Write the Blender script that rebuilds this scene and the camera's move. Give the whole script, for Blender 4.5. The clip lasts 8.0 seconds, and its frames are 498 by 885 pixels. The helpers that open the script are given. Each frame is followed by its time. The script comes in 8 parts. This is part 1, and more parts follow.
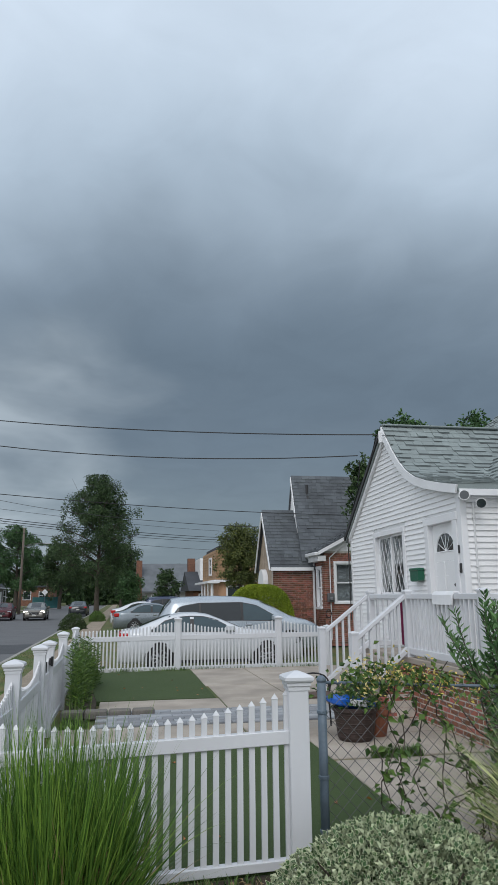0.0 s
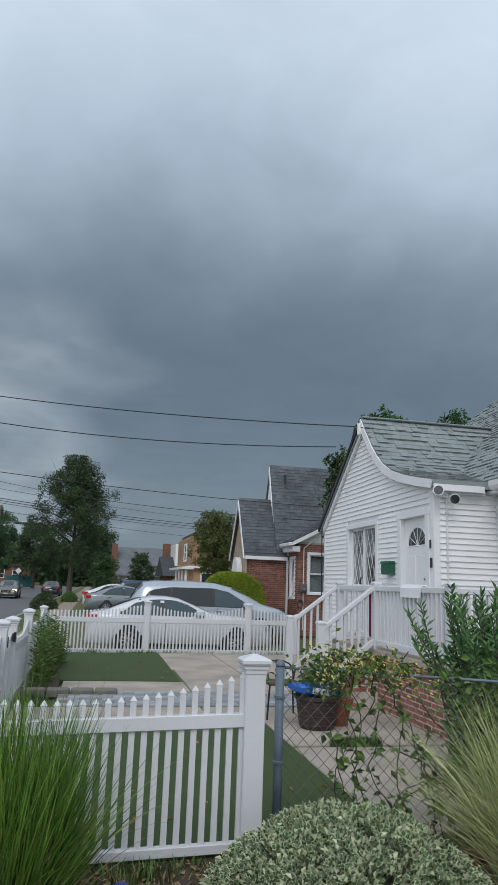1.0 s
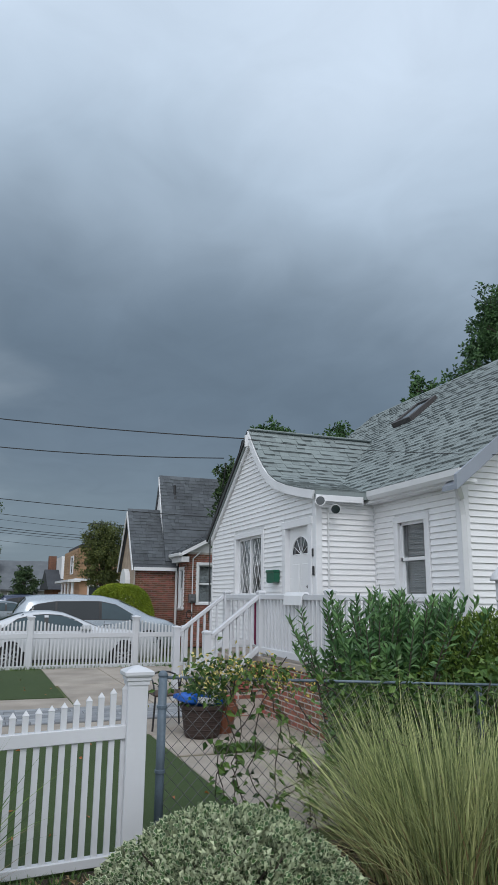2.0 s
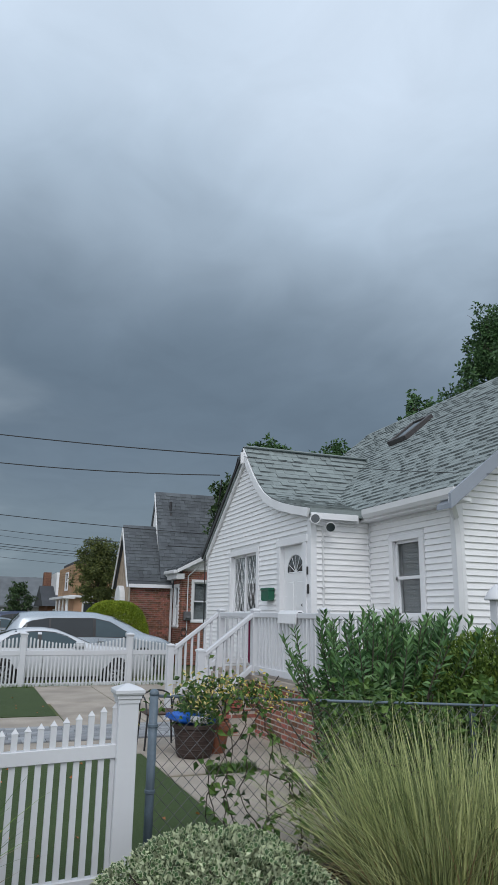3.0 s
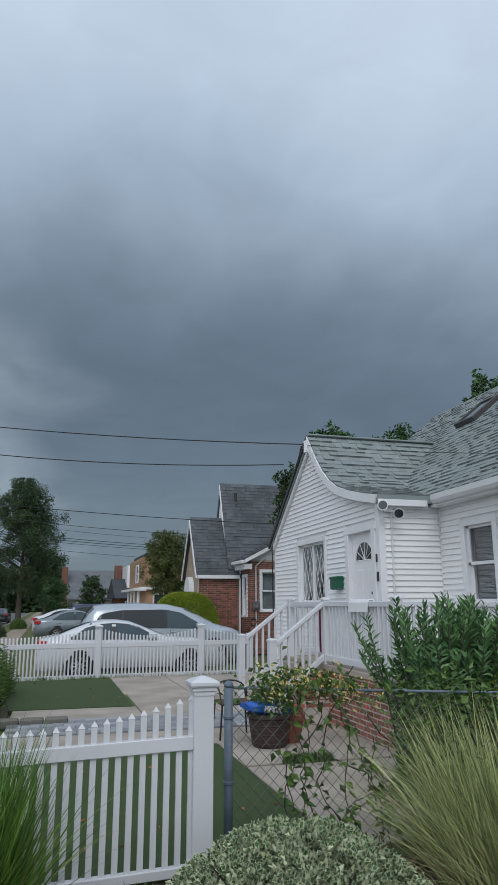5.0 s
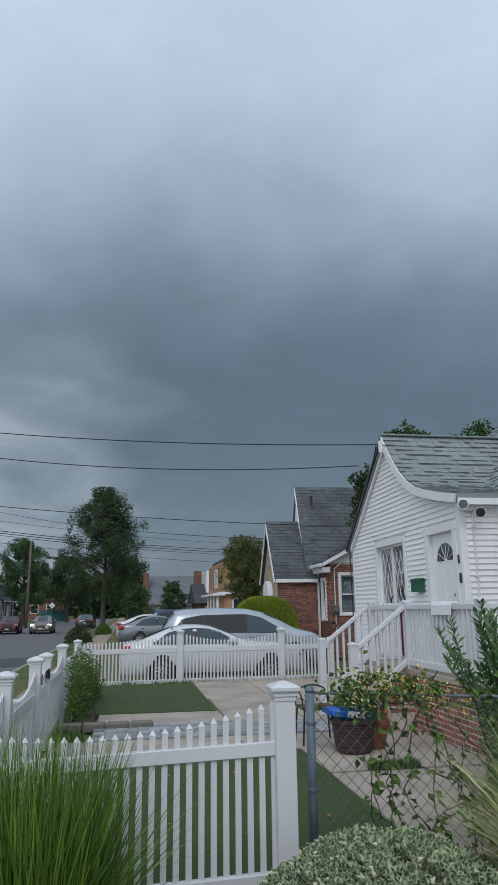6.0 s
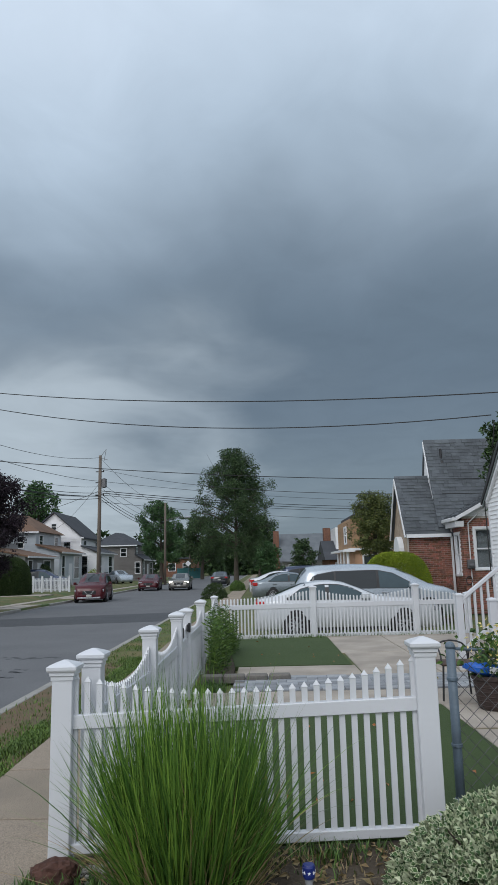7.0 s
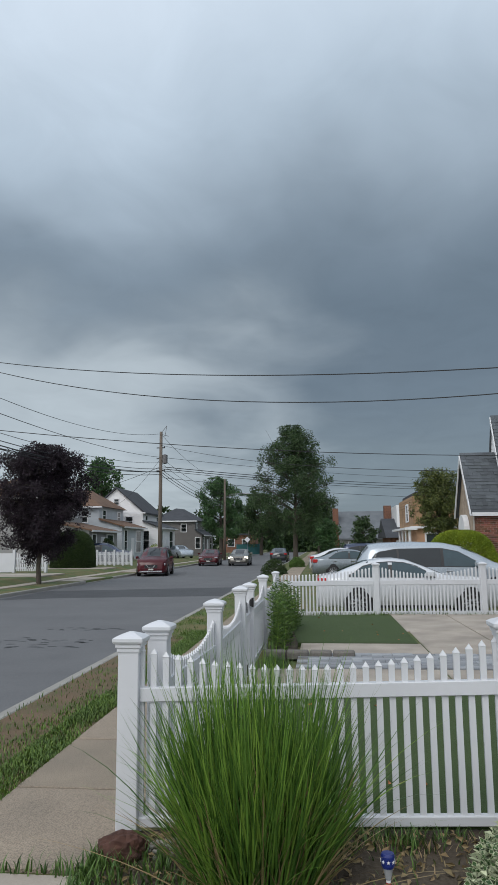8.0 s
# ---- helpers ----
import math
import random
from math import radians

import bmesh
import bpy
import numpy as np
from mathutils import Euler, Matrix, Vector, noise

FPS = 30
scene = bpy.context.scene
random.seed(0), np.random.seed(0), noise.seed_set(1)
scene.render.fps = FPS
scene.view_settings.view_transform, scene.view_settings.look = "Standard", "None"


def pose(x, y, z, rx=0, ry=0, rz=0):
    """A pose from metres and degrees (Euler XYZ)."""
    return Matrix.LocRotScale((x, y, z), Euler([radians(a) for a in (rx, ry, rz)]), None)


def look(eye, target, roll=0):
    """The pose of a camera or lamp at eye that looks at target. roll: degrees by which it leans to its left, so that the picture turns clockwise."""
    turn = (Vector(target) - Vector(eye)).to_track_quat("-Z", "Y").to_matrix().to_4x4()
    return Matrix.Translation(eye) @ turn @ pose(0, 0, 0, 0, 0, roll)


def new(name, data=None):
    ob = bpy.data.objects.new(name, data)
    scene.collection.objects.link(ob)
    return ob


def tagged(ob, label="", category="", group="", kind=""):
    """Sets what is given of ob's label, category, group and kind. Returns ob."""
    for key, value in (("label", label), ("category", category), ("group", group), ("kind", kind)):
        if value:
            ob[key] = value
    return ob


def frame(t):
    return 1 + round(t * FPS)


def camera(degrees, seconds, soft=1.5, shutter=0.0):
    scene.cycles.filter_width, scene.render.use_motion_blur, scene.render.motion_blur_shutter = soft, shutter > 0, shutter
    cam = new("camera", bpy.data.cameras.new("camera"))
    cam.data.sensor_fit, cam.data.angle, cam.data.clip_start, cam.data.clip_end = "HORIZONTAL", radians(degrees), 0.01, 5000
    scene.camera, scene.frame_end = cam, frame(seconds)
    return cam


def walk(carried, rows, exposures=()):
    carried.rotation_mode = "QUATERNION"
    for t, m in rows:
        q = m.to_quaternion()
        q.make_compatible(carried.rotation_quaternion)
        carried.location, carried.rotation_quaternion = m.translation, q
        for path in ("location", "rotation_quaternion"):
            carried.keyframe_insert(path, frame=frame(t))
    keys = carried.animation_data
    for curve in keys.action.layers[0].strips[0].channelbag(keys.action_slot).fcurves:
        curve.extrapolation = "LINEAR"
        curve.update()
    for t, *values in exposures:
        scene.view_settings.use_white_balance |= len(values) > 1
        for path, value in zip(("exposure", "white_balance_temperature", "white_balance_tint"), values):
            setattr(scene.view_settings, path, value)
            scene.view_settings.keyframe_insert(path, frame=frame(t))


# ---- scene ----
cam = camera(39.45, 8.0, soft=0.8)
PATH = [
    (0, (0.934, 0.225, 1.739), (1.277, 2.148, 2.168), -0.52),
    (0.5, (0.97, 0.171, 1.737), (1.287, 2.098, 2.17), 1.06),
    (1, (1.033, 0.303, 1.692), (1.427, 2.223, 2.092), 2.13),
    (1.5, (1.05, 0.28, 1.688), (1.532, 2.172, 2.123), 0.59),
    (2, (1.042, 0.15, 1.699), (1.733, 1.976, 2.133), 0.58),
    (2.2, (1.039, 0.145, 1.696), (1.756, 1.962, 2.125), 1.4),
    (3.5, (1.077, 0.119, 1.707), (1.738, 1.932, 2.233), 0.42),
    (4, (1.082, 0.136, 1.716), (1.687, 1.963, 2.257), -0.06),
    (4.5, (1.064, 0.126, 1.721), (1.591, 1.991, 2.215), 0.06),
    (4.7, (1.06, 0.15, 1.718), (1.598, 2.022, 2.174), -0.16),
    (5.8, (1.077, 0.218, 1.713), (1.461, 2.127, 2.169), -0.43),
    (6, (1.08, 0.22, 1.716), (1.401, 2.139, 2.179), -0.75),
    (6.5, (1.077, 0.262, 1.712), (1.303, 2.202, 2.14), -1.76),
    (7, (1.066, 0.282, 1.714), (1.034, 2.251, 2.066), -1.36),
    (7.5, (1.007, 0.417, 1.694), (0.779, 2.378, 2.014), -1.5),
    (8, (0.985, 0.496, 1.689), (0.783, 2.464, 1.979), -0.51),
]
walk(cam, [(t, look(eye, target, roll)) for t, eye, target, roll in PATH],
     [(0.0, 0.02, 6450, 10), (1.0, -0.04, 6400, 10), (2.2, 0.0, 6300, 10), (3.5, 0.0, 6350, 10), (4.0, -0.08, 6300, 10), (4.5, -0.15, 6250, 10),
      (6.0, -0.2, 6250, 10), (6.5, -0.22, 6200, 10), (7.0, -0.02, 6350, 10), (7.5, 0.03, 6450, 10), (8.0, 0.05, 6550, 10)])

# ---- world and light ----
scene.view_settings.exposure = 0.0
world = bpy.data.worlds.new("storm_sky")
scene.world = world
world.use_nodes = True


def build_sky():
    nt = world.node_tree
    nt.nodes.clear()
    n, l = nt.nodes.new, nt.links.new

    def math_node(op, a, b=None, clamp=False):
        m = n("ShaderNodeMath")
        m.operation, m.use_clamp = op, clamp
        for i, v in enumerate((a, b)):
            if v is None:
                continue
            if isinstance(v, (int, float)):
                m.inputs[i].default_value = v
            else:
                l(v, m.inputs[i])
        return m.outputs[0]

    tc = n("ShaderNodeTexCoord")
    sep = n("ShaderNodeSeparateXYZ")
    # the cloud deck takes the place's y stretch, to fit the camera's view
    deck = n("ShaderNodeVectorMath")
    deck.operation = "MULTIPLY"
    deck.inputs[1].default_value = (1.0, 1 / 1.213, 1.0)
    l(tc.outputs["Generated"], deck.inputs[0])
    unit = n("ShaderNodeVectorMath")
    unit.operation = "NORMALIZE"
    l(deck.outputs[0], unit.inputs[0])
    l(unit.outputs[0], sep.inputs[0])
    sx, sy, sz = sep.outputs
    zc = math_node("MAXIMUM", sz, 0.0)
    # cloud deck seen in perspective
    den = math_node("ADD", zc, 0.16)
    comb = n("ShaderNodeCombineXYZ")
    l(math_node("DIVIDE", sx, den), comb.inputs[0])
    l(math_node("DIVIDE", sy, den), comb.inputs[1])

    def cloud(scale, detail, rough, dist, off):
        mp = n("ShaderNodeMapping")
        mp.inputs["Location"].default_value = off
        l(comb.outputs[0], mp.inputs[0])
        t = n("ShaderNodeTexNoise")
        l(mp.outputs[0], t.inputs["Vector"])
        t.inputs["Scale"].default_value = scale
        t.inputs["Detail"].default_value = detail
        t.inputs["Roughness"].default_value = rough
        t.inputs["Distortion"].default_value = dist
        return t.outputs[0]

    big = cloud(0.55, 2.5, 0.45, 0.2, (3.1, 7.7, 0.0))
    fine = cloud(1.7, 4.0, 0.45, 0.4, (11.0, 2.0, 0.0))
    # height of the ray above the horizon, warped by the clouds
    e = math_node("ADD", sz, math_node("MULTIPLY", math_node("SUBTRACT", big, 0.5), 0.22))
    e = math_node("ADD", e, math_node("MULTIPLY", math_node("SUBTRACT", fine, 0.5), 0.2))
    # the storm front sits lower and thinner over the far side of the street
    west = n("ShaderNodeMapRange")
    west.interpolation_type = "SMOOTHSTEP"
    west.inputs["From Min"].default_value, west.inputs["From Max"].default_value = 0.12, -0.45
    west.inputs["To Max"].default_value = 0.09
    l(math_node("ARCTAN2", sx, sy), west.inputs["Value"])
    e = math_node("ADD", e, math_node("MULTIPLY", west.outputs[0], math_node("MULTIPLY", zc, 2.0)))
    east = n("ShaderNodeMapRange")
    east.interpolation_type = "SMOOTHSTEP"
    east.inputs["From Min"].default_value, east.inputs["From Max"].default_value = 0.25, 0.75
    east.inputs["To Max"].default_value = 0.08
    l(math_node("ARCTAN2", sx, sy), east.inputs["Value"])
    e = math_node("ADD", e, east.outputs[0])
    ramp = n("ShaderNodeValToRGB")
    l(e, ramp.inputs[0])
    cr = ramp.color_ramp
    cr.interpolation = "B_SPLINE"
    stops = [(0.0, (0.172, 0.222, 0.262)), (0.15, (0.162, 0.210, 0.252)), (0.28, (0.136, 0.180, 0.227)), (0.38, (0.120, 0.164, 0.208)),
             (0.48, (0.172, 0.226, 0.284)), (0.56, (0.30, 0.374, 0.45)), (0.65, (0.44, 0.54, 0.645)), (0.78, (0.59, 0.69, 0.80)), (0.95, (0.69, 0.785, 0.90))]
    cr.elements[0].position, cr.elements[0].color = stops[0][0], (*stops[0][1], 1)
    cr.elements[1].position, cr.elements[1].color = stops[-1][0], (*stops[-1][1], 1)
    for p, c in stops[1:-1]:
        el = cr.elements.new(p)
        el.color = (*c, 1)

    def smooth(v, a0, a1):
        r = n("ShaderNodeMapRange")
        r.interpolation_type = "SMOOTHSTEP"
        r.inputs["From Min"].default_value, r.inputs["From Max"].default_value = a0, a1
        l(v, r.inputs["Value"])
        return r.outputs[0]

    # thinner cloud low over the far side of the street
    side = smooth(math_node("ADD", math_node("ARCTAN2", sx, sy), math_node("MULTIPLY", math_node("SUBTRACT", fine, 0.5), 0.5)), 0.05, -0.38)
    low = smooth(e, 0.50, 0.33)
    thin = n("ShaderNodeMix")
    thin.data_type = "RGBA"
    l(math_node("MULTIPLY", side, low), thin.inputs["Factor"])
    l(ramp.outputs[0], thin.inputs["A"])
    thin.inputs["B"].default_value = (0.41, 0.475, 0.525, 1)
    # small cloud folds
    folds = cloud(5.0, 6.0, 0.55, 0.8, (1.0, 4.0, 0.0))
    fold_mix = n("ShaderNodeMix")
    fold_mix.data_type, fold_mix.blend_type = "RGBA", "MULTIPLY"
    fold_mix.inputs["Factor"].default_value = 1.0
    l(thin.outputs["Result"], fold_mix.inputs["A"])
    l(math_node("ADD", math_node("MULTIPLY", folds, 0.22), 0.90), fold_mix.inputs["B"])
    # brighter open cloud behind, away from the storm
    back = n("ShaderNodeMapRange")
    back.interpolation_type = "SMOOTHSTEP"
    back.inputs["From Min"].default_value, back.inputs["From Max"].default_value = 0.35, -0.6
    l(math_node("ADD", math_node("MULTIPLY", sy, 0.85), math_node("MULTIPLY", sx, 0.35)), back.inputs["Value"])
    mix = n("ShaderNodeMix")
    mix.data_type = "RGBA"
    l(back.outputs[0], mix.inputs["Factor"])
    l(fold_mix.outputs["Result"], mix.inputs["A"])
    mix.inputs["B"].default_value = (1.05, 1.1, 1.17, 1)
    # clear air above the clouds adds a little
    sky = n("ShaderNodeTexSky")
    sky.sky_type, sky.sun_disc = "NISHITA", False
    sky.sun_elevation, sky.sun_rotation = radians(48), radians(200)
    add = n("ShaderNodeMix")
    add.data_type, add.blend_type = "RGBA", "ADD"
    add.inputs["Factor"].default_value = 0.006
    l(mix.outputs["Result"], add.inputs["A"])
    l(sky.outputs[0], add.inputs["B"])
    bg = n("ShaderNodeBackground")
    l(add.outputs["Result"], bg.inputs[0])
    bg.inputs[1].default_value = 1.0
    out = n("ShaderNodeOutputWorld")
    l(bg.outputs[0], out.inputs[0])


build_sky()
sun = new("sun", bpy.data.lights.new("sun", "SUN"))
sun.data.energy, sun.data.angle, sun.data.color = 0.9, radians(25), (1.0, 0.97, 0.93)
sun.matrix_world = look((-20, -55, 60), (0, 0, 0))


# ---- materials ----
def mat(name, base, rough=0.7, var=0.15, scale=3.0, fine=40.0, bump=0.1, metal=0.0, second=None, stain=0.0, island=0.0, objrand=0.0, spec=0.5, stretch=(1, 1, 1), trans=0.0, coat=0.0):
    m = bpy.data.materials.new(name)
    m.use_nodes = True
    nt = m.node_tree
    n, l = nt.nodes.new, nt.links.new
    b = nt.nodes["Principled BSDF"]
    b.inputs["Roughness"].default_value = rough
    b.inputs["Metallic"].default_value = metal
    b.inputs["Specular IOR Level"].default_value = spec
    if coat:
        b.inputs["Coat Weight"].default_value = coat
        b.inputs["Coat Roughness"].default_value = 0.08
    tc = n("ShaderNodeTexCoord")
    mp = n("ShaderNodeMapping")
    mp.inputs["Scale"].default_value = stretch
    l(tc.outputs["Object"], mp.inputs[0])

    def noise_tex(s, d):
        t = n("ShaderNodeTexNoise")
        l(mp.outputs[0], t.inputs["Vector"])
        t.inputs["Scale"].default_value, t.inputs["Detail"].default_value = s, d
        return t.outputs[0]

    def mixc(a, c, f, kind="MIX"):
        x = n("ShaderNodeMix")
        x.data_type, x.blend_type = "RGBA", kind
        for sock, v in ((x.inputs["Factor"], f), (x.inputs["A"], a), (x.inputs["B"], c)):
            if isinstance(v, (int, float)):
                sock.default_value = v
            elif isinstance(v, tuple):
                sock.default_value = (*v[:3], 1)
            else:
                l(v, sock)
        return x.outputs["Result"]

    def ranged(v, a, c, lo=0.0, hi=1.0):
        r = n("ShaderNodeMapRange")
        r.inputs["From Min"].default_value, r.inputs["From Max"].default_value = a, c
        r.inputs["To Min"].default_value, r.inputs["To Max"].default_value = lo, hi
        l(v, r.inputs["Value"])
        return r.outputs[0]

    big, small = noise_tex(scale, 4), noise_tex(fine, 5)
    other = second or tuple(c * (1 - var * 1.6) for c in base)
    col = mixc(base, other, ranged(big, 0.35, 0.68))
    col = mixc(col, tuple(c * (1 - var) for c in base), ranged(small, 0.4, 0.75, 0, 0.7))
    if island or objrand:
        if island:
            rnd = n("ShaderNodeNewGeometry").outputs["Random Per Island"]
        else:
            rnd = n("ShaderNodeObjectInfo").outputs["Random"]
        amt = island or objrand
        hsv = n("ShaderNodeHueSaturation")
        l(col, hsv.inputs["Color"])
        l(ranged(rnd, 0, 1, 1 - amt, 1 + amt), hsv.inputs["Value"])
        l(ranged(rnd, 0, 1, 0.5 + amt * 0.04, 0.5 - amt * 0.04), hsv.inputs["Hue"])
        col = hsv.outputs[0]
    if stain:
        col = mixc(col, tuple(c * 0.55 for c in base), ranged(noise_tex(scale * 0.37 + 0.9, 6), 0.52, 0.8, 0, stain))
    l(col, b.inputs["Base Color"])
    l(ranged(small, 0.2, 0.8, max(rough - 0.08, 0.02), min(rough + 0.1, 1)), b.inputs["Roughness"])
    if trans:
        b.inputs["Transmission Weight"].default_value = trans
    if bump:
        bp = n("ShaderNodeBump")
        bp.inputs["Strength"].default_value = bump
        bp.inputs["Distance"].default_value = 0.01
        l(small, bp.inputs["Height"])
        l(bp.outputs[0], b.inputs["Normal"])
    return m


def leaf_mat(name, base, second, island=0.45, rough=0.5):
    m = mat(name, base, rough, 0.2, 1.3, 14.0, 0.0, second=second, island=island, spec=0.35)
    b = m.node_tree.nodes["Principled BSDF"]
    b.inputs["Subsurface Weight"].default_value = 0.0
    return m


M = {
    "vinyl": mat("white_vinyl", (0.62, 0.635, 0.665), 0.35, 0.04, 2.0, 30, 0.02, stain=0.12),
    "siding": mat("white_siding", (0.82, 0.825, 0.835), 0.45, 0.05, 0.9, 25, 0.03, stain=0.12, stretch=(1, 1, 2)),
    "trim": mat("white_trim", (0.76, 0.77, 0.79), 0.4, 0.05, 2.0, 30, 0.02, stain=0.1),
    "asphalt": mat("asphalt", (0.118, 0.121, 0.127), 0.85, 0.35, 0.45, 55, 0.45, second=(0.142, 0.145, 0.15), stain=0.3),
    "patch": mat("dark_asphalt_patch", (0.062, 0.065, 0.071), 0.8, 0.15, 1.0, 90, 0.3),
    "tar": mat("black_tar", (0.022, 0.022, 0.024), 0.6, 0.2, 4.0, 60, 0.2),
    "concrete": mat("old_concrete", (0.42, 0.37, 0.315), 0.85, 0.25, 1.4, 70, 0.25, stain=0.3),
    "walk": mat("walk_concrete", (0.36, 0.295, 0.225), 0.85, 0.8, 1.6, 110, 0.9, second=(0.27, 0.225, 0.175), stain=0.3, objrand=0.08),
    "kerb": mat("kerb_concrete", (0.32, 0.31, 0.285), 0.85, 0.15, 2.0, 60, 0.3, stain=0.3),
    "lawn": mat("rough_lawn", (0.055, 0.10, 0.022), 0.9, 0.3, 0.8, 60, 0.6, second=(0.16, 0.12, 0.05), stain=0.3),
    "turf": mat("green_turf", (0.040, 0.070, 0.016), 0.95, 0.5, 1.5, 110, 0.9, second=(0.048, 0.080, 0.020)),
    "soil": mat("mulch_soil", (0.055, 0.04, 0.026), 0.95, 0.35, 2.5, 40, 0.8, second=(0.09, 0.072, 0.05)),
    "shingle": mat("grey_shingle", (0.245, 0.285, 0.285), 0.9, 0.3, 1.2, 140, 0.4, objrand=0.11, second=(0.21, 0.245, 0.245)),
    "shingle_i": mat("grey_shingle_field", (0.245, 0.285, 0.285), 0.9, 0.3, 1.2, 140, 0.4, island=0.11, second=(0.21, 0.245, 0.245)),
    # painted shade for the strips below thick roof tabs
    "shingle_shade": mat("painted_tab_shadow", (0.145, 0.168, 0.173), 0.95, 0.25, 3.0, 120, 0.3),
    "shingle_dark": mat("dark_shingle", (0.105, 0.118, 0.132), 0.9, 0.25, 1.0, 80, 0.3, island=0.17),
    "brick": mat("red_brick", (0.34, 0.12, 0.072), 0.85, 0.3, 9.0, 90, 0.5, objrand=0.5, second=(0.22, 0.10, 0.075)),
    "brick_i": mat("red_brick_field", (0.29, 0.125, 0.08), 0.85, 0.25, 9.0, 90, 0.4, island=0.45, second=(0.12, 0.065, 0.055)),
    "mortar": mat("mortar", (0.54, 0.50, 0.45), 0.9, 0.2, 6.0, 80, 0.3),
    "glass": mat("window_glass", (0.035, 0.045, 0.05), 0.04, 0.1, 2.0, 10, 0.0, spec=0.8),
}


# ---- building helpers ----
# Plan y runs along the street; depth() stretches it to fit the camera's view.
Y_STRETCH = 1.213
OWN, SET = set(), set()


def depth(y):
    return 0.25 + Y_STRETCH * (y - 0.25)


def on_plan(ob):
    """True where an object's parts are drawn in plan coordinates, not about their own base."""
    while ob is not None:
        if ob.name in OWN or ob.name in SET:
            return False
        ob = ob.parent
    return True


def set_out(ob):
    for v in ob.data.vertices:
        v.co.y = depth(v.co.y)


def mesh_of(name, bm, smooth=False):
    me = bpy.data.meshes.new(name)
    bmesh.ops.recalc_face_normals(bm, faces=bm.faces)
    bm.to_mesh(me)
    bm.free()
    if smooth:
        for p in me.polygons:
            p.use_smooth = True
    return me


def part(name, bm, material, parent=None, label="", smooth=False):
    """One mesh object under a thing or a part."""
    ob = new(name, mesh_of(name, bm, smooth))
    ob.data.materials.append(material)
    if parent:
        ob.parent = parent
    if on_plan(parent):
        set_out(ob)
    if label:
        ob["label"] = label
    return ob


def piece(name, me, m, parent):
    """A repeated piece on shared mesh data."""
    ob = new(name, me)
    ob.parent = parent
    m = m.copy()
    if on_plan(parent):
        m.translation.y = depth(m.translation.y)
    ob.matrix_basis = m
    SET.add(ob.name)
    return ob


def thing(name, label, category, group="", kind="", at=None):
    ob = new(name)
    if at is not None:
        at = at.copy()
        if at.translation.xy.length > 0.01:
            at.translation.y = depth(at.translation.y)
            OWN.add(ob.name)
        ob.matrix_basis = at
    return tagged(ob, label, category, group, kind)


def raw(name, verts, faces, material, parent=None, label=""):
    me = bpy.data.meshes.new(name)
    me.from_pydata(verts, [], faces)
    me.update()
    ob = new(name, me)
    me.materials.append(material)
    if parent:
        ob.parent = parent
    if on_plan(parent):
        set_out(ob)
    if label:
        ob["label"] = label
    return ob


def bx(bm, x0, x1, y0, y1, z0, z1, bev=0.0, m=None):
    vs = [bm.verts.new((x, y, z)) for z in (z0, z1) for y in (y0, y1) for x in (x0, x1)]
    fs = [bm.faces.new([vs[i] for i in q]) for q in ((0, 2, 3, 1), (4, 5, 7, 6), (0, 1, 5, 4), (2, 6, 7, 3), (0, 4, 6, 2), (1, 3, 7, 5))]
    if bev:
        es = list({e for f in fs for e in f.edges})
        r = bmesh.ops.bevel(bm, geom=es, offset=bev, segments=1, affect="EDGES")
        vs = list({v for f in r["faces"] for v in f.verts} | {v for v in vs if v.is_valid})
    if m is not None:
        bmesh.ops.transform(bm, matrix=m, verts=vs)
    return bm


def prism(bm, pts, axis, a, b):
    """Extrudes a polygon of (u, v) along an axis from a to b. x: (y, z), y: (x, z), z: (x, y)."""
    def at(u, v, w):
        return {"x": (w, u, v), "y": (u, w, v), "z": (u, v, w)}[axis]
    lo = [bm.verts.new(at(u, v, a)) for u, v in pts]
    hi = [bm.verts.new(at(u, v, b)) for u, v in pts]
    k = len(pts)
    bm.faces.new(lo)
    bm.faces.new(list(reversed(hi)))
    for i in range(k):
        bm.faces.new([lo[i], lo[(i + 1) % k], hi[(i + 1) % k], hi[i]])
    return bm


def rod(bm, p, q, r0, r1=None, n=8, caps=True):
    p, q = Vector(p), Vector(q)
    r1 = r0 if r1 is None else r1
    d = (q - p)
    if d.length < 1e-6:
        return bm
    rot = d.to_track_quat("Z", "Y").to_matrix()
    a, b = [], []
    for i in range(n):
        t = 2 * math.pi * i / n
        o = rot @ Vector((math.cos(t), math.sin(t), 0))
        a.append(bm.verts.new(p + o * r0))
        b.append(bm.verts.new(q + o * r1))
    for i in range(n):
        bm.faces.new([a[i], a[(i + 1) % n], b[(i + 1) % n], b[i]])
    if caps:
        bm.faces.new(list(reversed(a)))
        bm.faces.new(b)
    return bm


def lathe(bm, prof, n=16, at=(0, 0, 0), square=False):
    """Turns (radius, height) rows round the z axis; square: four-sided."""
    rows = []
    if square:
        n = 4
    for r, z in prof:
        row = []
        for i in range(n):
            t = 2 * math.pi * (i + (0.5 if square else 0)) / n
            k = r * (math.sqrt(2) if square else 1)
            row.append(bm.verts.new((at[0] + k * math.cos(t), at[1] + k * math.sin(t), at[2] + z)))
        rows.append(row)
    for a, b in zip(rows, rows[1:]):
        for i in range(n):
            bm.faces.new([a[i], a[(i + 1) % n], b[(i + 1) % n], b[i]])
    bm.faces.new(list(reversed(rows[0])))
    bm.faces.new(rows[-1])
    return bm


def B():
    return bmesh.new()


def gz(x):
    """Height of the yard's ground, which rises from the street."""
    return 0.1 * min(max(x, 0.0), 2.2) / 2.2


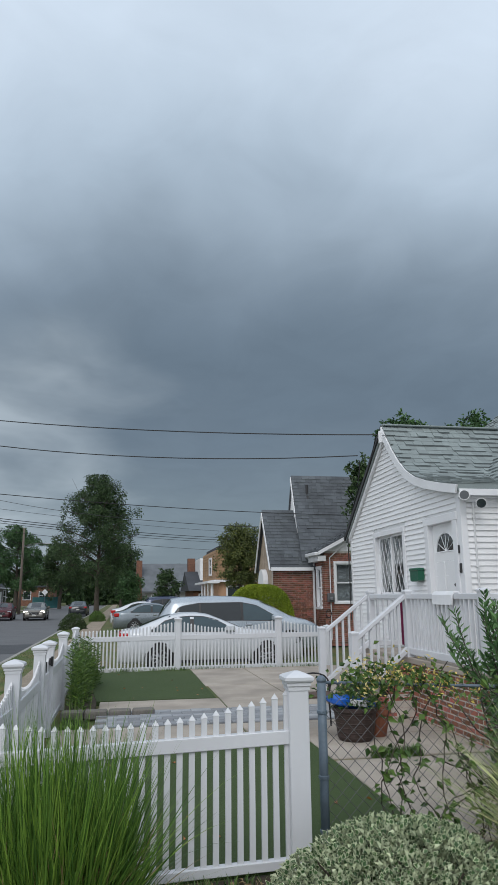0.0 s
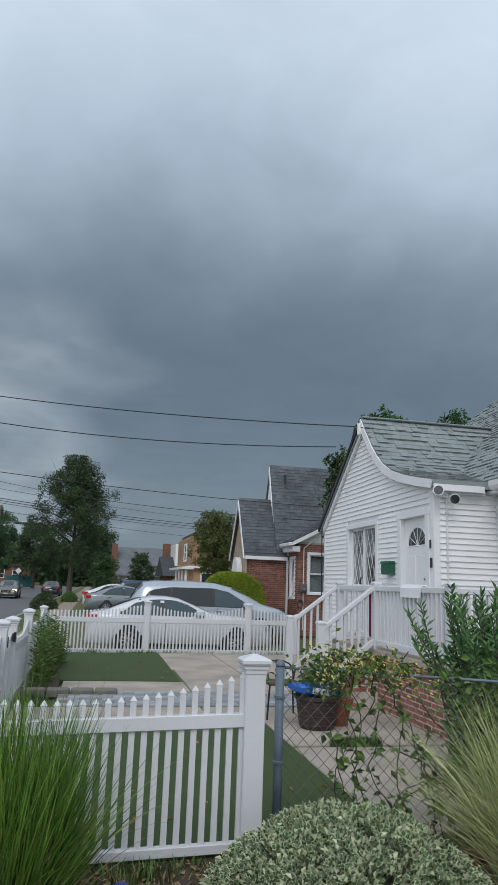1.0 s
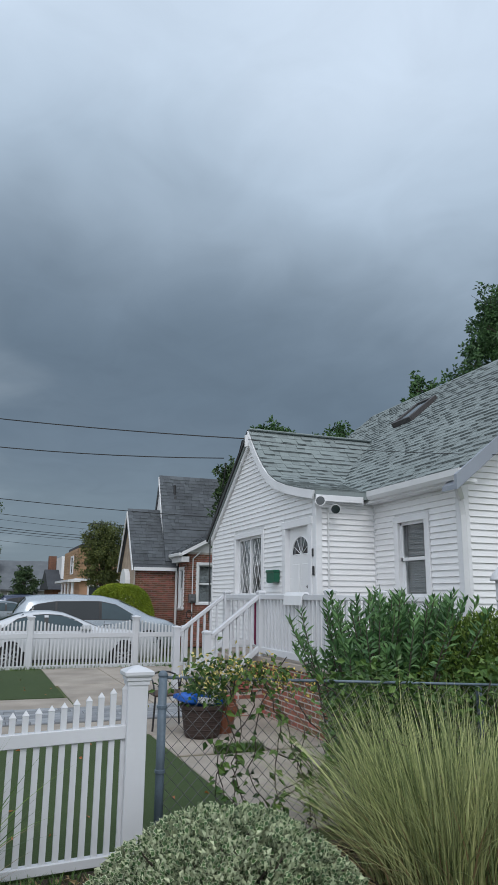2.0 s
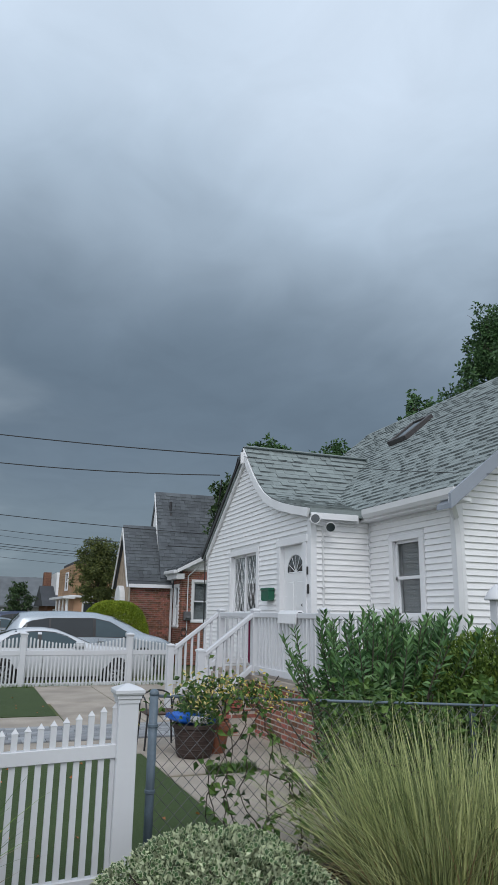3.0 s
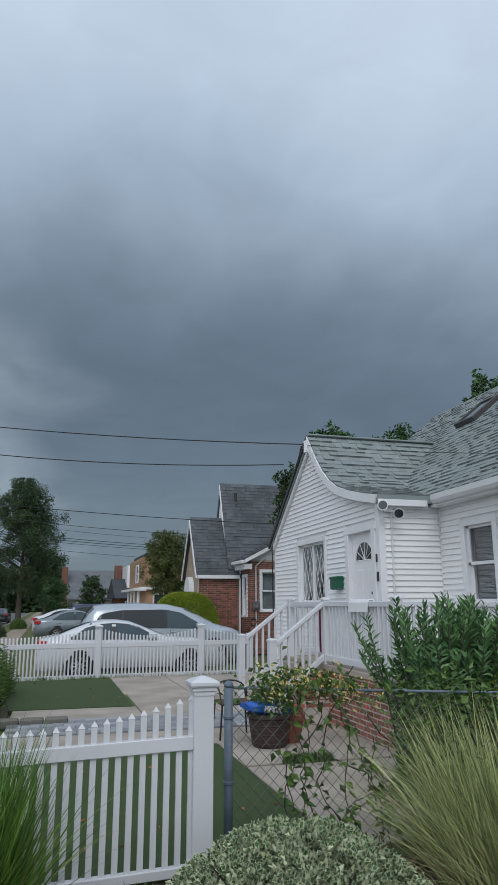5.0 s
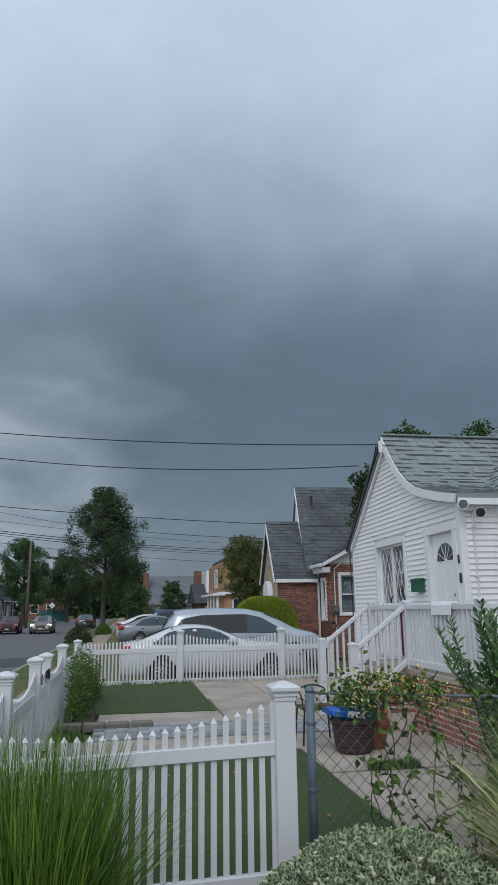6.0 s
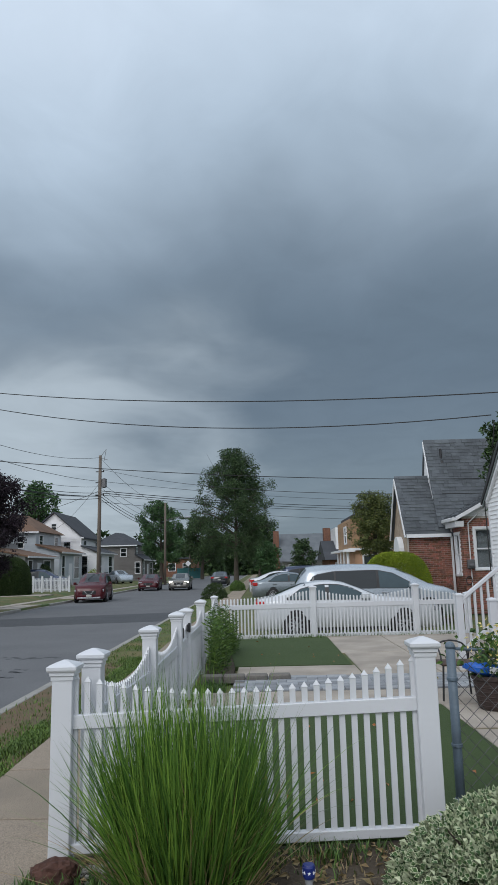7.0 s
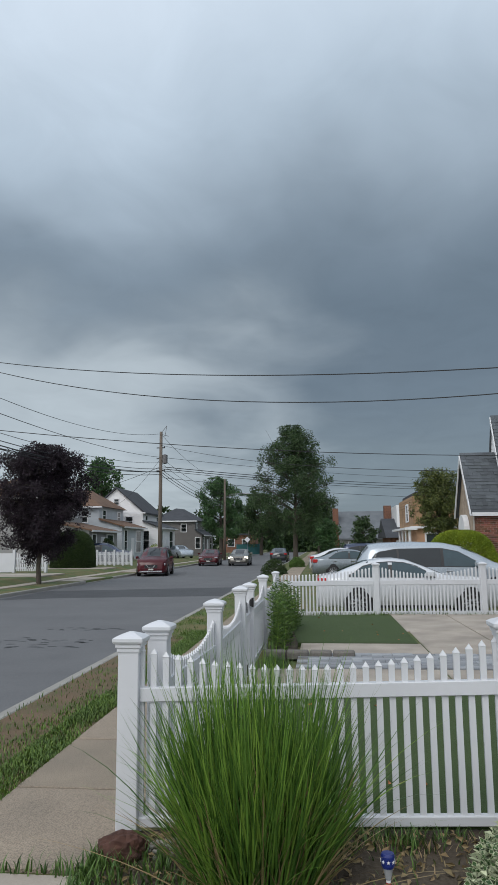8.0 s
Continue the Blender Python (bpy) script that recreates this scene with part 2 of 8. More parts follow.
# ---- ground, street and yard floors ----
def ground_height(x, y):
    xs = (-400, -13.2, -12.4, -10.72, -10.62, -10.56, -2.40, -2.34, -2.26, -1.22, -0.3, 2.2, 400)
    zs = (0.2, 0.2, -0.02, -0.02, -0.03, -0.18, -0.18, -0.04, -0.03, -0.02, -0.02, 0.05, 0.05)
    z = float(np.interp(x, xs, zs))
    if x > -0.25 and y > 14.5:
        z = float(np.interp(y, (14.5, 15.2, 17.0, 18.0, 21.0), (z, -0.2, -0.2, -0.12, -0.02)))
    return z


def build_ground():
    xs = [-400, -120, -60, -30, -20, -13.2, -12.4, -11.5, -10.72, -10.62, -10.56, -6, -2.40, -2.34, -2.26, -1.8, -1.22, -0.8, -0.3, -0.2, 0.5, 1.2, 2.2, 4, 6, 9, 14, 25, 60, 150, 400]
    ys = [-60, -20, -5, 0, 2, 3, 4, 6, 9, 12, 14.5, 15.2, 16, 17, 18, 19, 21, 25, 30, 40, 55, 80, 120, 200, 350, 700]
    verts = [(x, y, ground_height(x, y)) for y in ys for x in xs]
    k = len(xs)
    faces = [(j * k + i, j * k + i + 1, (j + 1) * k + i + 1, (j + 1) * k + i) for j in range(len(ys) - 1) for i in range(k - 1)]
    ob = raw("ground", verts, faces, M["lawn"])
    tagged(ob, "patchy grass and bare earth ground along the street", "ground", kind="structure")
    road = part("road", bx(B(), -10.55, -2.41, -60, 700, -0.22, -0.15), M["asphalt"])
    tagged(road, "worn grey asphalt street", "road", kind="structure")
    p = part("road_patch", prism(B(), [(-10.3, 19.9), (-8.5, 20.6), (-2.43, 21.5), (-2.43, 25.6), (-6.5, 24.6), (-10.3, 23.6)], "z", -0.151, -0.144), M["patch"])
    tagged(p, "darker asphalt repair across the street", "road", kind="structure")
    rnd = random.Random(5)
    bm = B()
    for i in range(60):
        x, y = rnd.uniform(-5.4, -3.5), rnd.choice((11.0, 11.6, 13.2)) + rnd.gauss(0, 0.16)
        pts = [(x + rnd.uniform(0.03, 0.12) * math.cos(a), y + rnd.uniform(0.015, 0.05) * math.sin(a)) for a in [j * 0.785 for j in range(8)]]
        prism(bm, pts, "z", -0.151, -0.148)
    ob = part("tar_stain", bm, M["tar"])
    tagged(ob, "dark tar spots and cracks on the asphalt", "road", kind="stuff")
    # kerbs: stones laid end to end
    for name, x0, x1, gaps in (("kerb", -2.40, -2.25, ()), ("kerb", -10.71, -10.56, ((27.6, 31.6), (36.5, 39.5)))):
        k = thing(name, "weathered concrete kerb beside the street", "kerb", kind="structure")
        y = -6.0
        while y < 95:
            ln = 1.9
            low = any(a - 1 < y < b for a, b in gaps)
            part("kerb_stone", bx(B(), x0, x1, y, y + ln - 0.008, -0.24, -0.02 if not low else -0.11, 0.018), M["kerb"], k)
            y += ln
        part("kerb_stone", bx(B(), x0, x1, 95, 600, -0.24, -0.02), M["kerb"], k)
    # pavement on this side: square flags
    w = thing("pavement", "speckled brownish concrete pavement flags with tight joints", "pavement", kind="structure")
    y = 3.6
    for i in range(34):
        ln = 1.0
        part("flag", bx(B(), -1.21, -0.24, y, y + ln - 0.012, -0.12, 0.004 + 0.004 * (i % 3), 0.006), M["walk"], w)
        y += ln
    part("flag", bx(B(), -1.55, -0.1, 1.2, 3.57, -0.12, -0.006, 0.006), M["concrete"], w, "grey concrete driveway apron")
    part("flag", bx(B(), -1.21, -0.24, y, 300, -0.12, 0.006), M["walk"], w)
    # far side pavement and driveways
    w = thing("pavement", "pale concrete pavement across the street", "pavement", kind="structure")
    y = 12.0
    for i in range(60):
        part("flag", bx(B(), -13.0, -11.9, y, y + 1.5 - 0.015, -0.1, 0.012 + 0.004 * (i % 2), 0.006), M["concrete"], w)
        y += 1.5
    for a, b in ((28.0, 31.2), (37.0, 39.2)):
        part("driveway", bx(B(), -11.88, -10.72, a, b, -0.15, -0.004), M["concrete"], w)
        part("driveway", bx(B(), -24, -13.02, a, b, -0.1, 0.215), M["concrete"], w)


build_ground()


def build_yard():
    t = 0.012
    lawn = thing("turf_lawn", "short deep green artificial turf inside the fence", "lawn", kind="structure")
    part("turf", bx(B(), 0.1, 3.12, 4.1, 7.4, -0.05, 0.075, 0.01), M["turf"], lawn)
    lawn2 = thing("turf_lawn", "square of deep green turf set in concrete", "lawn", kind="structure")
    part("turf", prism(B(), [(0.55, 10.25), (2.5, 10.25), (2.5, 13.9), (0.35, 13.9), (0.35, 12.2)], "z", -0.05, 0.072), M["turf"], lawn2)
    slabs = thing("patio", "pale cracked concrete slabs beside the porch", "patio", kind="structure")
    for x0, x1, y0, y1 in ((0.1, 2.5, 7.41, 8.28), (2.51, 5.2, 7.41, 8.28), (0.6, 2.55, 9.36, 10.24), (2.56, 3.75, 9.36, 11.6), (3.76, 6.0, 9.36, 11.6), (2.51, 3.75, 11.62, 14.2), (3.76, 6.2, 11.62, 14.2),
                           (3.13, 5.05, 6.42, 7.40), (3.13, 5.05, 4.3, 6.36), (5.06, 6.9, 4.3, 6.2)):
        part("slab", bx(B(), x0 + 0.006, x1 - 0.006, y0 + 0.006, y1 - 0.006, -0.08, 0.066, 0.008), M["concrete"], slabs)
    band = thing("paver_band", "band of bluish-grey stone pavers crossing the yard", "pavers", kind="structure")
    me = mesh_of("paver", bx(B(), -0.150, 0.150, -0.1015, 0.1015, -0.04, 0.04, 0.004))
    me.materials.append(M["paver"])
    rnd = random.Random(3)
    for j in range(6):
        x = 0.75 + 0.15 * (j % 2)
        while x < 4.9:
            piece("paver", me, pose(x, 8.40 + 0.168 * j, 0.038 + rnd.uniform(-0.003, 0.004), rnd.uniform(-0.6, 0.6), rnd.uniform(-0.6, 0.6), rnd.uniform(-0.8, 0.8)), band)
            x += 0.305
    part("bedding", bx(B(), 0.6, 5.05, 8.29, 9.35, -0.06, 0.062), M["joint"], band, "sandy joints")
    # stone edging of the flower bed
    me = mesh_of("edging_stone", bx(B(), -0.16, 0.16, -0.09, 0.09, 0, 0.13, 0.02))
    me.materials.append(M["edging"])
    edge = thing("stone_edging", "row of rough grey edging stones round the flower bed", "edging")
    for i in range(4):
        piece("edging_stone", me, pose(0.26 + 0.335 * i, 9.12, 0.02, 0, 0, rnd.uniform(-3, 3)), edge)
    soil = part("flower_bed", bx(B(), 0.1, 0.55, 9.22, 13.9, -0.05, 0.06), M["soil"])
    tagged(soil, "dark soil bed inside the street fence", "flower bed", kind="structure")
    # front bed before the fence, uneven earth
    nx, ny = 46, 30
    rnd = random.Random(8)
    verts, faces = [], []
    for j in range(ny + 1):
        for i in range(nx + 1):
            x, y = -0.35 + 6.2 * i / nx, 1.6 + 2.5 * j / ny
            h = 0.025 + gz(x) * 0.6 + 0.03 * noise.noise((x * 3, y * 3, 0)) + 0.012 * noise.noise((x * 13, y * 13, 4))
            if i in (0, nx) or j in (0, ny):
                h -= 0.09
            verts.append((x, y, h))
    for j in range(ny):
        for i in range(nx):
            a = j * (nx + 1) + i
            faces.append((a, a + 1, a + nx + 2, a + nx + 1))
    ob = raw("planting_bed", verts, faces, M["soil"])
    tagged(ob, "mulched earth bed with dead leaves before the fence", "flower bed", kind="structure")


M["joint"] = mat("dark_sand_joint", (0.20, 0.19, 0.175), 0.95, 0.3, 5, 60, 0.4)
M["edging"] = mat("brown_grey_stone", (0.19, 0.175, 0.155), 0.9, 0.35, 6.0, 50, 0.6, second=(0.13, 0.125, 0.12))
M["paver"] = mat("blue_grey_paver", (0.30, 0.31, 0.325), 0.85, 0.25, 7.0, 60, 0.4, objrand=0.25, second=(0.19, 0.21, 0.235))
build_yard()


# ---- white picket fences ----
def post_mesh(h, half=0.0635):
    shaft = B()
    bx(shaft, -half, half, -half, half, 0, h - 0.11, 0.004)
    return mesh_of("post", shaft)


def cap_mesh(half=0.0635, s=1.0):
    bm = B()
    lathe(bm, [(half + 0.006, 0.0), (half + 0.006, 0.022), (half + 0.014, 0.028), (half + 0.014, 0.046), (half + 0.024, 0.052), (half + 0.030, 0.062), (half + 0.030, 0.080), (half + 0.012, 0.092), (0.012, 0.115)], square=True)
    return mesh_of("cap", bm)


CAP = cap_mesh()
CAP.materials.append(M["vinyl"])
POSTS = {}


def fence_post(parent, x, y, z, h):
    key = round(h, 2)
    if key not in POSTS:
        POSTS[key] = post_mesh(h)
        POSTS[key].materials.append(M["vinyl"])
    p = piece("post", POSTS[key], pose(x, y, z), parent)
    c = piece("cap", CAP, pose(0, 0, h - 0.115), p)
    return p


def picket_mesh(h, w=0.045, d=0.022):
    bm = B()
    lo = [bm.verts.new((sx * w / 2, sy * d / 2, 0)) for sx, sy in ((-1, -1), (1, -1), (1, 1), (-1, 1))]
    mid = [bm.verts.new((v.co.x, v.co.y, h - 0.035)) for v in lo]
    wide = [bm.verts.new((v.co.x * 1.18, v.co.y * 1.3, h - 0.033)) for v in lo]
    tip = bm.verts.new((0, 0, h))
    for i in range(4):
        j = (i + 1) % 4
        bm.faces.new([lo[i], lo[j], mid[j], mid[i]])
        bm.faces.new([mid[i], mid[j], wide[j], wide[i]])
        bm.faces.new([wide[i], wide[j], tip])
    bm.faces.new(list(reversed(lo)))
    me = mesh_of("picket", bm)
    me.materials.append(M["vinyl"])
    return me


def panel(parent, a, b, za, zb, top, rails, step=0.0762, w=0.036, margin=0.07):
    """Pickets between two posts. top(s): picket top over the base line, s from 0 to 1. rails: (low, high) over the base line."""
    a, b = Vector(a), Vector(b)
    d = b - a
    ang = math.degrees(math.atan2(d.y, d.x))
    ln = d.length
    n = max(2, round((ln - 2 * margin) / step))
    for i in range(n + 1):
        s = (margin + (ln - 2 * margin) * i / n) / ln
        z0 = za + (zb - za) * s
        p = a + d * s
        piece("picket", picket_mesh(top(s) - rails[0][0] - 0.012, w), pose(p.x, p.y, z0 + rails[0][0] + 0.012, 0, 0, ang), parent)
    for lo, hi in rails:
        bm = B()
        ux, uy = d.x / ln, d.y / ln
        nx, ny = -uy * 0.024, ux * 0.024
        pts = [(a.x + ux * 0.05, a.y + uy * 0.05, za), (b.x - ux * 0.05, b.y - uy * 0.05, zb)]
        vs = []
        for (x, y, z) in pts:
            for sx in (-1, 1):
                for h in (lo, hi):
                    vs.append(bm.verts.new((x + sx * nx, y + sx * ny, z + h)))
        for q in ((0, 1, 3, 2), (4, 6, 7, 5), (0, 4, 5, 1), (2, 3, 7, 6), (1, 5, 7, 3), (0, 2, 6, 4)):
            bm.faces.new([vs[i] for i in q])
        bmesh.ops.bevel(bm, geom=list(bm.edges), offset=0.004, segments=1, affect="EDGES")
        part("rail", bm, M["vinyl"], parent)


def scoop(lo, hi):
    return lambda s: lo + (hi - lo) * (abs(2 * s - 1) ** 2.2)


def build_fences():
    RL = ((0.045, 0.10), (0.752, 0.834))
    f = thing("picket_fence", "white vinyl picket fence with a scooped top, before the turf", "fence", "white picket fences")
    fence_post(f, -0.195, 4.0, -0.01, 1.175)
    fence_post(f, 2.045, 4.0, 0.06, 1.20)
    panel(f, (-0.195, 4.0), (2.045, 4.0), 0.0, 0.07, scoop(0.945, 1.10), RL)
    f = thing("picket_fence", "white vinyl picket fence along the pavement, with scooped panels", "fence", "white picket fences")
    ys = [(-0.09, 4.25, 0.0, 1.20), (0.0, 5.745, 0.0, 1.20), (0.0, 7.41, 0.0, 1.20), (0.0, 8.25, 0.0, 1.185), (0.0, 10.06, 0.0, 1.195), (-0.14, 14.4, -0.06, 1.11)]
    for x, y, z, h in ys:
        fence_post(f, x, y, z, h)
    RF = ((0.05, 0.12), (0.70, 0.80))
    for i in (0, 1, 3, 4):
        a, b = ys[i], ys[i + 1]
        panel(f, a[:2], b[:2], a[2], b[2], scoop(0.87, 1.06), RF, step=0.056, w=0.034)
    g = thing("fence_gate", "white picket gate in the street fence with black hinges", "gate")
    panel(g, (0.0, 7.41), (0.0, 8.25), 0.0, 0.0, scoop(0.93, 1.0), RF, step=0.056)
    for y, z in ((7.51, 0.2), (7.51, 0.93), (8.15, 0.93)):
        bm = B()
        bx(bm, 0.024, 0.05, y - 0.045, y + 0.045, z - 0.045, z + 0.045, 0.006)
        rod(bm, (0.055, y, z - 0.06), (0.055, y, z + 0.06), 0.016)
        part("hinge", bm, M["black"], g, "black metal hinge")
    f = thing("picket_fence", "white vinyl picket fence between the yard and the driveway", "fence", "white picket fences")
    xs = [(2.23, 14.33, 0.03, 1.21), (4.67, 14.33, 0.04, 1.20), (5.9, 14.33, 0.04, 0.97)]
    for x, y, z, h in xs:
        fence_post(f, x, y, z, h)
    RD = ((0.0, 0.09), (0.69, 0.80))
    pts = [(-0.14, 14.4, 0.0)] + [q[:3] for q in xs]
    for i in range(3):
        a, b = pts[i], pts[i + 1]
        prof = scoop(0.955, 1.15) if i else (lambda s: 0.95 + 0.17 * s ** 2.4)
        if i == 2:
            prof = lambda s: 0.95 + 0.18 * (1 - s) ** 2
        panel(f, a[:2], b[:2], a[2], b[2], prof, RD, step=0.083, w=0.038)


M["black"] = mat("black_metal", (0.02, 0.02, 0.022), 0.45, 0.1, 8, 60, 0.05)
M["galv"] = mat("painted_steel", (0.13, 0.175, 0.22), 0.5, 0.25, 6, 60, 0.15, stain=0.35)
M["wire"] = mat("galvanised_wire", (0.17, 0.17, 0.175), 0.45, 0.2, 10, 60, 0.05, metal=0.5)
build_fences()


def build_chain_link():
    f = thing("chain_link_fence", "blue-grey chain link fence with a pipe top rail, overgrown", "fence")

    def top(x):
        return 1.15 - 0.05 * (x - 2.285)
    bm = B()
    rod(bm, (2.285, 4.22, -0.02), (2.285, 4.22, 1.165), 0.030, n=12)
    lathe(bm, [(0.032, 0), (0.034, 0.012), (0.027, 0.03), (0.012, 0.04)], 12, (2.285, 4.22, 1.155))
    part("post", bm, M["galv"], f, smooth=True)
    for z in (0.22, 0.55, 0.96):
        bm = B()
        lathe(bm, [(0.031, -0.012), (0.036, -0.008), (0.036, 0.008), (0.031, 0.012)], 12, (2.285, 4.22, z))
        part("band", bm, M["galv"], f)
    bm = B()
    rod(bm, (2.285, 4.22, top(2.285)), (6.9, 4.22, top(6.9)), 0.0105, n=10)
    part("top_rail", bm, M["galv"], f, smooth=True)
    bm = B()
    rod(bm, (4.95, 4.24, 0), (4.95, 4.24, top(4.95) - 0.02), 0.024, n=10)
    part("post", bm, M["galv"], f)
    bm = B()
    s, x0, x1, h = 0.094, 2.31, 5.6, 1.04
    k = int((x1 - x0 + h) / s)
    for i in range(-int(h / s), k):
        for sg in (1, -1):
            xa = x0 + i * s
            a, b = (xa, 0.03), (xa + h, 0.03 + h)
            if sg < 0:
                a, b = (xa, 0.03 + h), (xa + h, 0.03)
            lo, hi = max(a[0], x0), min(b[0], x1)
            if hi - lo < 0.02:
                continue
            za = a[1] + (b[1] - a[1]) * (lo - a[0]) / h
            zb = a[1] + (b[1] - a[1]) * (hi - a[0]) / h
            def zz(x, z):
                return 0.05 + (z - 0.03) * (top(x) - 0.06) / h
            rod(bm, (lo, 4.22 + 0.003 * sg, zz(lo, za)), (hi, 4.22 + 0.003 * sg, zz(hi, zb)), 0.0021, n=4, caps=False)
    part("wire_mesh", bm, M["wire"], f, "diamond wire mesh")


build_chain_link()


# ---- the white house ----
M["plaster"] = mat("dim_interior", (0.16, 0.15, 0.14), 0.9, 0.1)
M["curtain"] = mat("pale_curtain", (0.55, 0.56, 0.56), 0.9, 0.12, 3, 40, 0.2)
M["blind"] = mat("dim_blind", (0.20, 0.22, 0.23), 0.8, 0.12, 3, 40, 0.1)
M["door"] = mat("white_door", (0.78, 0.79, 0.80), 0.35, 0.03, 2, 30, 0.01)
M["grey_trim"] = mat("grey_soffit", (0.27, 0.30, 0.35), 0.5, 0.06, 2, 30, 0.02)
M["gutter"] = mat("white_gutter", (0.66, 0.67, 0.68), 0.4, 0.06, 2, 30, 0.02, stain=0.25)
M["mailgreen"] = mat("green_enamel", (0.01, 0.10, 0.055), 0.35, 0.1, 6, 40, 0.02)


def glass_mat():
    m = bpy.data.materials.new("clear_glass")
    m.use_nodes = True
    b = m.node_tree.nodes["Principled BSDF"]
    b.inputs["Base Color"].default_value = (0.86, 0.9, 0.92, 1)
    b.inputs["Transmission Weight"].default_value = 1.0
    b.inputs["Roughness"].default_value = 0.02
    b.inputs["IOR"].default_value = 1.45
    return m


M["pane"] = glass_mat()


def pane(parent, x0, x1, y0, y1, z0, z1):
    p = part("pane", bx(B(), x0, x1, y0, y1, z0, z1), M["pane"], parent)
    p.visible_shadow = False
    return p


def boards(parent, axis, pos, out, u0, u1, z0, z1, openings=(), step=0.084, material=None, name="clapboard"):
    """Lapped siding boards on a wall. axis: the wall's constant axis; out: +1 or -1 outward; u0, u1: ends as functions of z."""
    material = material or M["siding"]
    z = z0
    while z < z1 - 0.02:
        zt = min(z + step, z1)
        a0, a1, b0, b1 = u0(z), u0(zt), u1(z), u1(zt)
        spans = [(a0, a1, b0, b1)]
        for (oa, ob_, oz0, oz1) in openings:
            if zt - 0.01 <= oz0 or z + 0.01 >= oz1:
                continue
            nxt = []
            for s in spans:
                if ob_ <= min(s[0], s[1]) or oa >= max(s[2], s[3]):
                    nxt.append(s)
                    continue
                if oa > min(s[0], s[1]) + 0.01:
                    nxt.append((s[0], s[1], oa, oa))
                if ob_ < max(s[2], s[3]) - 0.01:
                    nxt.append((ob_, ob_, s[2], s[3]))
            spans = nxt
        for s in spans:
            if max(s[2] - s[0], s[3] - s[1]) < 0.02:
                continue
            bm = B()
            def v(u, off, zz):
                return bm.verts.new((pos + out * off, u, zz) if axis == "x" else (u, pos + out * off, zz))
            t1 = s[1] if s[3] > s[1] else (s[1] + s[3]) / 2
            t3 = s[3] if s[3] > s[1] else t1 + 0.002
            q = [v(s[0], 0.0, z), v(s[2], 0.0, z), v(t3, 0.0, zt), v(t1, 0.0, zt), v(s[0], 0.023, z + 0.002), v(s[2], 0.023, z + 0.002), v(t3, 0.003, zt), v(t1, 0.003, zt)]
            for f in ((0, 1, 2, 3), (7, 6, 5, 4), (0, 4, 5, 1), (1, 5, 6, 2), (2, 6, 7, 3), (3, 7, 4, 0)):
                bm.faces.new([q[i] for i in f])
            part(name, bm, material, parent)
        z += step


def wall_boxes(parent, axis, a, b, u0, u1, z0, z1, openings, material):
    """A wall with thickness a to b on its axis, and openings through it."""
    us = sorted({u0, u1, *[v for o in openings for v in o[:2] if u0 < v < u1]})
    zs = sorted({z0, z1, *[v for o in openings for v in o[2:] if z0 < v < z1]})
    bm = B()
    for i in range(len(us) - 1):
        for j in range(len(zs) - 1):
            cu, cz = (us[i] + us[i + 1]) / 2, (zs[j] + zs[j + 1]) / 2
            if any(o[0] < cu < o[1] and o[2] < cz < o[3] for o in openings):
                continue
            if axis == "x":
                bx(bm, a, b, us[i], us[i + 1], zs[j], zs[j + 1])
            else:
                bx(bm, us[i], us[i + 1], a, b, zs[j], zs[j + 1])
    bmesh.ops.remove_doubles(bm, verts=bm.verts, dist=0.0005)
    inner = [f for f in bm.faces if all(len(e.link_faces) > 2 for e in f.edges) and any(g is not f and set(g.verts) == set(f.verts) for g in f.verts[0].link_faces)]
    bmesh.ops.delete(bm, geom=inner, context="FACES_ONLY")
    return part("wall", bm, material, parent)


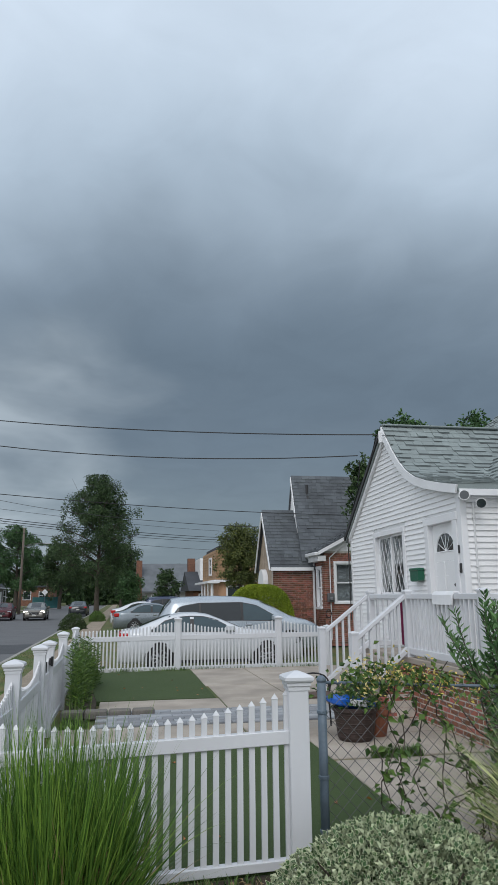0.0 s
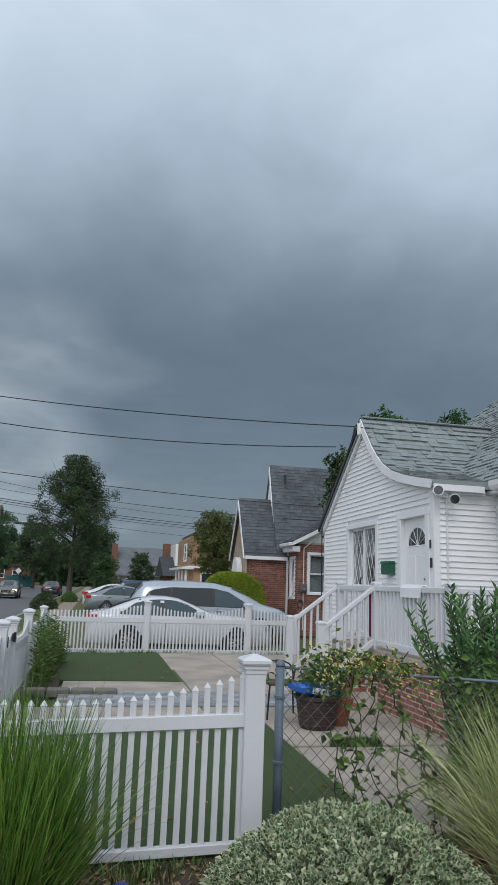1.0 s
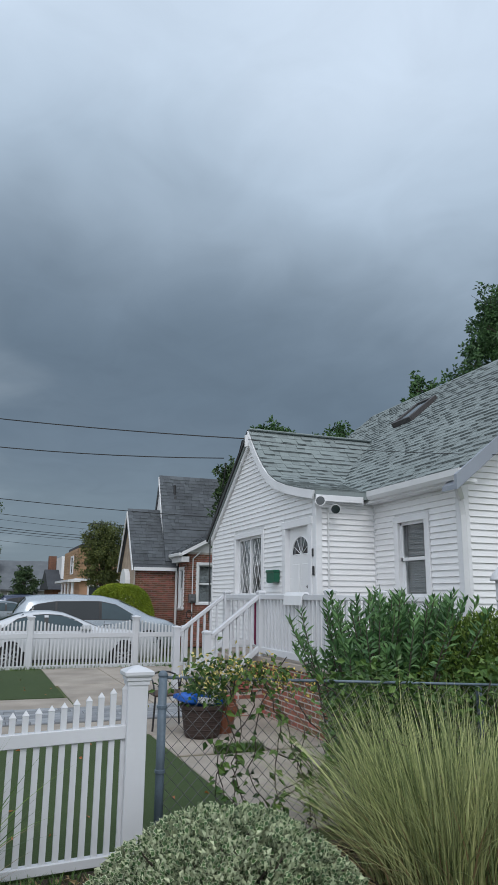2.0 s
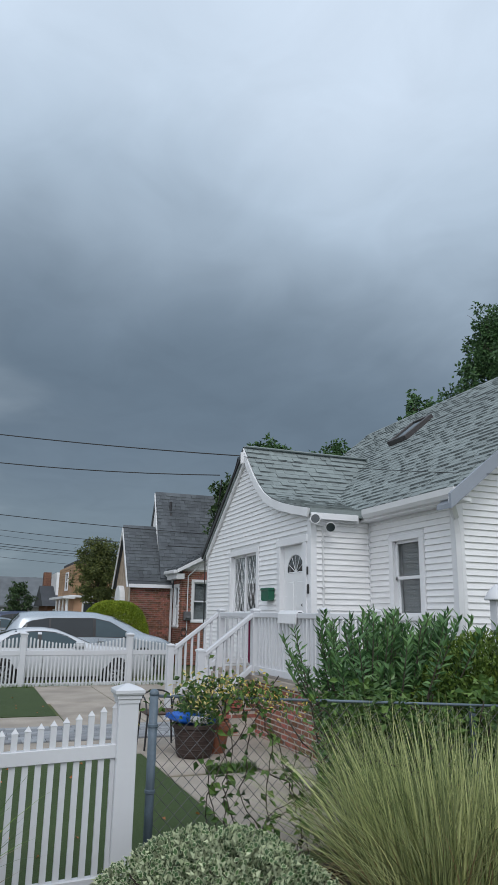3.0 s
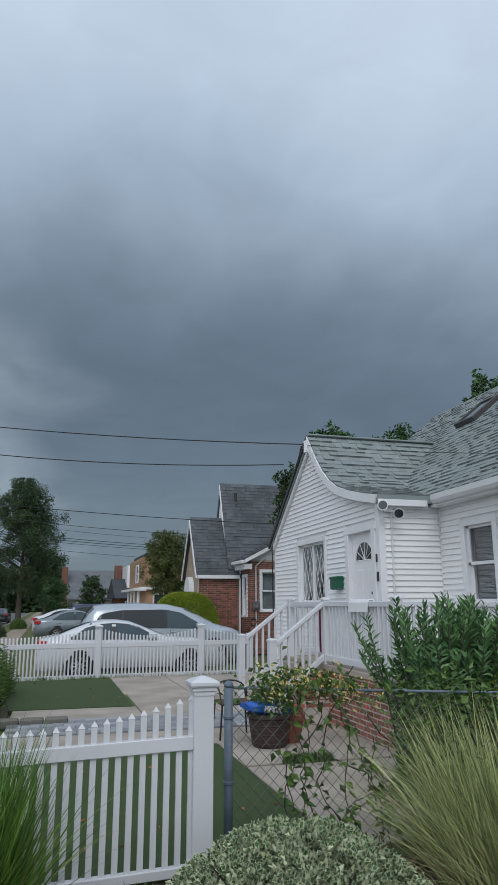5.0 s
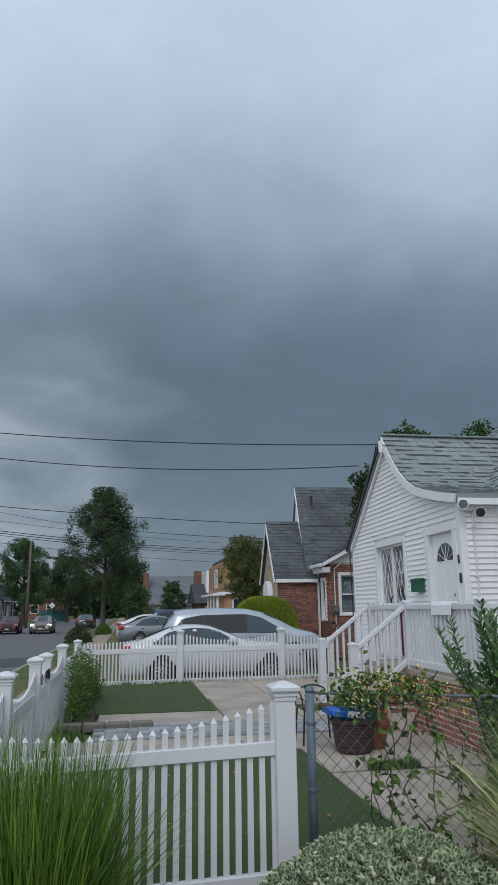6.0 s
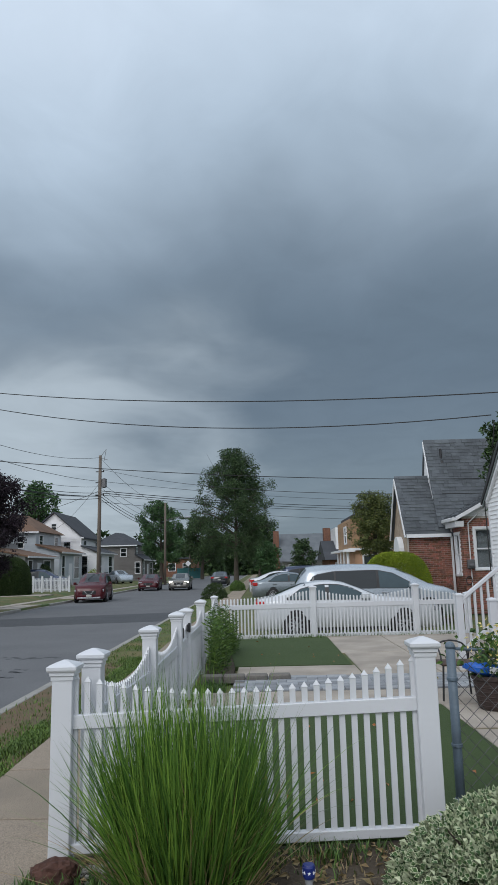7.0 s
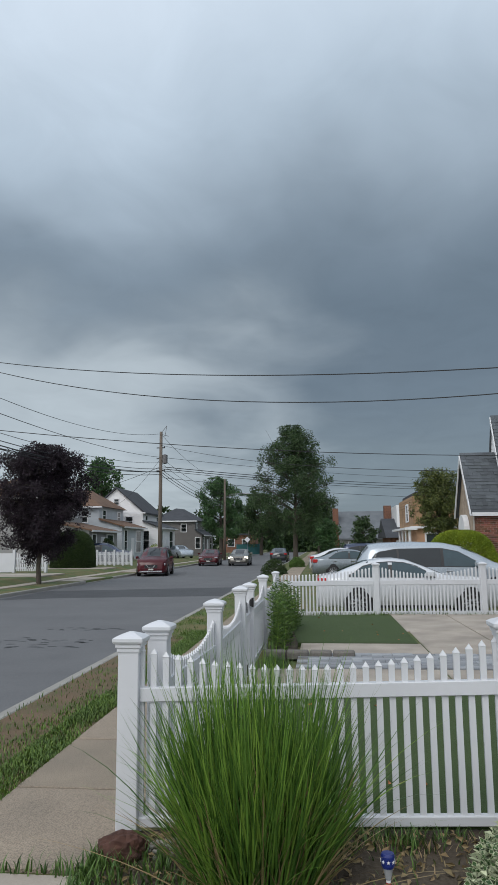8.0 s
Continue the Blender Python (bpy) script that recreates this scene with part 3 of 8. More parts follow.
def sash_window(house, axis, pos, out, u0, u1, z0, z1, name="window", blind=True, slider=False):
    """Framed window in a wall; pos: the wall's outer face; out: the outward sign."""
    def box(bm, d0, d1, ua, ub, za, zb, bev=0.004):
        lo, hi = sorted((pos + out * d0, pos + out * d1))
        if axis == "x":
            bx(bm, lo, hi, ua, ub, za, zb, bev)
        else:
            bx(bm, ua, ub, lo, hi, za, zb, bev)
    w = part(name, B(), M["trim"], house)
    bm = B()
    t = 0.085
    box(bm, -0.09, 0.035, u0 - t, u0 + 0.006, z0 - 0.02, z1 + t)
    box(bm, -0.09, 0.035, u1 - 0.006, u1 + t, z0 - 0.02, z1 + t)
    box(bm, -0.09, 0.038, u0 - t - 0.003, u1 + t + 0.003, z1 - 0.006, z1 + t)
    box(bm, -0.09, 0.055, u0 - t - 0.02, u1 + t + 0.02, z0 - 0.06, z0 + 0.006)
    part("frame", bm, M["trim"], w)
    bm = B()
    s = 0.045
    if slider:
        um = (u0 + u1) / 2
        for a, b, d in ((u0, um + 0.02, -0.05), (um - 0.02, u1, -0.075)):
            box(bm, d, d + 0.03, a, a + s, z0, z1)
            box(bm, d, d + 0.03, b - s, b, z0, z1)
            box(bm, d, d + 0.03, a, b, z0, z0 + s)
            box(bm, d, d + 0.03, a, b, z1 - s, z1)
    else:
        zm = (z0 + z1) / 2
        for a, b, d in ((z0, zm + 0.025, -0.075), (zm - 0.025, z1, -0.045)):
            box(bm, d, d + 0.03, u0, u0 + s, a, b)
            box(bm, d, d + 0.03, u1 - s, u1, a, b)
            box(bm, d, d + 0.03, u0, u1, a, a + s)
            box(bm, d, d + 0.03, u0, u1, b - s, b)
    part("sash", bm, M["trim"], w)
    lo, hi = sorted((pos - out * 0.066, pos - out * 0.062))
    if axis == "x":
        pane(w, lo, hi, u0 + 0.01, u1 - 0.01, z0 + 0.01, z1 - 0.01)
    else:
        pane(w, u0 + 0.01, u1 - 0.01, lo, hi, z0 + 0.01, z1 - 0.01)
    if blind:
        bm = B()
        z = z0 + 0.03
        while z < z1 - 0.03:
            box(bm, -0.13, -0.118, u0 + 0.02, u1 - 0.02, z, z + 0.026, 0)
            z += 0.034
        part("blind", bm, M["blind"], w, "grey slatted blind")
    return w


def shingle_field(parent, name, origin, along, down, width, length, rnd, course=0.132, tab=0.125, parts=False, clip=None, material="shingle_i"):
    """Overlapping roof tabs. along: unit vector across the slope; down: function of s (metres down) giving a point."""
    along = Vector(along)
    verts, faces, made = [], [], 0
    bands, bfaces = [], []
    n = int(length / course)
    for i in range(n):
        s0, s1 = i * course, (i + 1) * course + 0.02
        p0, p1 = Vector(down(s0)), Vector(down(min(s1, length)))
        d = (p1 - p0).normalized()
        nrm = along.cross(d).normalized()
        if nrm.z < 0:
            nrm = -nrm
        u = -rnd.uniform(0, tab)
        while u < width:
            w = tab * rnd.uniform(0.55, 1.25)
            a, b = max(u, 0), min(u + w, width)
            u += w + 0.004
            if b - a < 0.02:
                continue
            thick = rnd.choice((0.010, 0.025, 0.013, 0.026))
            q0, q1 = p0 + nrm * 0.004, p1 + nrm * thick
            mid = p0 + along * ((a + b) / 2) + d * (course / 2)
            if clip and not clip(mid):
                continue
            # dark strip laid below each thick tab to paint its shadow
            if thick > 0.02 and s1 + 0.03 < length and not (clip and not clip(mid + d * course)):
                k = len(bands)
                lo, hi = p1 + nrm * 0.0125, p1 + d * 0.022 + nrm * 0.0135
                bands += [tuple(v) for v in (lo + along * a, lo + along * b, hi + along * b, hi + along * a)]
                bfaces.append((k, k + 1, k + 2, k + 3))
            c = [q0 + along * a, q0 + along * b, q1 + along * b, q1 + along * a, p0 + along * a, p0 + along * b, p1 + along * b, p1 + along * a]
            if parts:
                raw("shingle", [tuple(v) for v in c], [(0, 1, 2, 3), (3, 2, 6, 7), (0, 3, 7, 4), (1, 5, 6, 2)], M["shingle"], parent)
            else:
                k = len(verts)
                verts += [tuple(v) for v in c]
                faces += [(k, k + 1, k + 2, k + 3), (k + 3, k + 2, k + 6, k + 7), (k, k + 3, k + 7, k + 4), (k + 1, k + 5, k + 6, k + 2)]
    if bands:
        ob = raw("shadow_band", bands, bfaces, M["shingle_shade"], parent, "painted shadow strips under the thick tabs")
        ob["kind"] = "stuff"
    if not parts:
        ob = raw(name, verts, faces, M[material], parent)
        ob["kind"] = "stuff"


HX, HY0, HY1 = 5.72, 7.96, 12.1
MX, MY0 = 6.73, 6.19
# flared roof line of the porch gable: (y, z)
SWOOP = [(10.18, 4.82), (9.98, 4.53), (9.78, 4.26), (9.56, 4.01), (9.32, 3.80), (9.05, 3.64), (8.70, 3.51), (8.28, 3.39), (7.86, 3.29)]
FAR = [(10.18, 4.82), (12.18, 2.98)]


def roof_z(y):
    if y >= 10.18:
        return 4.82 + (y - 10.18) * (2.98 - 4.82) / 2.0
    ys = [p[0] for p in reversed(SWOOP)]
    zs = [p[1] for p in reversed(SWOOP)]
    return float(np.interp(y, ys, zs))


def near_y(z):
    """y of the near rake at a height, for the boards of the gable."""
    zs = [p[1] - 0.10 for p in reversed(SWOOP)]
    ys = [p[0] for p in reversed(SWOOP)]
    return max(HY0 + 0.06, float(np.interp(z, zs, ys)))


def far_y(z):
    return min(HY1 - 0.05, 10.18 + (4.72 - z) * 2.0 / 1.84)


def build_house():
    h = thing("white_house", "small white clapboard house with grey shingle roofs and a raised porch", "house")
    rnd = random.Random(12)
    # openings
    win = (9.74, 10.86, 1.72, 2.80)
    door = (8.14, 8.86, 0.88, 2.80)
    w2 = (6.85, 7.40, 1.72, 2.78)
    w3 = (7.66, 8.55, 1.95, 2.76)
    # porch wing walls
    wall_boxes(h, "x", HX, HX + 0.14, HY0, HY1, 0.0, 3.12, [win, door], M["plaster_out"])
    bm = B()
    prism(bm, [(HY0, 3.12), (HY1, 3.12)] + [(y, z - 0.08) for y, z in [FAR[0]] + [(y, z) for y, z in SWOOP if z > 3.25]][:9], "x", HX, HX + 0.14)
    part("gable", bm, M["plaster_out"], h)
    boards(h, "x", HX, -1, near_y, far_y, 0.86, 4.70, [(win[0] - 0.09, win[1] + 0.09, win[2] - 0.06, win[3] + 0.09), (door[0] - 0.1, door[1] + 0.1, 0, door[3] + 0.1)])
    part("wall", bx(B(), HX + 0.14, MX, HY0, HY0 + 0.14, 0.0, 3.25), M["plaster_out"], h)
    boards(h, "y", HY0, -1, lambda z: HX + 0.07, lambda z: MX - 0.02, 0.86, 3.24)
    part("wall", bx(B(), HX + 0.14, MX + 0.14, HY1 - 0.14, HY1, 0.0, 3.0), M["plaster_out"], h)
    part("corner_board", bx(B(), HX - 0.028, HX + 0.075, HY0 - 0.028, HY0 + 0.075, 0.86, 3.22, 0.004), M["trim"], h)
    part("corner_board", bx(B(), HX - 0.024, HX + 0.04, HY1 - 0.06, HY1 + 0.02, 0.1, 3.0, 0.004), M["trim"], h)
    # main block
    wall_boxes(h, "x", MX, MX + 0.14, MY0, HY0, 0.0, 3.22, [w2], M["plaster_out"])
    boards(h, "x", MX, -1, lambda z: MY0 + 0.08, lambda z: HY0 - 0.03, 0.3, 3.2, [(w2[0] - 0.09, w2[1] + 0.09, w2[2] - 0.06, w2[3] + 0.09)])
    wall_boxes(h, "y", MY0, MY0 + 0.14, MX + 0.14, 13.2, 0.0, 3.22, [w3], M["plaster_out"])
    boards(h, "y", MY0, -1, lambda z: max(MX + 0.09, 6.52 + max(0, (z - 3.05)) / 0.8), lambda z: min(13.16, 13.48 - max(0, (z - 3.05)) / 0.8), 0.3, 5.9,
           [(w3[0] - 0.09, w3[1] + 0.09, w3[2] - 0.06, w3[3] + 0.09)])
    bm = B()
    prism(bm, [(MX, 3.22), (13.2, 3.22), (10., 5.9)], "y", MY0, MY0 + 0.14)
    part("gable", bm, M["plaster_out"], h)
    part("wall", bx(B(), 13.06, 13.2, MY0 + 0.14, HY1, 0, 3.22), M["plaster_out"], h)
    part("wall", bx(B(), MX + 0.14, 13.06, HY1 - 0.14, HY1, 0, 3.22), M["plaster_out"], h)
    bm = B()
    prism(bm, [(MX, 3.22), (13.2, 3.22), (10., 5.9)], "y", HY1 - 0.14, HY1)
    part("gable", bm, M["plaster_out"], h)
    part("floor", bx(B(), MX + 0.14, 13.06, MY0 + 0.14, HY1 - 0.14, 0.5, 0.84), M["plaster"], h)
    part("floor", bx(B(), HX + 0.14, MX + 0.14, HY0 + 0.14, HY1 - 0.14, 0.5, 0.84), M["plaster"], h)
    part("ceiling", bx(B(), MX + 0.14, 13.06, MY0 + 0.14, HY1 - 0.14, 3.0, 3.1), M["plaster"], h)
    part("ceiling", bx(B(), HX + 0.14, MX + 0.14, HY0 + 0.14, HY1 - 0.14, 3.0, 3.1), M["plaster"], h)
    part("partition", bx(B(), 8.2, 8.3, MY0 + 0.14, HY1 - 0.14, 0.84, 3.0), M["plaster"], h)
    part("corner_board", bx(B(), MX - 0.028, MX + 0.085, MY0 - 0.028, MY0 + 0.085, 0.3, 3.18, 0.004), M["trim"], h)
    part("corner_board", bx(B(), MX - 0.03, MX - 0.004, HY0 - 0.03, HY0 - 0.004, 0.86, 3.2), M["trim"], h)
    # main roof
    bm = B()
    for sgn in (0, 1):
        a = [(6.54, 3.17), (10., 6.06), (10., 6.20), (6.54, 3.30)]
        if sgn:
            a = [(20.2 - x, z) for x, z in a]
        prism(bm, a, "y", MY0 - 0.3, HY1 + 0.25)
    roof = part("roof", bm, M["shingle_i"], h)
    sl = math.hypot(3.46, 2.90)
    down = lambda s: (10. - 3.46 * s / sl, MY0 - 0.3, 6.205 - 2.90 * s / sl)
    shingle_field(roof, "shingles", None, (0, 1, 0), down, HY1 + 0.25 - MY0 + 0.3, sl, rnd,
                  clip=lambda p: not (p.y > 7.5 and p.x < 8.05 and p.z < roof_z(min(max(p.y, 7.6), 12.2)) - 0.03))
    # rake and soffit of the near gable
    bm = B()
    prism(bm, [(6.36, 3.00), (6.36, 3.19), (10., 6.06), (10., 5.86)], "y", MY0 - 0.33, MY0 - 0.29)
    prism(bm, [(13.64, 3.00), (13.64, 3.19), (10., 6.06), (10., 5.86)], "y", MY0 - 0.33, MY0 - 0.29)
    part("rake_board", bm, M["grey_trim"], h, "grey rake board")
    bm = B()
    prism(bm, [(6.42, 3.02), (6.42, 3.08), (10., 5.95), (10., 5.89)], "y", MY0 - 0.29, MY0 - 0.017)
    part("soffit", bm, M["grey_trim"], h)
    part("soffit", bx(B(), 6.545, MX - 0.017, MY0 - 0.28, HY0 - 0.02, 3.12, 3.16), M["trim"], h)
    # gutter and downpipe
    bm = B()
    prism(bm, [(6.425, 3.28), (6.425, 3.20), (6.455, 3.15), (6.535, 3.14), (6.535, 3.155), (6.46, 3.165), (6.44, 3.205), (6.44, 3.28)], "y", MY0 - 0.3, 7.72)
    part("gutter", bm, M["gutter"], h)
    part("gutter_cap", bx(B(), 6.435, 6.535, MY0 - 0.31, MY0 - 0.298, 3.15, 3.275), M["gutter"], h)
    bm = B()
    q = [(6.48, 5.99, 3.17), (6.48, 5.99, 3.08), (6.66, 6.13, 2.94), (6.69, 6.13, 2.74), (6.69, 6.13, 0.25)]
    for a, b in zip(q, q[1:]):
        rod(bm, a, b, 0.042, n=4)
    part("downpipe", bm, M["gutter"], h)
    # porch roof: flared near slope and straight far slope
    bm = B()
    top = [(y, z) for y, z in SWOOP] + [(7.83, 3.28)]
    bot = [(y, z - 0.11) for y, z in reversed(top)]
    prism(bm, top + bot, "x", 5.63, 8.3)
    part("roof", bm, M["shingle_i"], h)
    bm = B()
    prism(bm, [(10.18, 4.82), (12.22, 2.94), (12.22, 2.82), (10.18, 4.69)], "x", 5.63, 8.3)
    part("roof", bm, M["shingle_i"], h)
    lens = [0.0]
    pts = top
    for a, b in zip(pts, pts[1:]):
        lens.append(lens[-1] + math.hypot(b[0] - a[0], b[1] - a[1]))

    def fall(s):
        return (5.62, float(np.interp(s, lens, [p[0] for p in pts])), float(np.interp(s, lens, [p[1] for p in pts])) + 0.004)
    shed = part("porch_shingles", B(), M["shingle"], h)
    shingle_field(shed, "shingles", None, (1, 0, 0), fall, 2.75, lens[-1], rnd, tab=0.17, parts=True,
                  clip=lambda p: p.z > 3.17 + 0.8 * (p.x - 6.4) - 0.05)
    part("ridge_cap", bx(B(), 5.62, 8.3, 10.11, 10.25, 4.815, 4.85, 0.012), M["shingle"], h)
    # white rake boards of the gable front, following the flare
    bm = B()
    up = [(y, z - 0.012) for y, z in top]
    prism(bm, up + [(y + (0.05 if i else 0.0), z - (0.12 if i else 0.2)) for i, (y, z) in reversed(list(enumerate(up)))], "x", 5.596, 5.627)
    part("rake_board", bm, M["trim"], h)
    bm = B()
    prism(bm, [(10.18, 4.78), (12.20, 2.92), (12.14, 2.80), (10.18, 4.60)], "x", 5.655, 5.702)
    part("rake_board", bm, M["trim"], h)
    bm = B()
    prism(bm, [(10.18, 4.835), (12.24, 2.935), (12.22, 2.86), (10.18, 4.76)], "x", 5.60, 5.63)
    part("drip_edge", bm, M["black"], h, "dark drip edge")
    # frieze under the near eave of the porch
    bm = B()
    prism(bm, [(7.87, 3.22), (7.87, 3.09), (HY0 - 0.018, 3.09), (HY0 - 0.018, 3.22)], "x", 5.655, MX - 0.25)
    part("soffit", bm, M["trim"], h)
    part("fascia", bx(B(), 5.63, MX - 0.3, 7.80, 7.825, 3.11, 3.205, 0.004), M["trim"], h)
    # windows and door
    w = sash_window(h, "x", HX, -1, *win[:2], *win[2:], blind=False, slider=True)
    for side in (0, 1):
        bm = B()
        a, b = (9.79, 10.25) if side == 0 else (10.35, 10.81)
        for k in range(-3, 4):
            for sg in (-1, 1):
                p, q = (a + (b - a) * (0.5 + 0.33 * k), 1.76), (a + (b - a) * (0.5 + 0.33 * k) + sg * 0.36, 2.76)
                lo, hi = sorted((p, q))
                t0, t1 = 0.0, 1.0
                dx = hi[0] - lo[0]
                t0, t1 = max(0, (a - lo[0]) / dx), min(1, (b - lo[0]) / dx)
                if t1 - t0 < 0.05:
                    continue
                P = [(HX + 0.052, lo[0] + dx * t, lo[1] + (hi[1] - lo[1]) * t) for t in (t0, t1)]
                rod(bm, P[0], P[1], 0.005, n=4)
        part("lattice", bm, M["trim"], w, "white diamond lattice")
    bm = B()
    for k in range(26):
        y = 9.78 + 1.06 * k / 25
        rod(bm, (HX + 0.2 + 0.012 * math.sin(k * 1.7), y, 2.28 if abs(k - 12.5) < 9 else 1.9), (HX + 0.2 + 0.012 * math.sin(k * 1.9), y, 2.78), 0.022, n=5)
    part("curtain", bm, M["curtain"], w, "short pale curtain")
    sash_window(h, "x", MX, -1, *w2[:2], *w2[2:], blind=True)
    sash_window(h, "y", MY0, -1, *w3[:2], *w3[2:], blind=False)
    d = part("door", B(), M["door"], h)
    bm = B()
    for b in ((door[0] - 0.1, door[0] + 0.008, 0.87, 2.9), (door[1] - 0.008, door[1] + 0.1, 0.87, 2.9)):
        bx(bm, HX - 0.045, HX + 0.09, b[0], b[1], b[2], b[3], 0.005)
    bx(bm, HX - 0.05, HX + 0.09, door[0] - 0.12, door[1] + 0.12, 2.792, 2.91, 0.005)
    part("door_frame", bm, M["trim"], d)
    bm = B()
    bx(bm, HX + 0.04, HX + 0.085, door[0] + 0.004, door[1] - 0.004, 0.89, 2.0, 0.003)
    ym = (door[0] + door[1]) / 2
    for a, b in ((door[0] + 0.004, ym - 0.27), (ym + 0.27, door[1] - 0.004)):
        bx(bm, HX + 0.04, HX + 0.085, a, b, 2.0, 2.79)
    bx(bm, HX + 0.04, HX + 0.085, ym - 0.27, ym + 0.27, 2.0, 2.36)
    arc = [(ym + 0.27 * math.cos(t), 2.36 + 0.29 * math.sin(t)) for t in [i * math.pi / 14 for i in range(15)]]
    prism(bm, arc + [(ym - 0.27, 2.79), (ym + 0.27, 2.79)], "x", HX + 0.04, HX + 0.085)
    part("leaf", bm, M["door"], d)
    for a, b in ((door[0] + 0.1, ym - 0.04), (ym + 0.04, door[1] - 0.1)):
        for z0, z1 in ((1.0, 1.5), (1.62, 2.22)):
            part("door_panel", bx(B(), HX + 0.03, HX + 0.042, a, b, z0, z1, 0.009), M["door"], d)
    part("fanlight", prism(B(), arc, "x", HX + 0.055, HX + 0.062), M["glass"], d, "half-round dark fanlight")
    bm = B()
    for t in (0.55, 1.1, 1.57, 2.04, 2.6):
        rod(bm, (HX + 0.05, ym, 2.36), (HX + 0.05, ym + 0.27 * math.cos(t), 2.36 + 0.28 * math.sin(t)), 0.006, n=4)
    for a, b in zip(arc, arc[1:]):
        rod(bm, (HX + 0.045, *a), (HX + 0.045, *b), 0.013, n=4)
    rod(bm, (HX + 0.045, ym - 0.28, 2.36), (HX + 0.045, ym + 0.28, 2.36), 0.013, n=4)
    part("glazing_bar", bm, M["trim"], d)
    bm = B()
    lathe(bm, [(0.03, 0), (0.012, 0.02), (0.028, 0.04), (0.0, 0.07)], 10)
    bmesh.ops.transform(bm, matrix=pose(HX + 0.04, door[0] + 0.08, 1.86, 0, -90, 0), verts=bm.verts)
    part("door_knob", bm, M["wire"], d)
    # skylight
    s = part("skylight", B(), M["black"], h)
    u = Vector((-3.65, 0, -2.94)).normalized()
    nn = Vector((-2.94, 0, 3.65)).normalized()
    c = Vector((8.95, 9.6, 3.17 + 0.8 * (8.95 - 6.4) + 0.12))
    basis = Matrix(((u.x, 0, nn.x, c.x), (0, 1, 0, c.y), (u.z, 0, nn.z, c.z), (0, 0, 0, 1)))
    bm = B()
    for b in ((-0.42, 0.42, -0.27, -0.2), (-0.42, 0.42, 0.2, 0.27), (-0.42, -0.35, -0.2, 0.2), (0.35, 0.42, -0.2, 0.2)):
        bx(bm, *b, -0.12, 0.1, 0.008, basis)
    part("curb", bm, M["dark_brown"], s, "dark brown skylight frame")
    part("skylight_glass", bx(B(), -0.35, 0.35, -0.2, 0.2, 0.06, 0.075, 0, basis), M["glass"], s)


M["plaster_out"] = mat("house_sheathing", (0.72, 0.73, 0.74), 0.6, 0.05)
M["dark_brown"] = mat("dark_brown_metal", (0.055, 0.05, 0.05), 0.5, 0.1)
build_house()


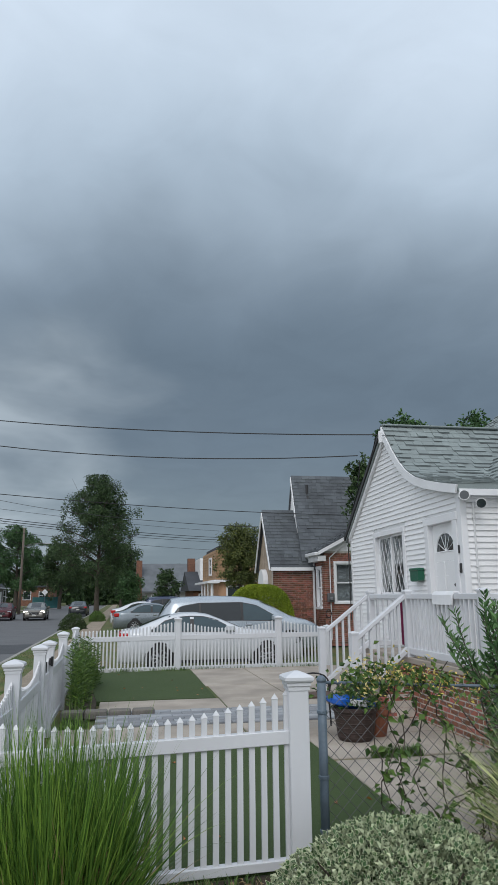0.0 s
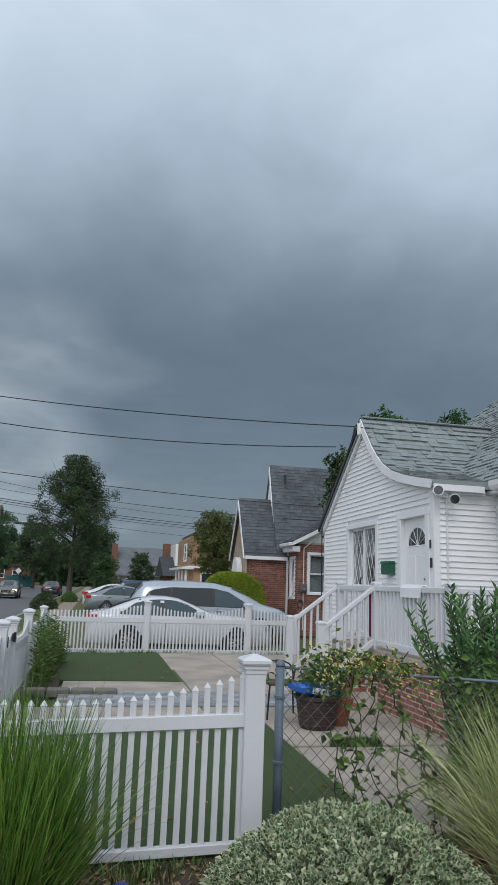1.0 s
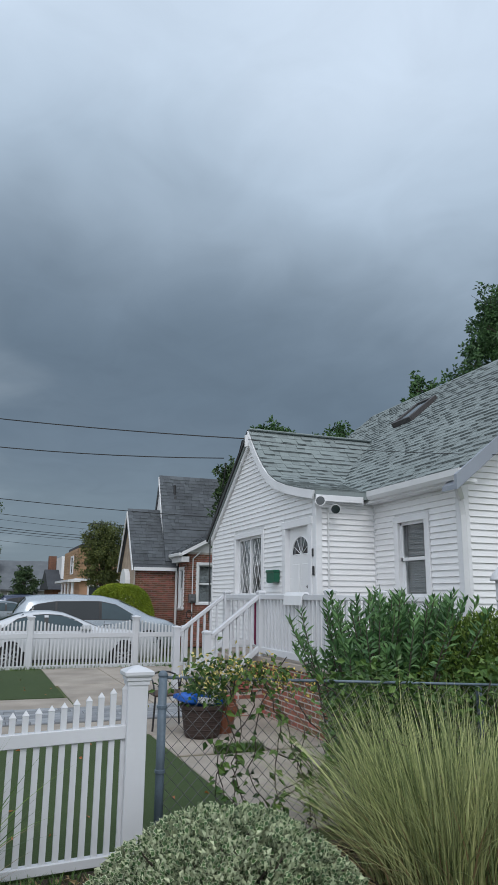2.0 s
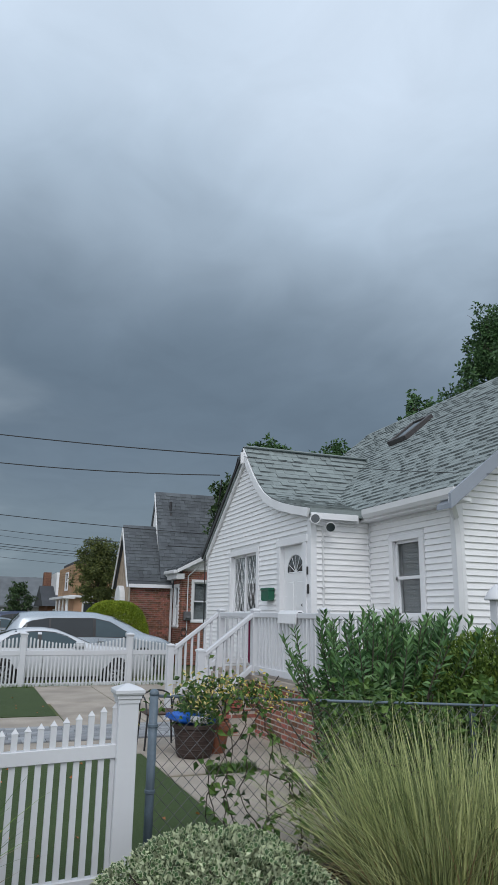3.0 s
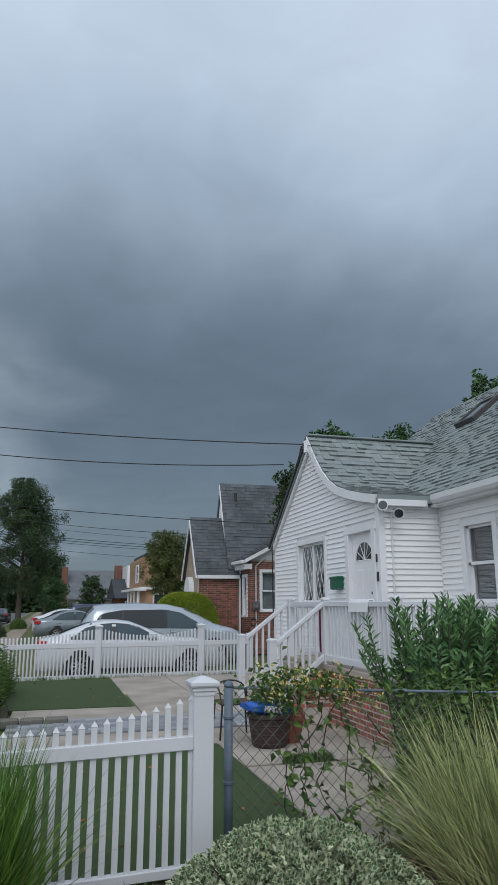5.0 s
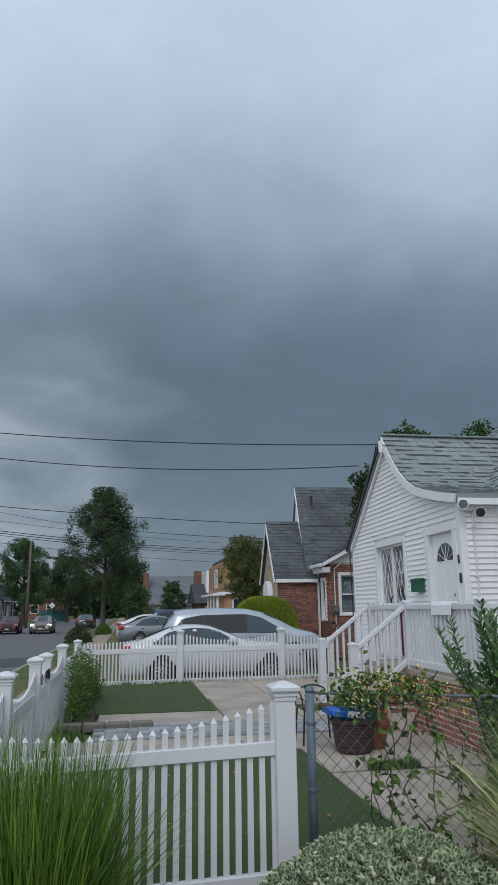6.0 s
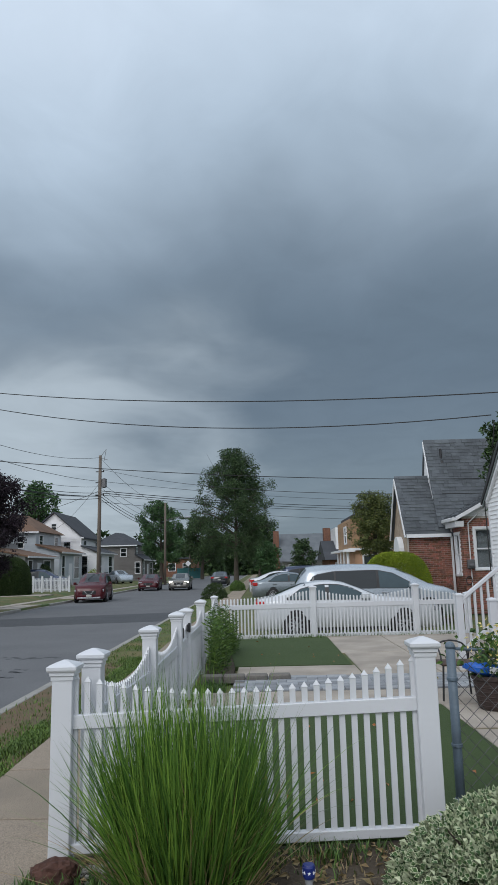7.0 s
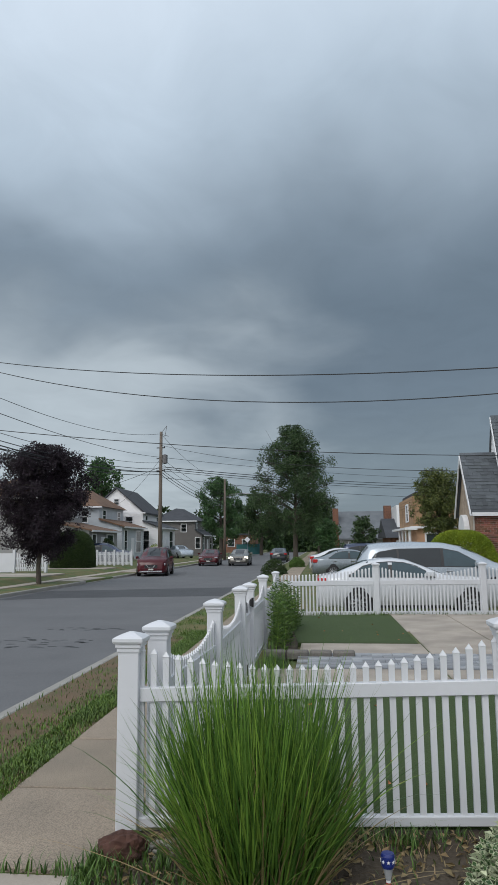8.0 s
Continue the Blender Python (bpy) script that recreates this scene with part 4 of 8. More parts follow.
def build_porch():
    p = thing("porch", "raised brick porch with white vinyl railings and steps", "porch")
    # brick face, courses of separate bricks, street side and stair side
    part("core", bx(B(), 4.957, HX - 0.02, 6.382, 9.6, 0.0, 0.78), M["mortar"], p, "mortar")
    part("core", bx(B(), 4.3, 4.95, 8.172, 8.25, 0.0, 0.2), M["mortar"], p)
    part("deck", bx(B(), 4.9, HX - 0.018, 6.33, 9.68, 0.785, 0.865, 0.01), M["concrete"], p, "grey concrete deck")
    me = mesh_of("brick", bx(B(), -0.0925, 0.0925, -0.045, 0.045, -0.0250, 0.0250, 0.003))
    me.materials.append(M["brick"])
    half = mesh_of("brick", bx(B(), -0.043, 0.043, -0.045, 0.045, -0.0250, 0.0250, 0.003))
    half.materials.append(M["brick"])
    rnd = random.Random(4)
    for k in range(12):
        z = 0.05 + 0.0665 * k
        y = 6.455 + (0.1015 / Y_STRETCH if k % 2 else 0.0)
        if k % 2:
            piece("brick", half, pose(5.0, 6.46, z, 0, 0, 90), p)
        while y < 8.2:
            piece("brick", me, pose(4.998 + rnd.uniform(-0.001, 0.002), y + 0.05, z, 0, 0, 90), p)
            y += 0.204 / Y_STRETCH
        x = 5.08 + (0.1 if k % 2 else 0)
        while x < 5.62:
            piece("brick", me, pose(x, 6.42, z), p)
            x += 0.204
        # side of the steps
        x = 4.9 - (0.1 if k % 2 else 0)
        stop = 4.32 + 0.2 * max(0, (k - 2) // 3)
        while x > stop:
            piece("brick", me, pose(x, 8.21 + rnd.uniform(-0.003, 0.003), z), p)
            x -= 0.204
    for i in range(1, 4):
        part("core", bx(B(), 4.36 + 0.2 * i, 4.95, 8.172, 8.25, 0.2 * i + 0.002, 0.2 * (i + 1) - 0.02), M["mortar"], p)
    # steps
    for i in range(4):
        x1 = 4.99
        x0 = 4.14 + 0.215 * i
        part("step", bx(B(), x0, x1, 8.26, 9.56, 0.0 if i == 0 else 0.2 * i, 0.2 * (i + 1) - 0.005, 0.01), M["concrete"], p)

    # railings
    def rail_post(x, y, z0, z1):
        b = part("newel", bx(B(), x - 0.05, x + 0.05, y - 0.05, y + 0.05, z0, z1 - 0.03, 0.004), M["vinyl"], p)
        bm = B()
        lathe(bm, [(0.058, 0), (0.058, 0.02), (0.05, 0.03), (0.01, 0.045)], square=True)
        bmesh.ops.translate(bm, vec=(x, y, z1 - 0.035), verts=bm.verts)
        part("cap", bm, M["vinyl"], b)

    for x, y, z0, z1 in ((4.955, 6.40, 0.86, 1.79), (4.955, 8.23, 0.86, 1.79), (4.955, 9.5, 0.86, 1.79), (4.13, 8.23, 0.06, 1.22), (4.13, 9.58, 0.06, 1.22), (HX - 0.08, 6.40, 0.86, 1.79)):
        rail_post(x, y, z0, z1)

    def bar(a, b, w=0.032, h=0.035):
        """A rail between two points, level or sloped."""
        a, b = Vector(a), Vector(b)
        d = b - a
        side = Vector((-d.y, d.x, 0)).normalized() * w
        up = Vector((0, 0, h))
        bm = B()
        vs = [bm.verts.new(q + s * side + t * up) for q in (a, b) for s in (-1, 1) for t in (-1, 1)]
        for f in ((0, 1, 3, 2), (4, 6, 7, 5), (0, 4, 5, 1), (2, 3, 7, 6), (1, 5, 7, 3), (0, 2, 6, 4)):
            bm.faces.new([vs[i] for i in f])
        bmesh.ops.bevel(bm, geom=list(bm.edges), offset=0.007, segments=1, affect="EDGES")
        part("rail", bm, M["vinyl"], p)

    def run(a, b, zt, zb, n):
        """A railing from a to b with top and bottom heights (at a, at b) and n balusters."""
        bar((*a, zt[0]), (*b, zt[1]), 0.04, 0.035)
        bar((*a, zb[0]), (*b, zb[1]), 0.032, 0.045)
        for i in range(n):
            s = (i + 1) / (n + 1)
            x, y = a[0] + (b[0] - a[0]) * s, a[1] + (b[1] - a[1]) * s
            z0, z1 = zb[0] + (zb[1] - zb[0]) * s, zt[0] + (zt[1] - zt[0]) * s
            part("baluster", bx(B(), x - 0.017, x + 0.017, y - 0.017, y + 0.017, z0, z1, 0.003), M["vinyl"], p)

    run((4.955, 8.18), (4.955, 6.45), (1.70, 1.70), (0.95, 0.95), 16)
    run((5.0, 6.40), (HX - 0.13, 6.40), (1.70, 1.70), (0.95, 0.95), 6)
    run((4.955, 9.45), (4.955, 8.28), (1.70, 1.70), (1.69, 1.69), 0)
    run((4.91, 8.23), (4.17, 8.23), (1.70, 1.13), (0.96, 0.36), 6)
    run((4.91, 9.54), (4.17, 9.58), (1.70, 1.13), (0.96, 0.36), 6)
    run((5.0, 9.55), (HX - 0.05, 9.55), (1.70, 1.70), (0.95, 0.95), 6)


build_porch()


# ---- plants ----
def foliage(name, centers, axes, length, width, material, parent, rng, second=None, label="", fold=0.25):
    """Folded leaves, each four triangles or two, in one mesh."""
    c = np.asarray(centers, float)
    a = np.asarray(axes, float)
    a /= np.linalg.norm(a, axis=1, keepdims=True) + 1e-9
    n = len(c)
    r = rng.normal(size=(n, 3))
    s = np.cross(a, r)
    s /= np.linalg.norm(s, axis=1, keepdims=True) + 1e-9
    up = np.cross(s, a)
    up *= np.where(up[:, 2:3] < 0, -1, 1)
    L = (length * rng.uniform(0.65, 1.25, n))[:, None]
    W = (width * rng.uniform(0.7, 1.2, n))[:, None]
    v = np.stack([c, c + a * L * 0.45 + s * W / 2 + up * W * fold, c + a * L - up * L * 0.12, c + a * L * 0.45 - s * W / 2 + up * W * fold], 1).reshape(-1, 3)
    k = np.arange(n)[:, None] * 4
    f = np.concatenate([k + np.array([[0, 1, 2]]), k + np.array([[0, 2, 3]])], 0)
    me = bpy.data.meshes.new(name)
    me.from_pydata(v.tolist(), [], f.tolist())
    me.materials.append(material)
    ob = new(name, me)
    ob.parent = parent
    if on_plan(parent):
        set_out(ob)
    ob["kind"] = "stuff"
    if second:
        lift = up * 0.0015
        m = c + a * L * 0.5
        v2 = np.stack([c + a * L * 0.12 + lift, m + s * W * 0.41 + up * W * fold * 0.6 + lift, c + a * L * 0.86 - up * L * 0.09 + lift, m - s * W * 0.41 + up * W * fold * 0.6 + lift], 1).reshape(-1, 3)
        me = bpy.data.meshes.new(name + "_centre")
        me.from_pydata(v2.tolist(), [], f.tolist())
        me.materials.append(second)
        o2 = new("leaf_centre", me)
        o2.parent = parent
        o2["kind"] = "stuff"
    if label:
        ob["label"] = label
    return ob


def grass_clump(name, label, at, count, height, spread, width, material, seed, lean=(0, 0), dead=None, foot=0.3, bend=1.7):
    rng = np.random.default_rng(seed)
    t = thing(name, label, "ornamental grass", at=pose(*at))
    verts, faces = [], []
    dv, df = [], []
    for i in range(count):
        ang = rng.uniform(0, 2 * math.pi)
        r0 = foot * math.sqrt(rng.uniform())
        out = rng.beta(1.4, 2.0)
        h = height * rng.uniform(0.5, 1.05) * (1.08 - 0.35 * out)
        reach = spread * out * rng.uniform(0.6, 1.25)
        d = np.array([math.cos(ang), math.sin(ang)])
        base = d * r0
        w = width * rng.uniform(0.6, 1.2)
        tw = rng.uniform(0, math.pi)
        side = rng.normal(size=2) * 0.07 * height
        use_dead = dead is not None and rng.uniform() < 0.13
        V, F = (dv, df) if use_dead else (verts, faces)
        if use_dead:
            h *= 0.6
            reach *= 1.15
        k = len(V)
        seg = 7
        droop = rng.uniform(0.0, 0.25) * out * 1.4
        for j in range(seg + 1):
            u = j / seg
            x = base + d * reach * (r0 / foot * 0.7 + 0.3) * u ** bend + side * u * u + np.array(lean) * u * u
            z = h * (u - droop * u ** 3.2)
            ww = w * (1 - u ** 2.2) * (0.6 + 0.4 * min(1, u * 4)) / 2
            sx, sy = math.cos(tw) * ww, math.sin(tw) * ww
            V.append((x[0] - sx, x[1] - sy, z))
            V.append((x[0] + sx, x[1] + sy, z))
        for j in range(seg):
            q = k + 2 * j
            F.append((q, q + 1, q + 3, q + 2))
    ob = raw("blades", verts, faces, material, t)
    ob["kind"] = "stuff"
    if dv:
        ob = raw("dry_blades", dv, df, dead, t, "straw-coloured dry blades")
        ob["kind"] = "stuff"
    return t


def mound_points(rng, n, rx, ry, h, skin=0.45, lumps=9, clipped=False):
    """Points filling the outer shell of an uneven mound."""
    cs = rng.normal(size=(lumps, 3))
    cs /= np.linalg.norm(cs, axis=1, keepdims=True)
    cs[:, 2] = np.abs(cs[:, 2])
    amp = rng.uniform(-0.22, 0.2, lumps)
    d = rng.normal(size=(n, 3))
    d /= np.linalg.norm(d, axis=1, keepdims=True)
    d[:, 2] = np.abs(d[:, 2]) - 0.05
    rad = 1 + (amp * np.exp(-((d[:, None] - cs[None]) ** 2).sum(2) / 0.18)).sum(1)
    if clipped:
        rad = 1 / ((np.abs(d) ** 3).sum(1)) ** (1 / 3) * (1 + 0.05 * (rad - 1))
        skin = 0.14
    rad *= 1 - skin * rng.uniform(0, 1, n) ** 1.6
    p = d * rad[:, None] * np.array([rx, ry, h])
    p[:, 2] = np.maximum(p[:, 2], 0.01)
    return p, d


def bush(name, label, at, rx, ry, h, n, leaf, width, material, seed, second=None, core=None, category="bush", upward=0.5, clipped=False):
    rng = np.random.default_rng(seed)
    t = thing(name, label, category, at=pose(*at))
    p, d = mound_points(rng, n, rx, ry, h, clipped=clipped)
    if not clipped:
        q = p / max(leaf * 3.2, 0.1)
        keep = np.array([noise.noise((float(v[0]), float(v[1]), float(v[2]) + seed)) > -0.22 for v in q])
        p, d = p[keep], d[keep]
        n = len(p)
    ax = d + rng.normal(size=(n, 3)) * 0.7
    ax[:, 2] += upward
    foliage("leaves", p, ax, leaf, width, material, t, rng, second)
    bm = B()
    for i in range(14):
        a = rng.uniform(0, 6.28)
        q = (rx * 0.7 * math.cos(a) * rng.uniform(0.2, 1), ry * 0.7 * math.sin(a) * rng.uniform(0.2, 1), h * rng.uniform(0.5, 0.85))
        rod(bm, (q[0] * 0.2, q[1] * 0.2, 0), q, 0.012 * (h + 0.3), 0.005, n=5)
    part("stem", bm, M["bark"], t)["kind"] = "stuff"
    return t


def tree(name, label, at, height, radius, crown_low, n, leaf, material, seed, trunk=0.16, squash=1.0, limbs=26, shape=None, twigs=8, clump=1.0):
    """Tapered trunk, limbs, twigs and leaf clumps along them."""
    rng = np.random.default_rng(seed)
    t = thing(name, label, "tree", at=pose(*at))
    bm = B()
    top = height * 0.93
    bend = [Vector((rng.normal() * 0.006 * height, rng.normal() * 0.006 * height, z)) for z in (crown_low * 0.5, crown_low, (crown_low + top) / 2, top)]
    q = [Vector((0, 0, -0.05))] + bend
    rr = [trunk * 1.25, trunk, trunk * 0.85, trunk * 0.5, trunk * 0.1]
    for i in range(4):
        rod(bm, q[i], q[i + 1], rr[i], rr[i + 1], n=9, caps=False)
    part("trunk", bm, M["bark"], t, smooth=True)
    cl, cr = [], []
    for i in range(limbs):
        bm = B()
        f = (i + 0.5) / limbs
        z = crown_low * 0.9 + (top - crown_low * 0.9) * f ** 0.85
        u = (z - crown_low) / max(height - crown_low, 0.1)
        prof = shape(u) if shape else math.sqrt(max(0.03, 1 - (2 * min(max(u, 0), 1) - 0.75) ** 2 / 1.6))
        a = i * 2.4 + rng.uniform(-0.4, 0.4)
        reach = radius * prof * rng.uniform(0.72, 1.08)
        s = Vector((bend[2].x * u, bend[2].y * u, z - 0.18 * reach))
        e = Vector((reach * math.cos(a), reach * math.sin(a) * squash, z + 0.25 * reach * rng.uniform(0.2, 1.2)))
        m = (s + e) / 2 + Vector((0, 0, 0.08 * reach))
        rod(bm, s, m, trunk * 0.32, trunk * 0.2, n=5, caps=False)
        rod(bm, m, e, trunk * 0.2, trunk * 0.05, n=5, caps=False)
        for k in range(twigs):
            g = rng.uniform(0.3, 1.0)
            c = s.lerp(e, g) + Vector(rng.normal(size=3) * radius * 0.14)
            rod(bm, s.lerp(e, g * 0.9), c, trunk * 0.07, trunk * 0.03, n=4, caps=False)
            cl.append(c)
            cr.append(radius * rng.uniform(0.07, 0.17) * clump)
        part("limb", bm, M["bark"], t)
    for k in range(5):
        cl.append(Vector((bend[3].x + rng.normal() * radius * 0.08, bend[3].y, top + (height - top) * k / 4)))
        cr.append(radius * (0.16 - 0.02 * k))
    cl, cr = np.array([tuple(c) for c in cl]), np.array(cr)
    if shape:
        inside = [math.hypot(c[0], c[1]) < radius * (1.2 * shape((c[2] - crown_low) / (height - crown_low)) + 0.12) for c in cl]
        cl, cr = cl[inside], cr[inside]
    w = cr ** 2 / (cr ** 2).sum()
    pick = rng.choice(len(cl), n, p=w)
    d = rng.normal(size=(n, 3))
    d /= np.linalg.norm(d, axis=1, keepdims=True)
    p = cl[pick] + d * (cr[pick] * rng.uniform(0.1, 1.15, n) ** 0.8)[:, None]
    p[:, 2] = np.minimum(p[:, 2], height)
    ax = d + rng.normal(size=(n, 3)) * 0.6
    ax[:, 2] -= 0.25
    foliage("crown", p, ax, leaf, leaf * 0.62, material, t, rng)
    return t


M["bark"] = mat("grey_bark", (0.085, 0.07, 0.055), 0.9, 0.3, 5, 30, 0.6, stretch=(3, 3, 0.5))
M["grass"] = leaf_mat("green_grass_blade", (0.115, 0.225, 0.034), (0.055, 0.13, 0.02), 0.55)
M["grass_pale"] = leaf_mat("pale_striped_blade", (0.40, 0.44, 0.21), (0.15, 0.22, 0.06), 0.55)
M["dry"] = leaf_mat("dry_blade", (0.30, 0.23, 0.12), (0.20, 0.15, 0.08), 0.3)
M["leaf_cream"] = leaf_mat("cream_leaf_margin", (0.56, 0.61, 0.42), (0.40, 0.48, 0.27), 0.25)
M["leaf_green"] = leaf_mat("green_leaf_centre", (0.06, 0.12, 0.04), (0.035, 0.08, 0.03), 0.35)
M["oleander"] = leaf_mat("long_green_leaf", (0.10, 0.205, 0.07), (0.06, 0.14, 0.05), 0.45, 0.4)
M["hedge"] = leaf_mat("hedge_leaf", (0.12, 0.19, 0.03), (0.07, 0.125, 0.025), 0.45)
M["vine"] = leaf_mat("vine_leaf", (0.085, 0.16, 0.035), (0.045, 0.095, 0.025), 0.45)
M["flower"] = leaf_mat("cream_flower", (0.62, 0.50, 0.13), (0.62, 0.58, 0.34), 0.25)
M["weed"] = leaf_mat("weed_leaf", (0.085, 0.16, 0.03), (0.06, 0.11, 0.025), 0.4)
M["verge_blade"] = leaf_mat("verge_blade", (0.10, 0.175, 0.03), (0.075, 0.125, 0.025), 0.4)
M["tree"] = leaf_mat("dark_tree_leaf", (0.045, 0.085, 0.028), (0.03, 0.062, 0.022), 0.5)
M["tree_mid"] = leaf_mat("tree_leaf", (0.06, 0.13, 0.045), (0.038, 0.09, 0.03), 0.45)
M["tree_warm"] = leaf_mat("olive_tree_leaf", (0.12, 0.145, 0.04), (0.06, 0.085, 0.025), 0.5)
M["tree_red"] = leaf_mat("purple_tree_leaf", (0.022, 0.012, 0.02), (0.014, 0.009, 0.014), 0.5)
M["yellow_bush"] = leaf_mat("yellow_green_leaf", (0.24, 0.31, 0.025), (0.15, 0.22, 0.02), 0.35)
M["topiary"] = leaf_mat("topiary_leaf", (0.05, 0.085, 0.025), (0.03, 0.055, 0.02), 0.4)


def build_near_plants():
    grass_clump("ornamental_grass", "tall fresh green ornamental grass clump before the picket fence", (0.64, 3.44, 0.0), 3000, 1.19, 0.66, 0.0115, M["grass"], 1, dead=M["dry"], foot=0.29, bend=1.25)
    grass_clump("ornamental_grass", "pale striped ornamental grass arching over the bed", (3.85, 3.42, 0.02), 2600, 1.14, 1.12, 0.0105, M["grass_pale"], 2, lean=(-0.1, 0), dead=M["dry"], foot=0.5)
    bush("variegated_bush", "low bush with cream-edged green leaves", (2.38, 3.30, 0.03), 0.76, 0.54, 0.575, 25000, 0.036, 0.027, M["leaf_cream"], 3, second=M["leaf_green"])
    bush("hedge_bush", "dense small-leaved green hedge bush beside the house", (5.72, 4.75, 0.0), 1.15, 0.7, 1.72, 34000, 0.05, 0.03, M["hedge"], 5)
    # oleander-like shrub: upright stems with long leaves
    rng = np.random.default_rng(6)
    t = thing("leafy_shrub", "tall shrub with long dark green leaves on upright stems", "shrub", at=pose(4.85, 5.25, 0.04))
    bm = B()
    P, A = [], []
    for i in range(175):
        bx0, by0 = rng.normal() * 0.3, rng.normal() * 0.22
        e = Vector((np.clip(0.2 + bx0 * 1.75 + rng.normal() * 0.2, -0.7, 1.2), by0 * 1.5 + rng.normal() * 0.12, rng.uniform(1.15, 1.74) - 0.18 * abs(bx0)))
        s = Vector((bx0 * 0.6, by0 * 0.6, 0))
        m = s.lerp(e, 0.55) + Vector((0, 0, 0.1))
        rod(bm, s, m, 0.011, 0.008, n=5, caps=False)
        rod(bm, m, e, 0.008, 0.004, n=5, caps=False)
        for k in range(54):
            u = 0.2 + 0.8 * (k / 53) ** 0.8
            p = s.lerp(m, u / 0.55) if u < 0.55 else m.lerp(e, (u - 0.55) / 0.45)
            a = k * 2.2 + i
            P.append(tuple(p))
            A.append((math.cos(a), math.sin(a), 0.35 + 1.3 * max(0, u - 0.7) / 0.3 + rng.normal() * 0.2))
    p, d = mound_points(rng, 5200, 0.85, 0.5, 1.52, skin=0.7)
    ax = d + rng.normal(size=(5200, 3)) * 0.8
    ax[:, 2] += 0.4
    P += [(q[0] + 0.2, q[1], q[2]) for q in p]
    A += ax.tolist()
    part("stem", bm, M["bark"], t)["kind"] = "stuff"
    foliage("leaves", P, A, 0.11, 0.036, M["oleander"], t, rng, fold=0.12)
    # tangle under the shrub, over the chain link
    t = thing("vine_tangle", "tangle of climbing vines and brambles on the chain link fence", "vine", at=pose(0, 0, 0))
    rng = np.random.default_rng(9)
    n = 5200
    x = rng.uniform(3.75, 6.6, n)
    z = 0.12 + rng.beta(2.2, 1.6, n) * (0.98 + 0.12 * np.sin(x * 5))
    y = 4.42 + rng.normal(size=n) * 0.16
    ax = rng.normal(size=(n, 3))
    ax[:, 1] -= 0.8
    foliage("leaves", np.stack([x, y, z], 1), ax, 0.075, 0.048, M["vine"], t, rng)
    bm = B()
    for i in range(60):
        x0 = rng.uniform(3.6, 6.2)
        p = Vector((x0, 4.35, 0.05))
        d = Vector((rng.normal() * 0.5, rng.normal() * 0.2, 1)).normalized()
        for k in range(7):
            q = p + d * 0.16
            rod(bm, p, q, 0.006, 0.005, n=4, caps=False)
            d = (d + Vector(rng.normal(size=3) * 0.35)).normalized()
            p = q
    part("stem", bm, M["bark"], t)["kind"] = "stuff"
    # sparse vines climbing the wire
    t = thing("climbing_vine", "honeysuckle vine with cream flowers climbing the wire fence", "vine", at=pose(0, 0, 0))
    bm = B()
    P, A = [], []
    for i, x0 in enumerate((2.45, 2.62, 2.75, 2.86, 2.98, 3.1, 3.35, 3.55, 3.68, 2.7, 2.95, 3.45)):
        p = Vector((x0 + (0.3 if i < 6 else 0), 4.2, 0.06))
        d = Vector((-0.25 if i < 6 else rng.normal() * 0.3, 0, 1)).normalized()
        tall = 1.22 if i in (1, 2, 3, 4, 9, 10) else rng.uniform(0.5, 0.9)
        while p.z < tall:
            q = p + d * 0.075
            q.y = 4.2 + rng.normal() * 0.02
            rod(bm, p, q, 0.0042, 0.0035, n=4, caps=False)
            for k in range(3 if rng.uniform() < 0.62 else 0):
                P.append(tuple(p + Vector(rng.normal(size=3) * 0.018)))
                A.append((rng.normal(), rng.normal() - 0.4, rng.normal() * 0.6 - 0.35))
            d = (d + Vector((rng.normal() * 0.35, 0, 0.12))).normalized()
            p = q
    part("stem", bm, M["bark"], t)["kind"] = "stuff"
    foliage("leaves", P, A, 0.075, 0.044, M["vine"], t, rng)
    n = 800
    x = 2.72 + rng.normal(size=n) * 0.17
    x[560:] = 3.12 + rng.normal(size=n - 560) * 0.14
    z = 1.17 + rng.normal(size=n) * 0.065 - 0.25 * (x - 2.72) ** 2
    y = 4.22 + rng.normal(size=n) * 0.07
    ax = rng.normal(size=(n, 3))
    ax[:, 2] += 0.2
    c = np.stack([x, y, z], 1)
    foliage("leaves", c[::2], ax[::2], 0.05, 0.032, M["vine"], t, rng)
    foliage("blossom", c[1::2] + [0, -0.02, 0.01], ax[1::2], 0.034, 0.014, M["flower"], t, rng, label="cream and yellow flowers")
    # tall weeds in the bed by the street fence
    t = thing("weed_stand", "tall leafy weeds standing in the flower bed", "weeds", at=pose(0, 0, 0.04))
    bm = B()
    P, A = [], []
    for i in range(60):
        x0, y0 = rng.uniform(0.08, 0.46), rng.uniform(9.4, 12.4)
        h = rng.uniform(0.45, 1.0) * (1.0 if x0 < 0.36 else 0.75)
        e = Vector((x0 + rng.normal() * 0.06, y0 + rng.normal() * 0.06, h))
        s = Vector((x0, y0, 0))
        rod(bm, s, e, 0.006, 0.003, n=4, caps=False)
        for k in range(34):
            u = 0.1 + 0.9 * k / 33
            a = k * 2.4
            P.append(tuple(s.lerp(e, u)))
            A.append((math.cos(a), math.sin(a), 0.5))
    part("stem", bm, M["weed"], t)["kind"] = "stuff"
    foliage("leaves", P, A, 0.12, 0.026, M["weed"], t, rng, fold=0.1)
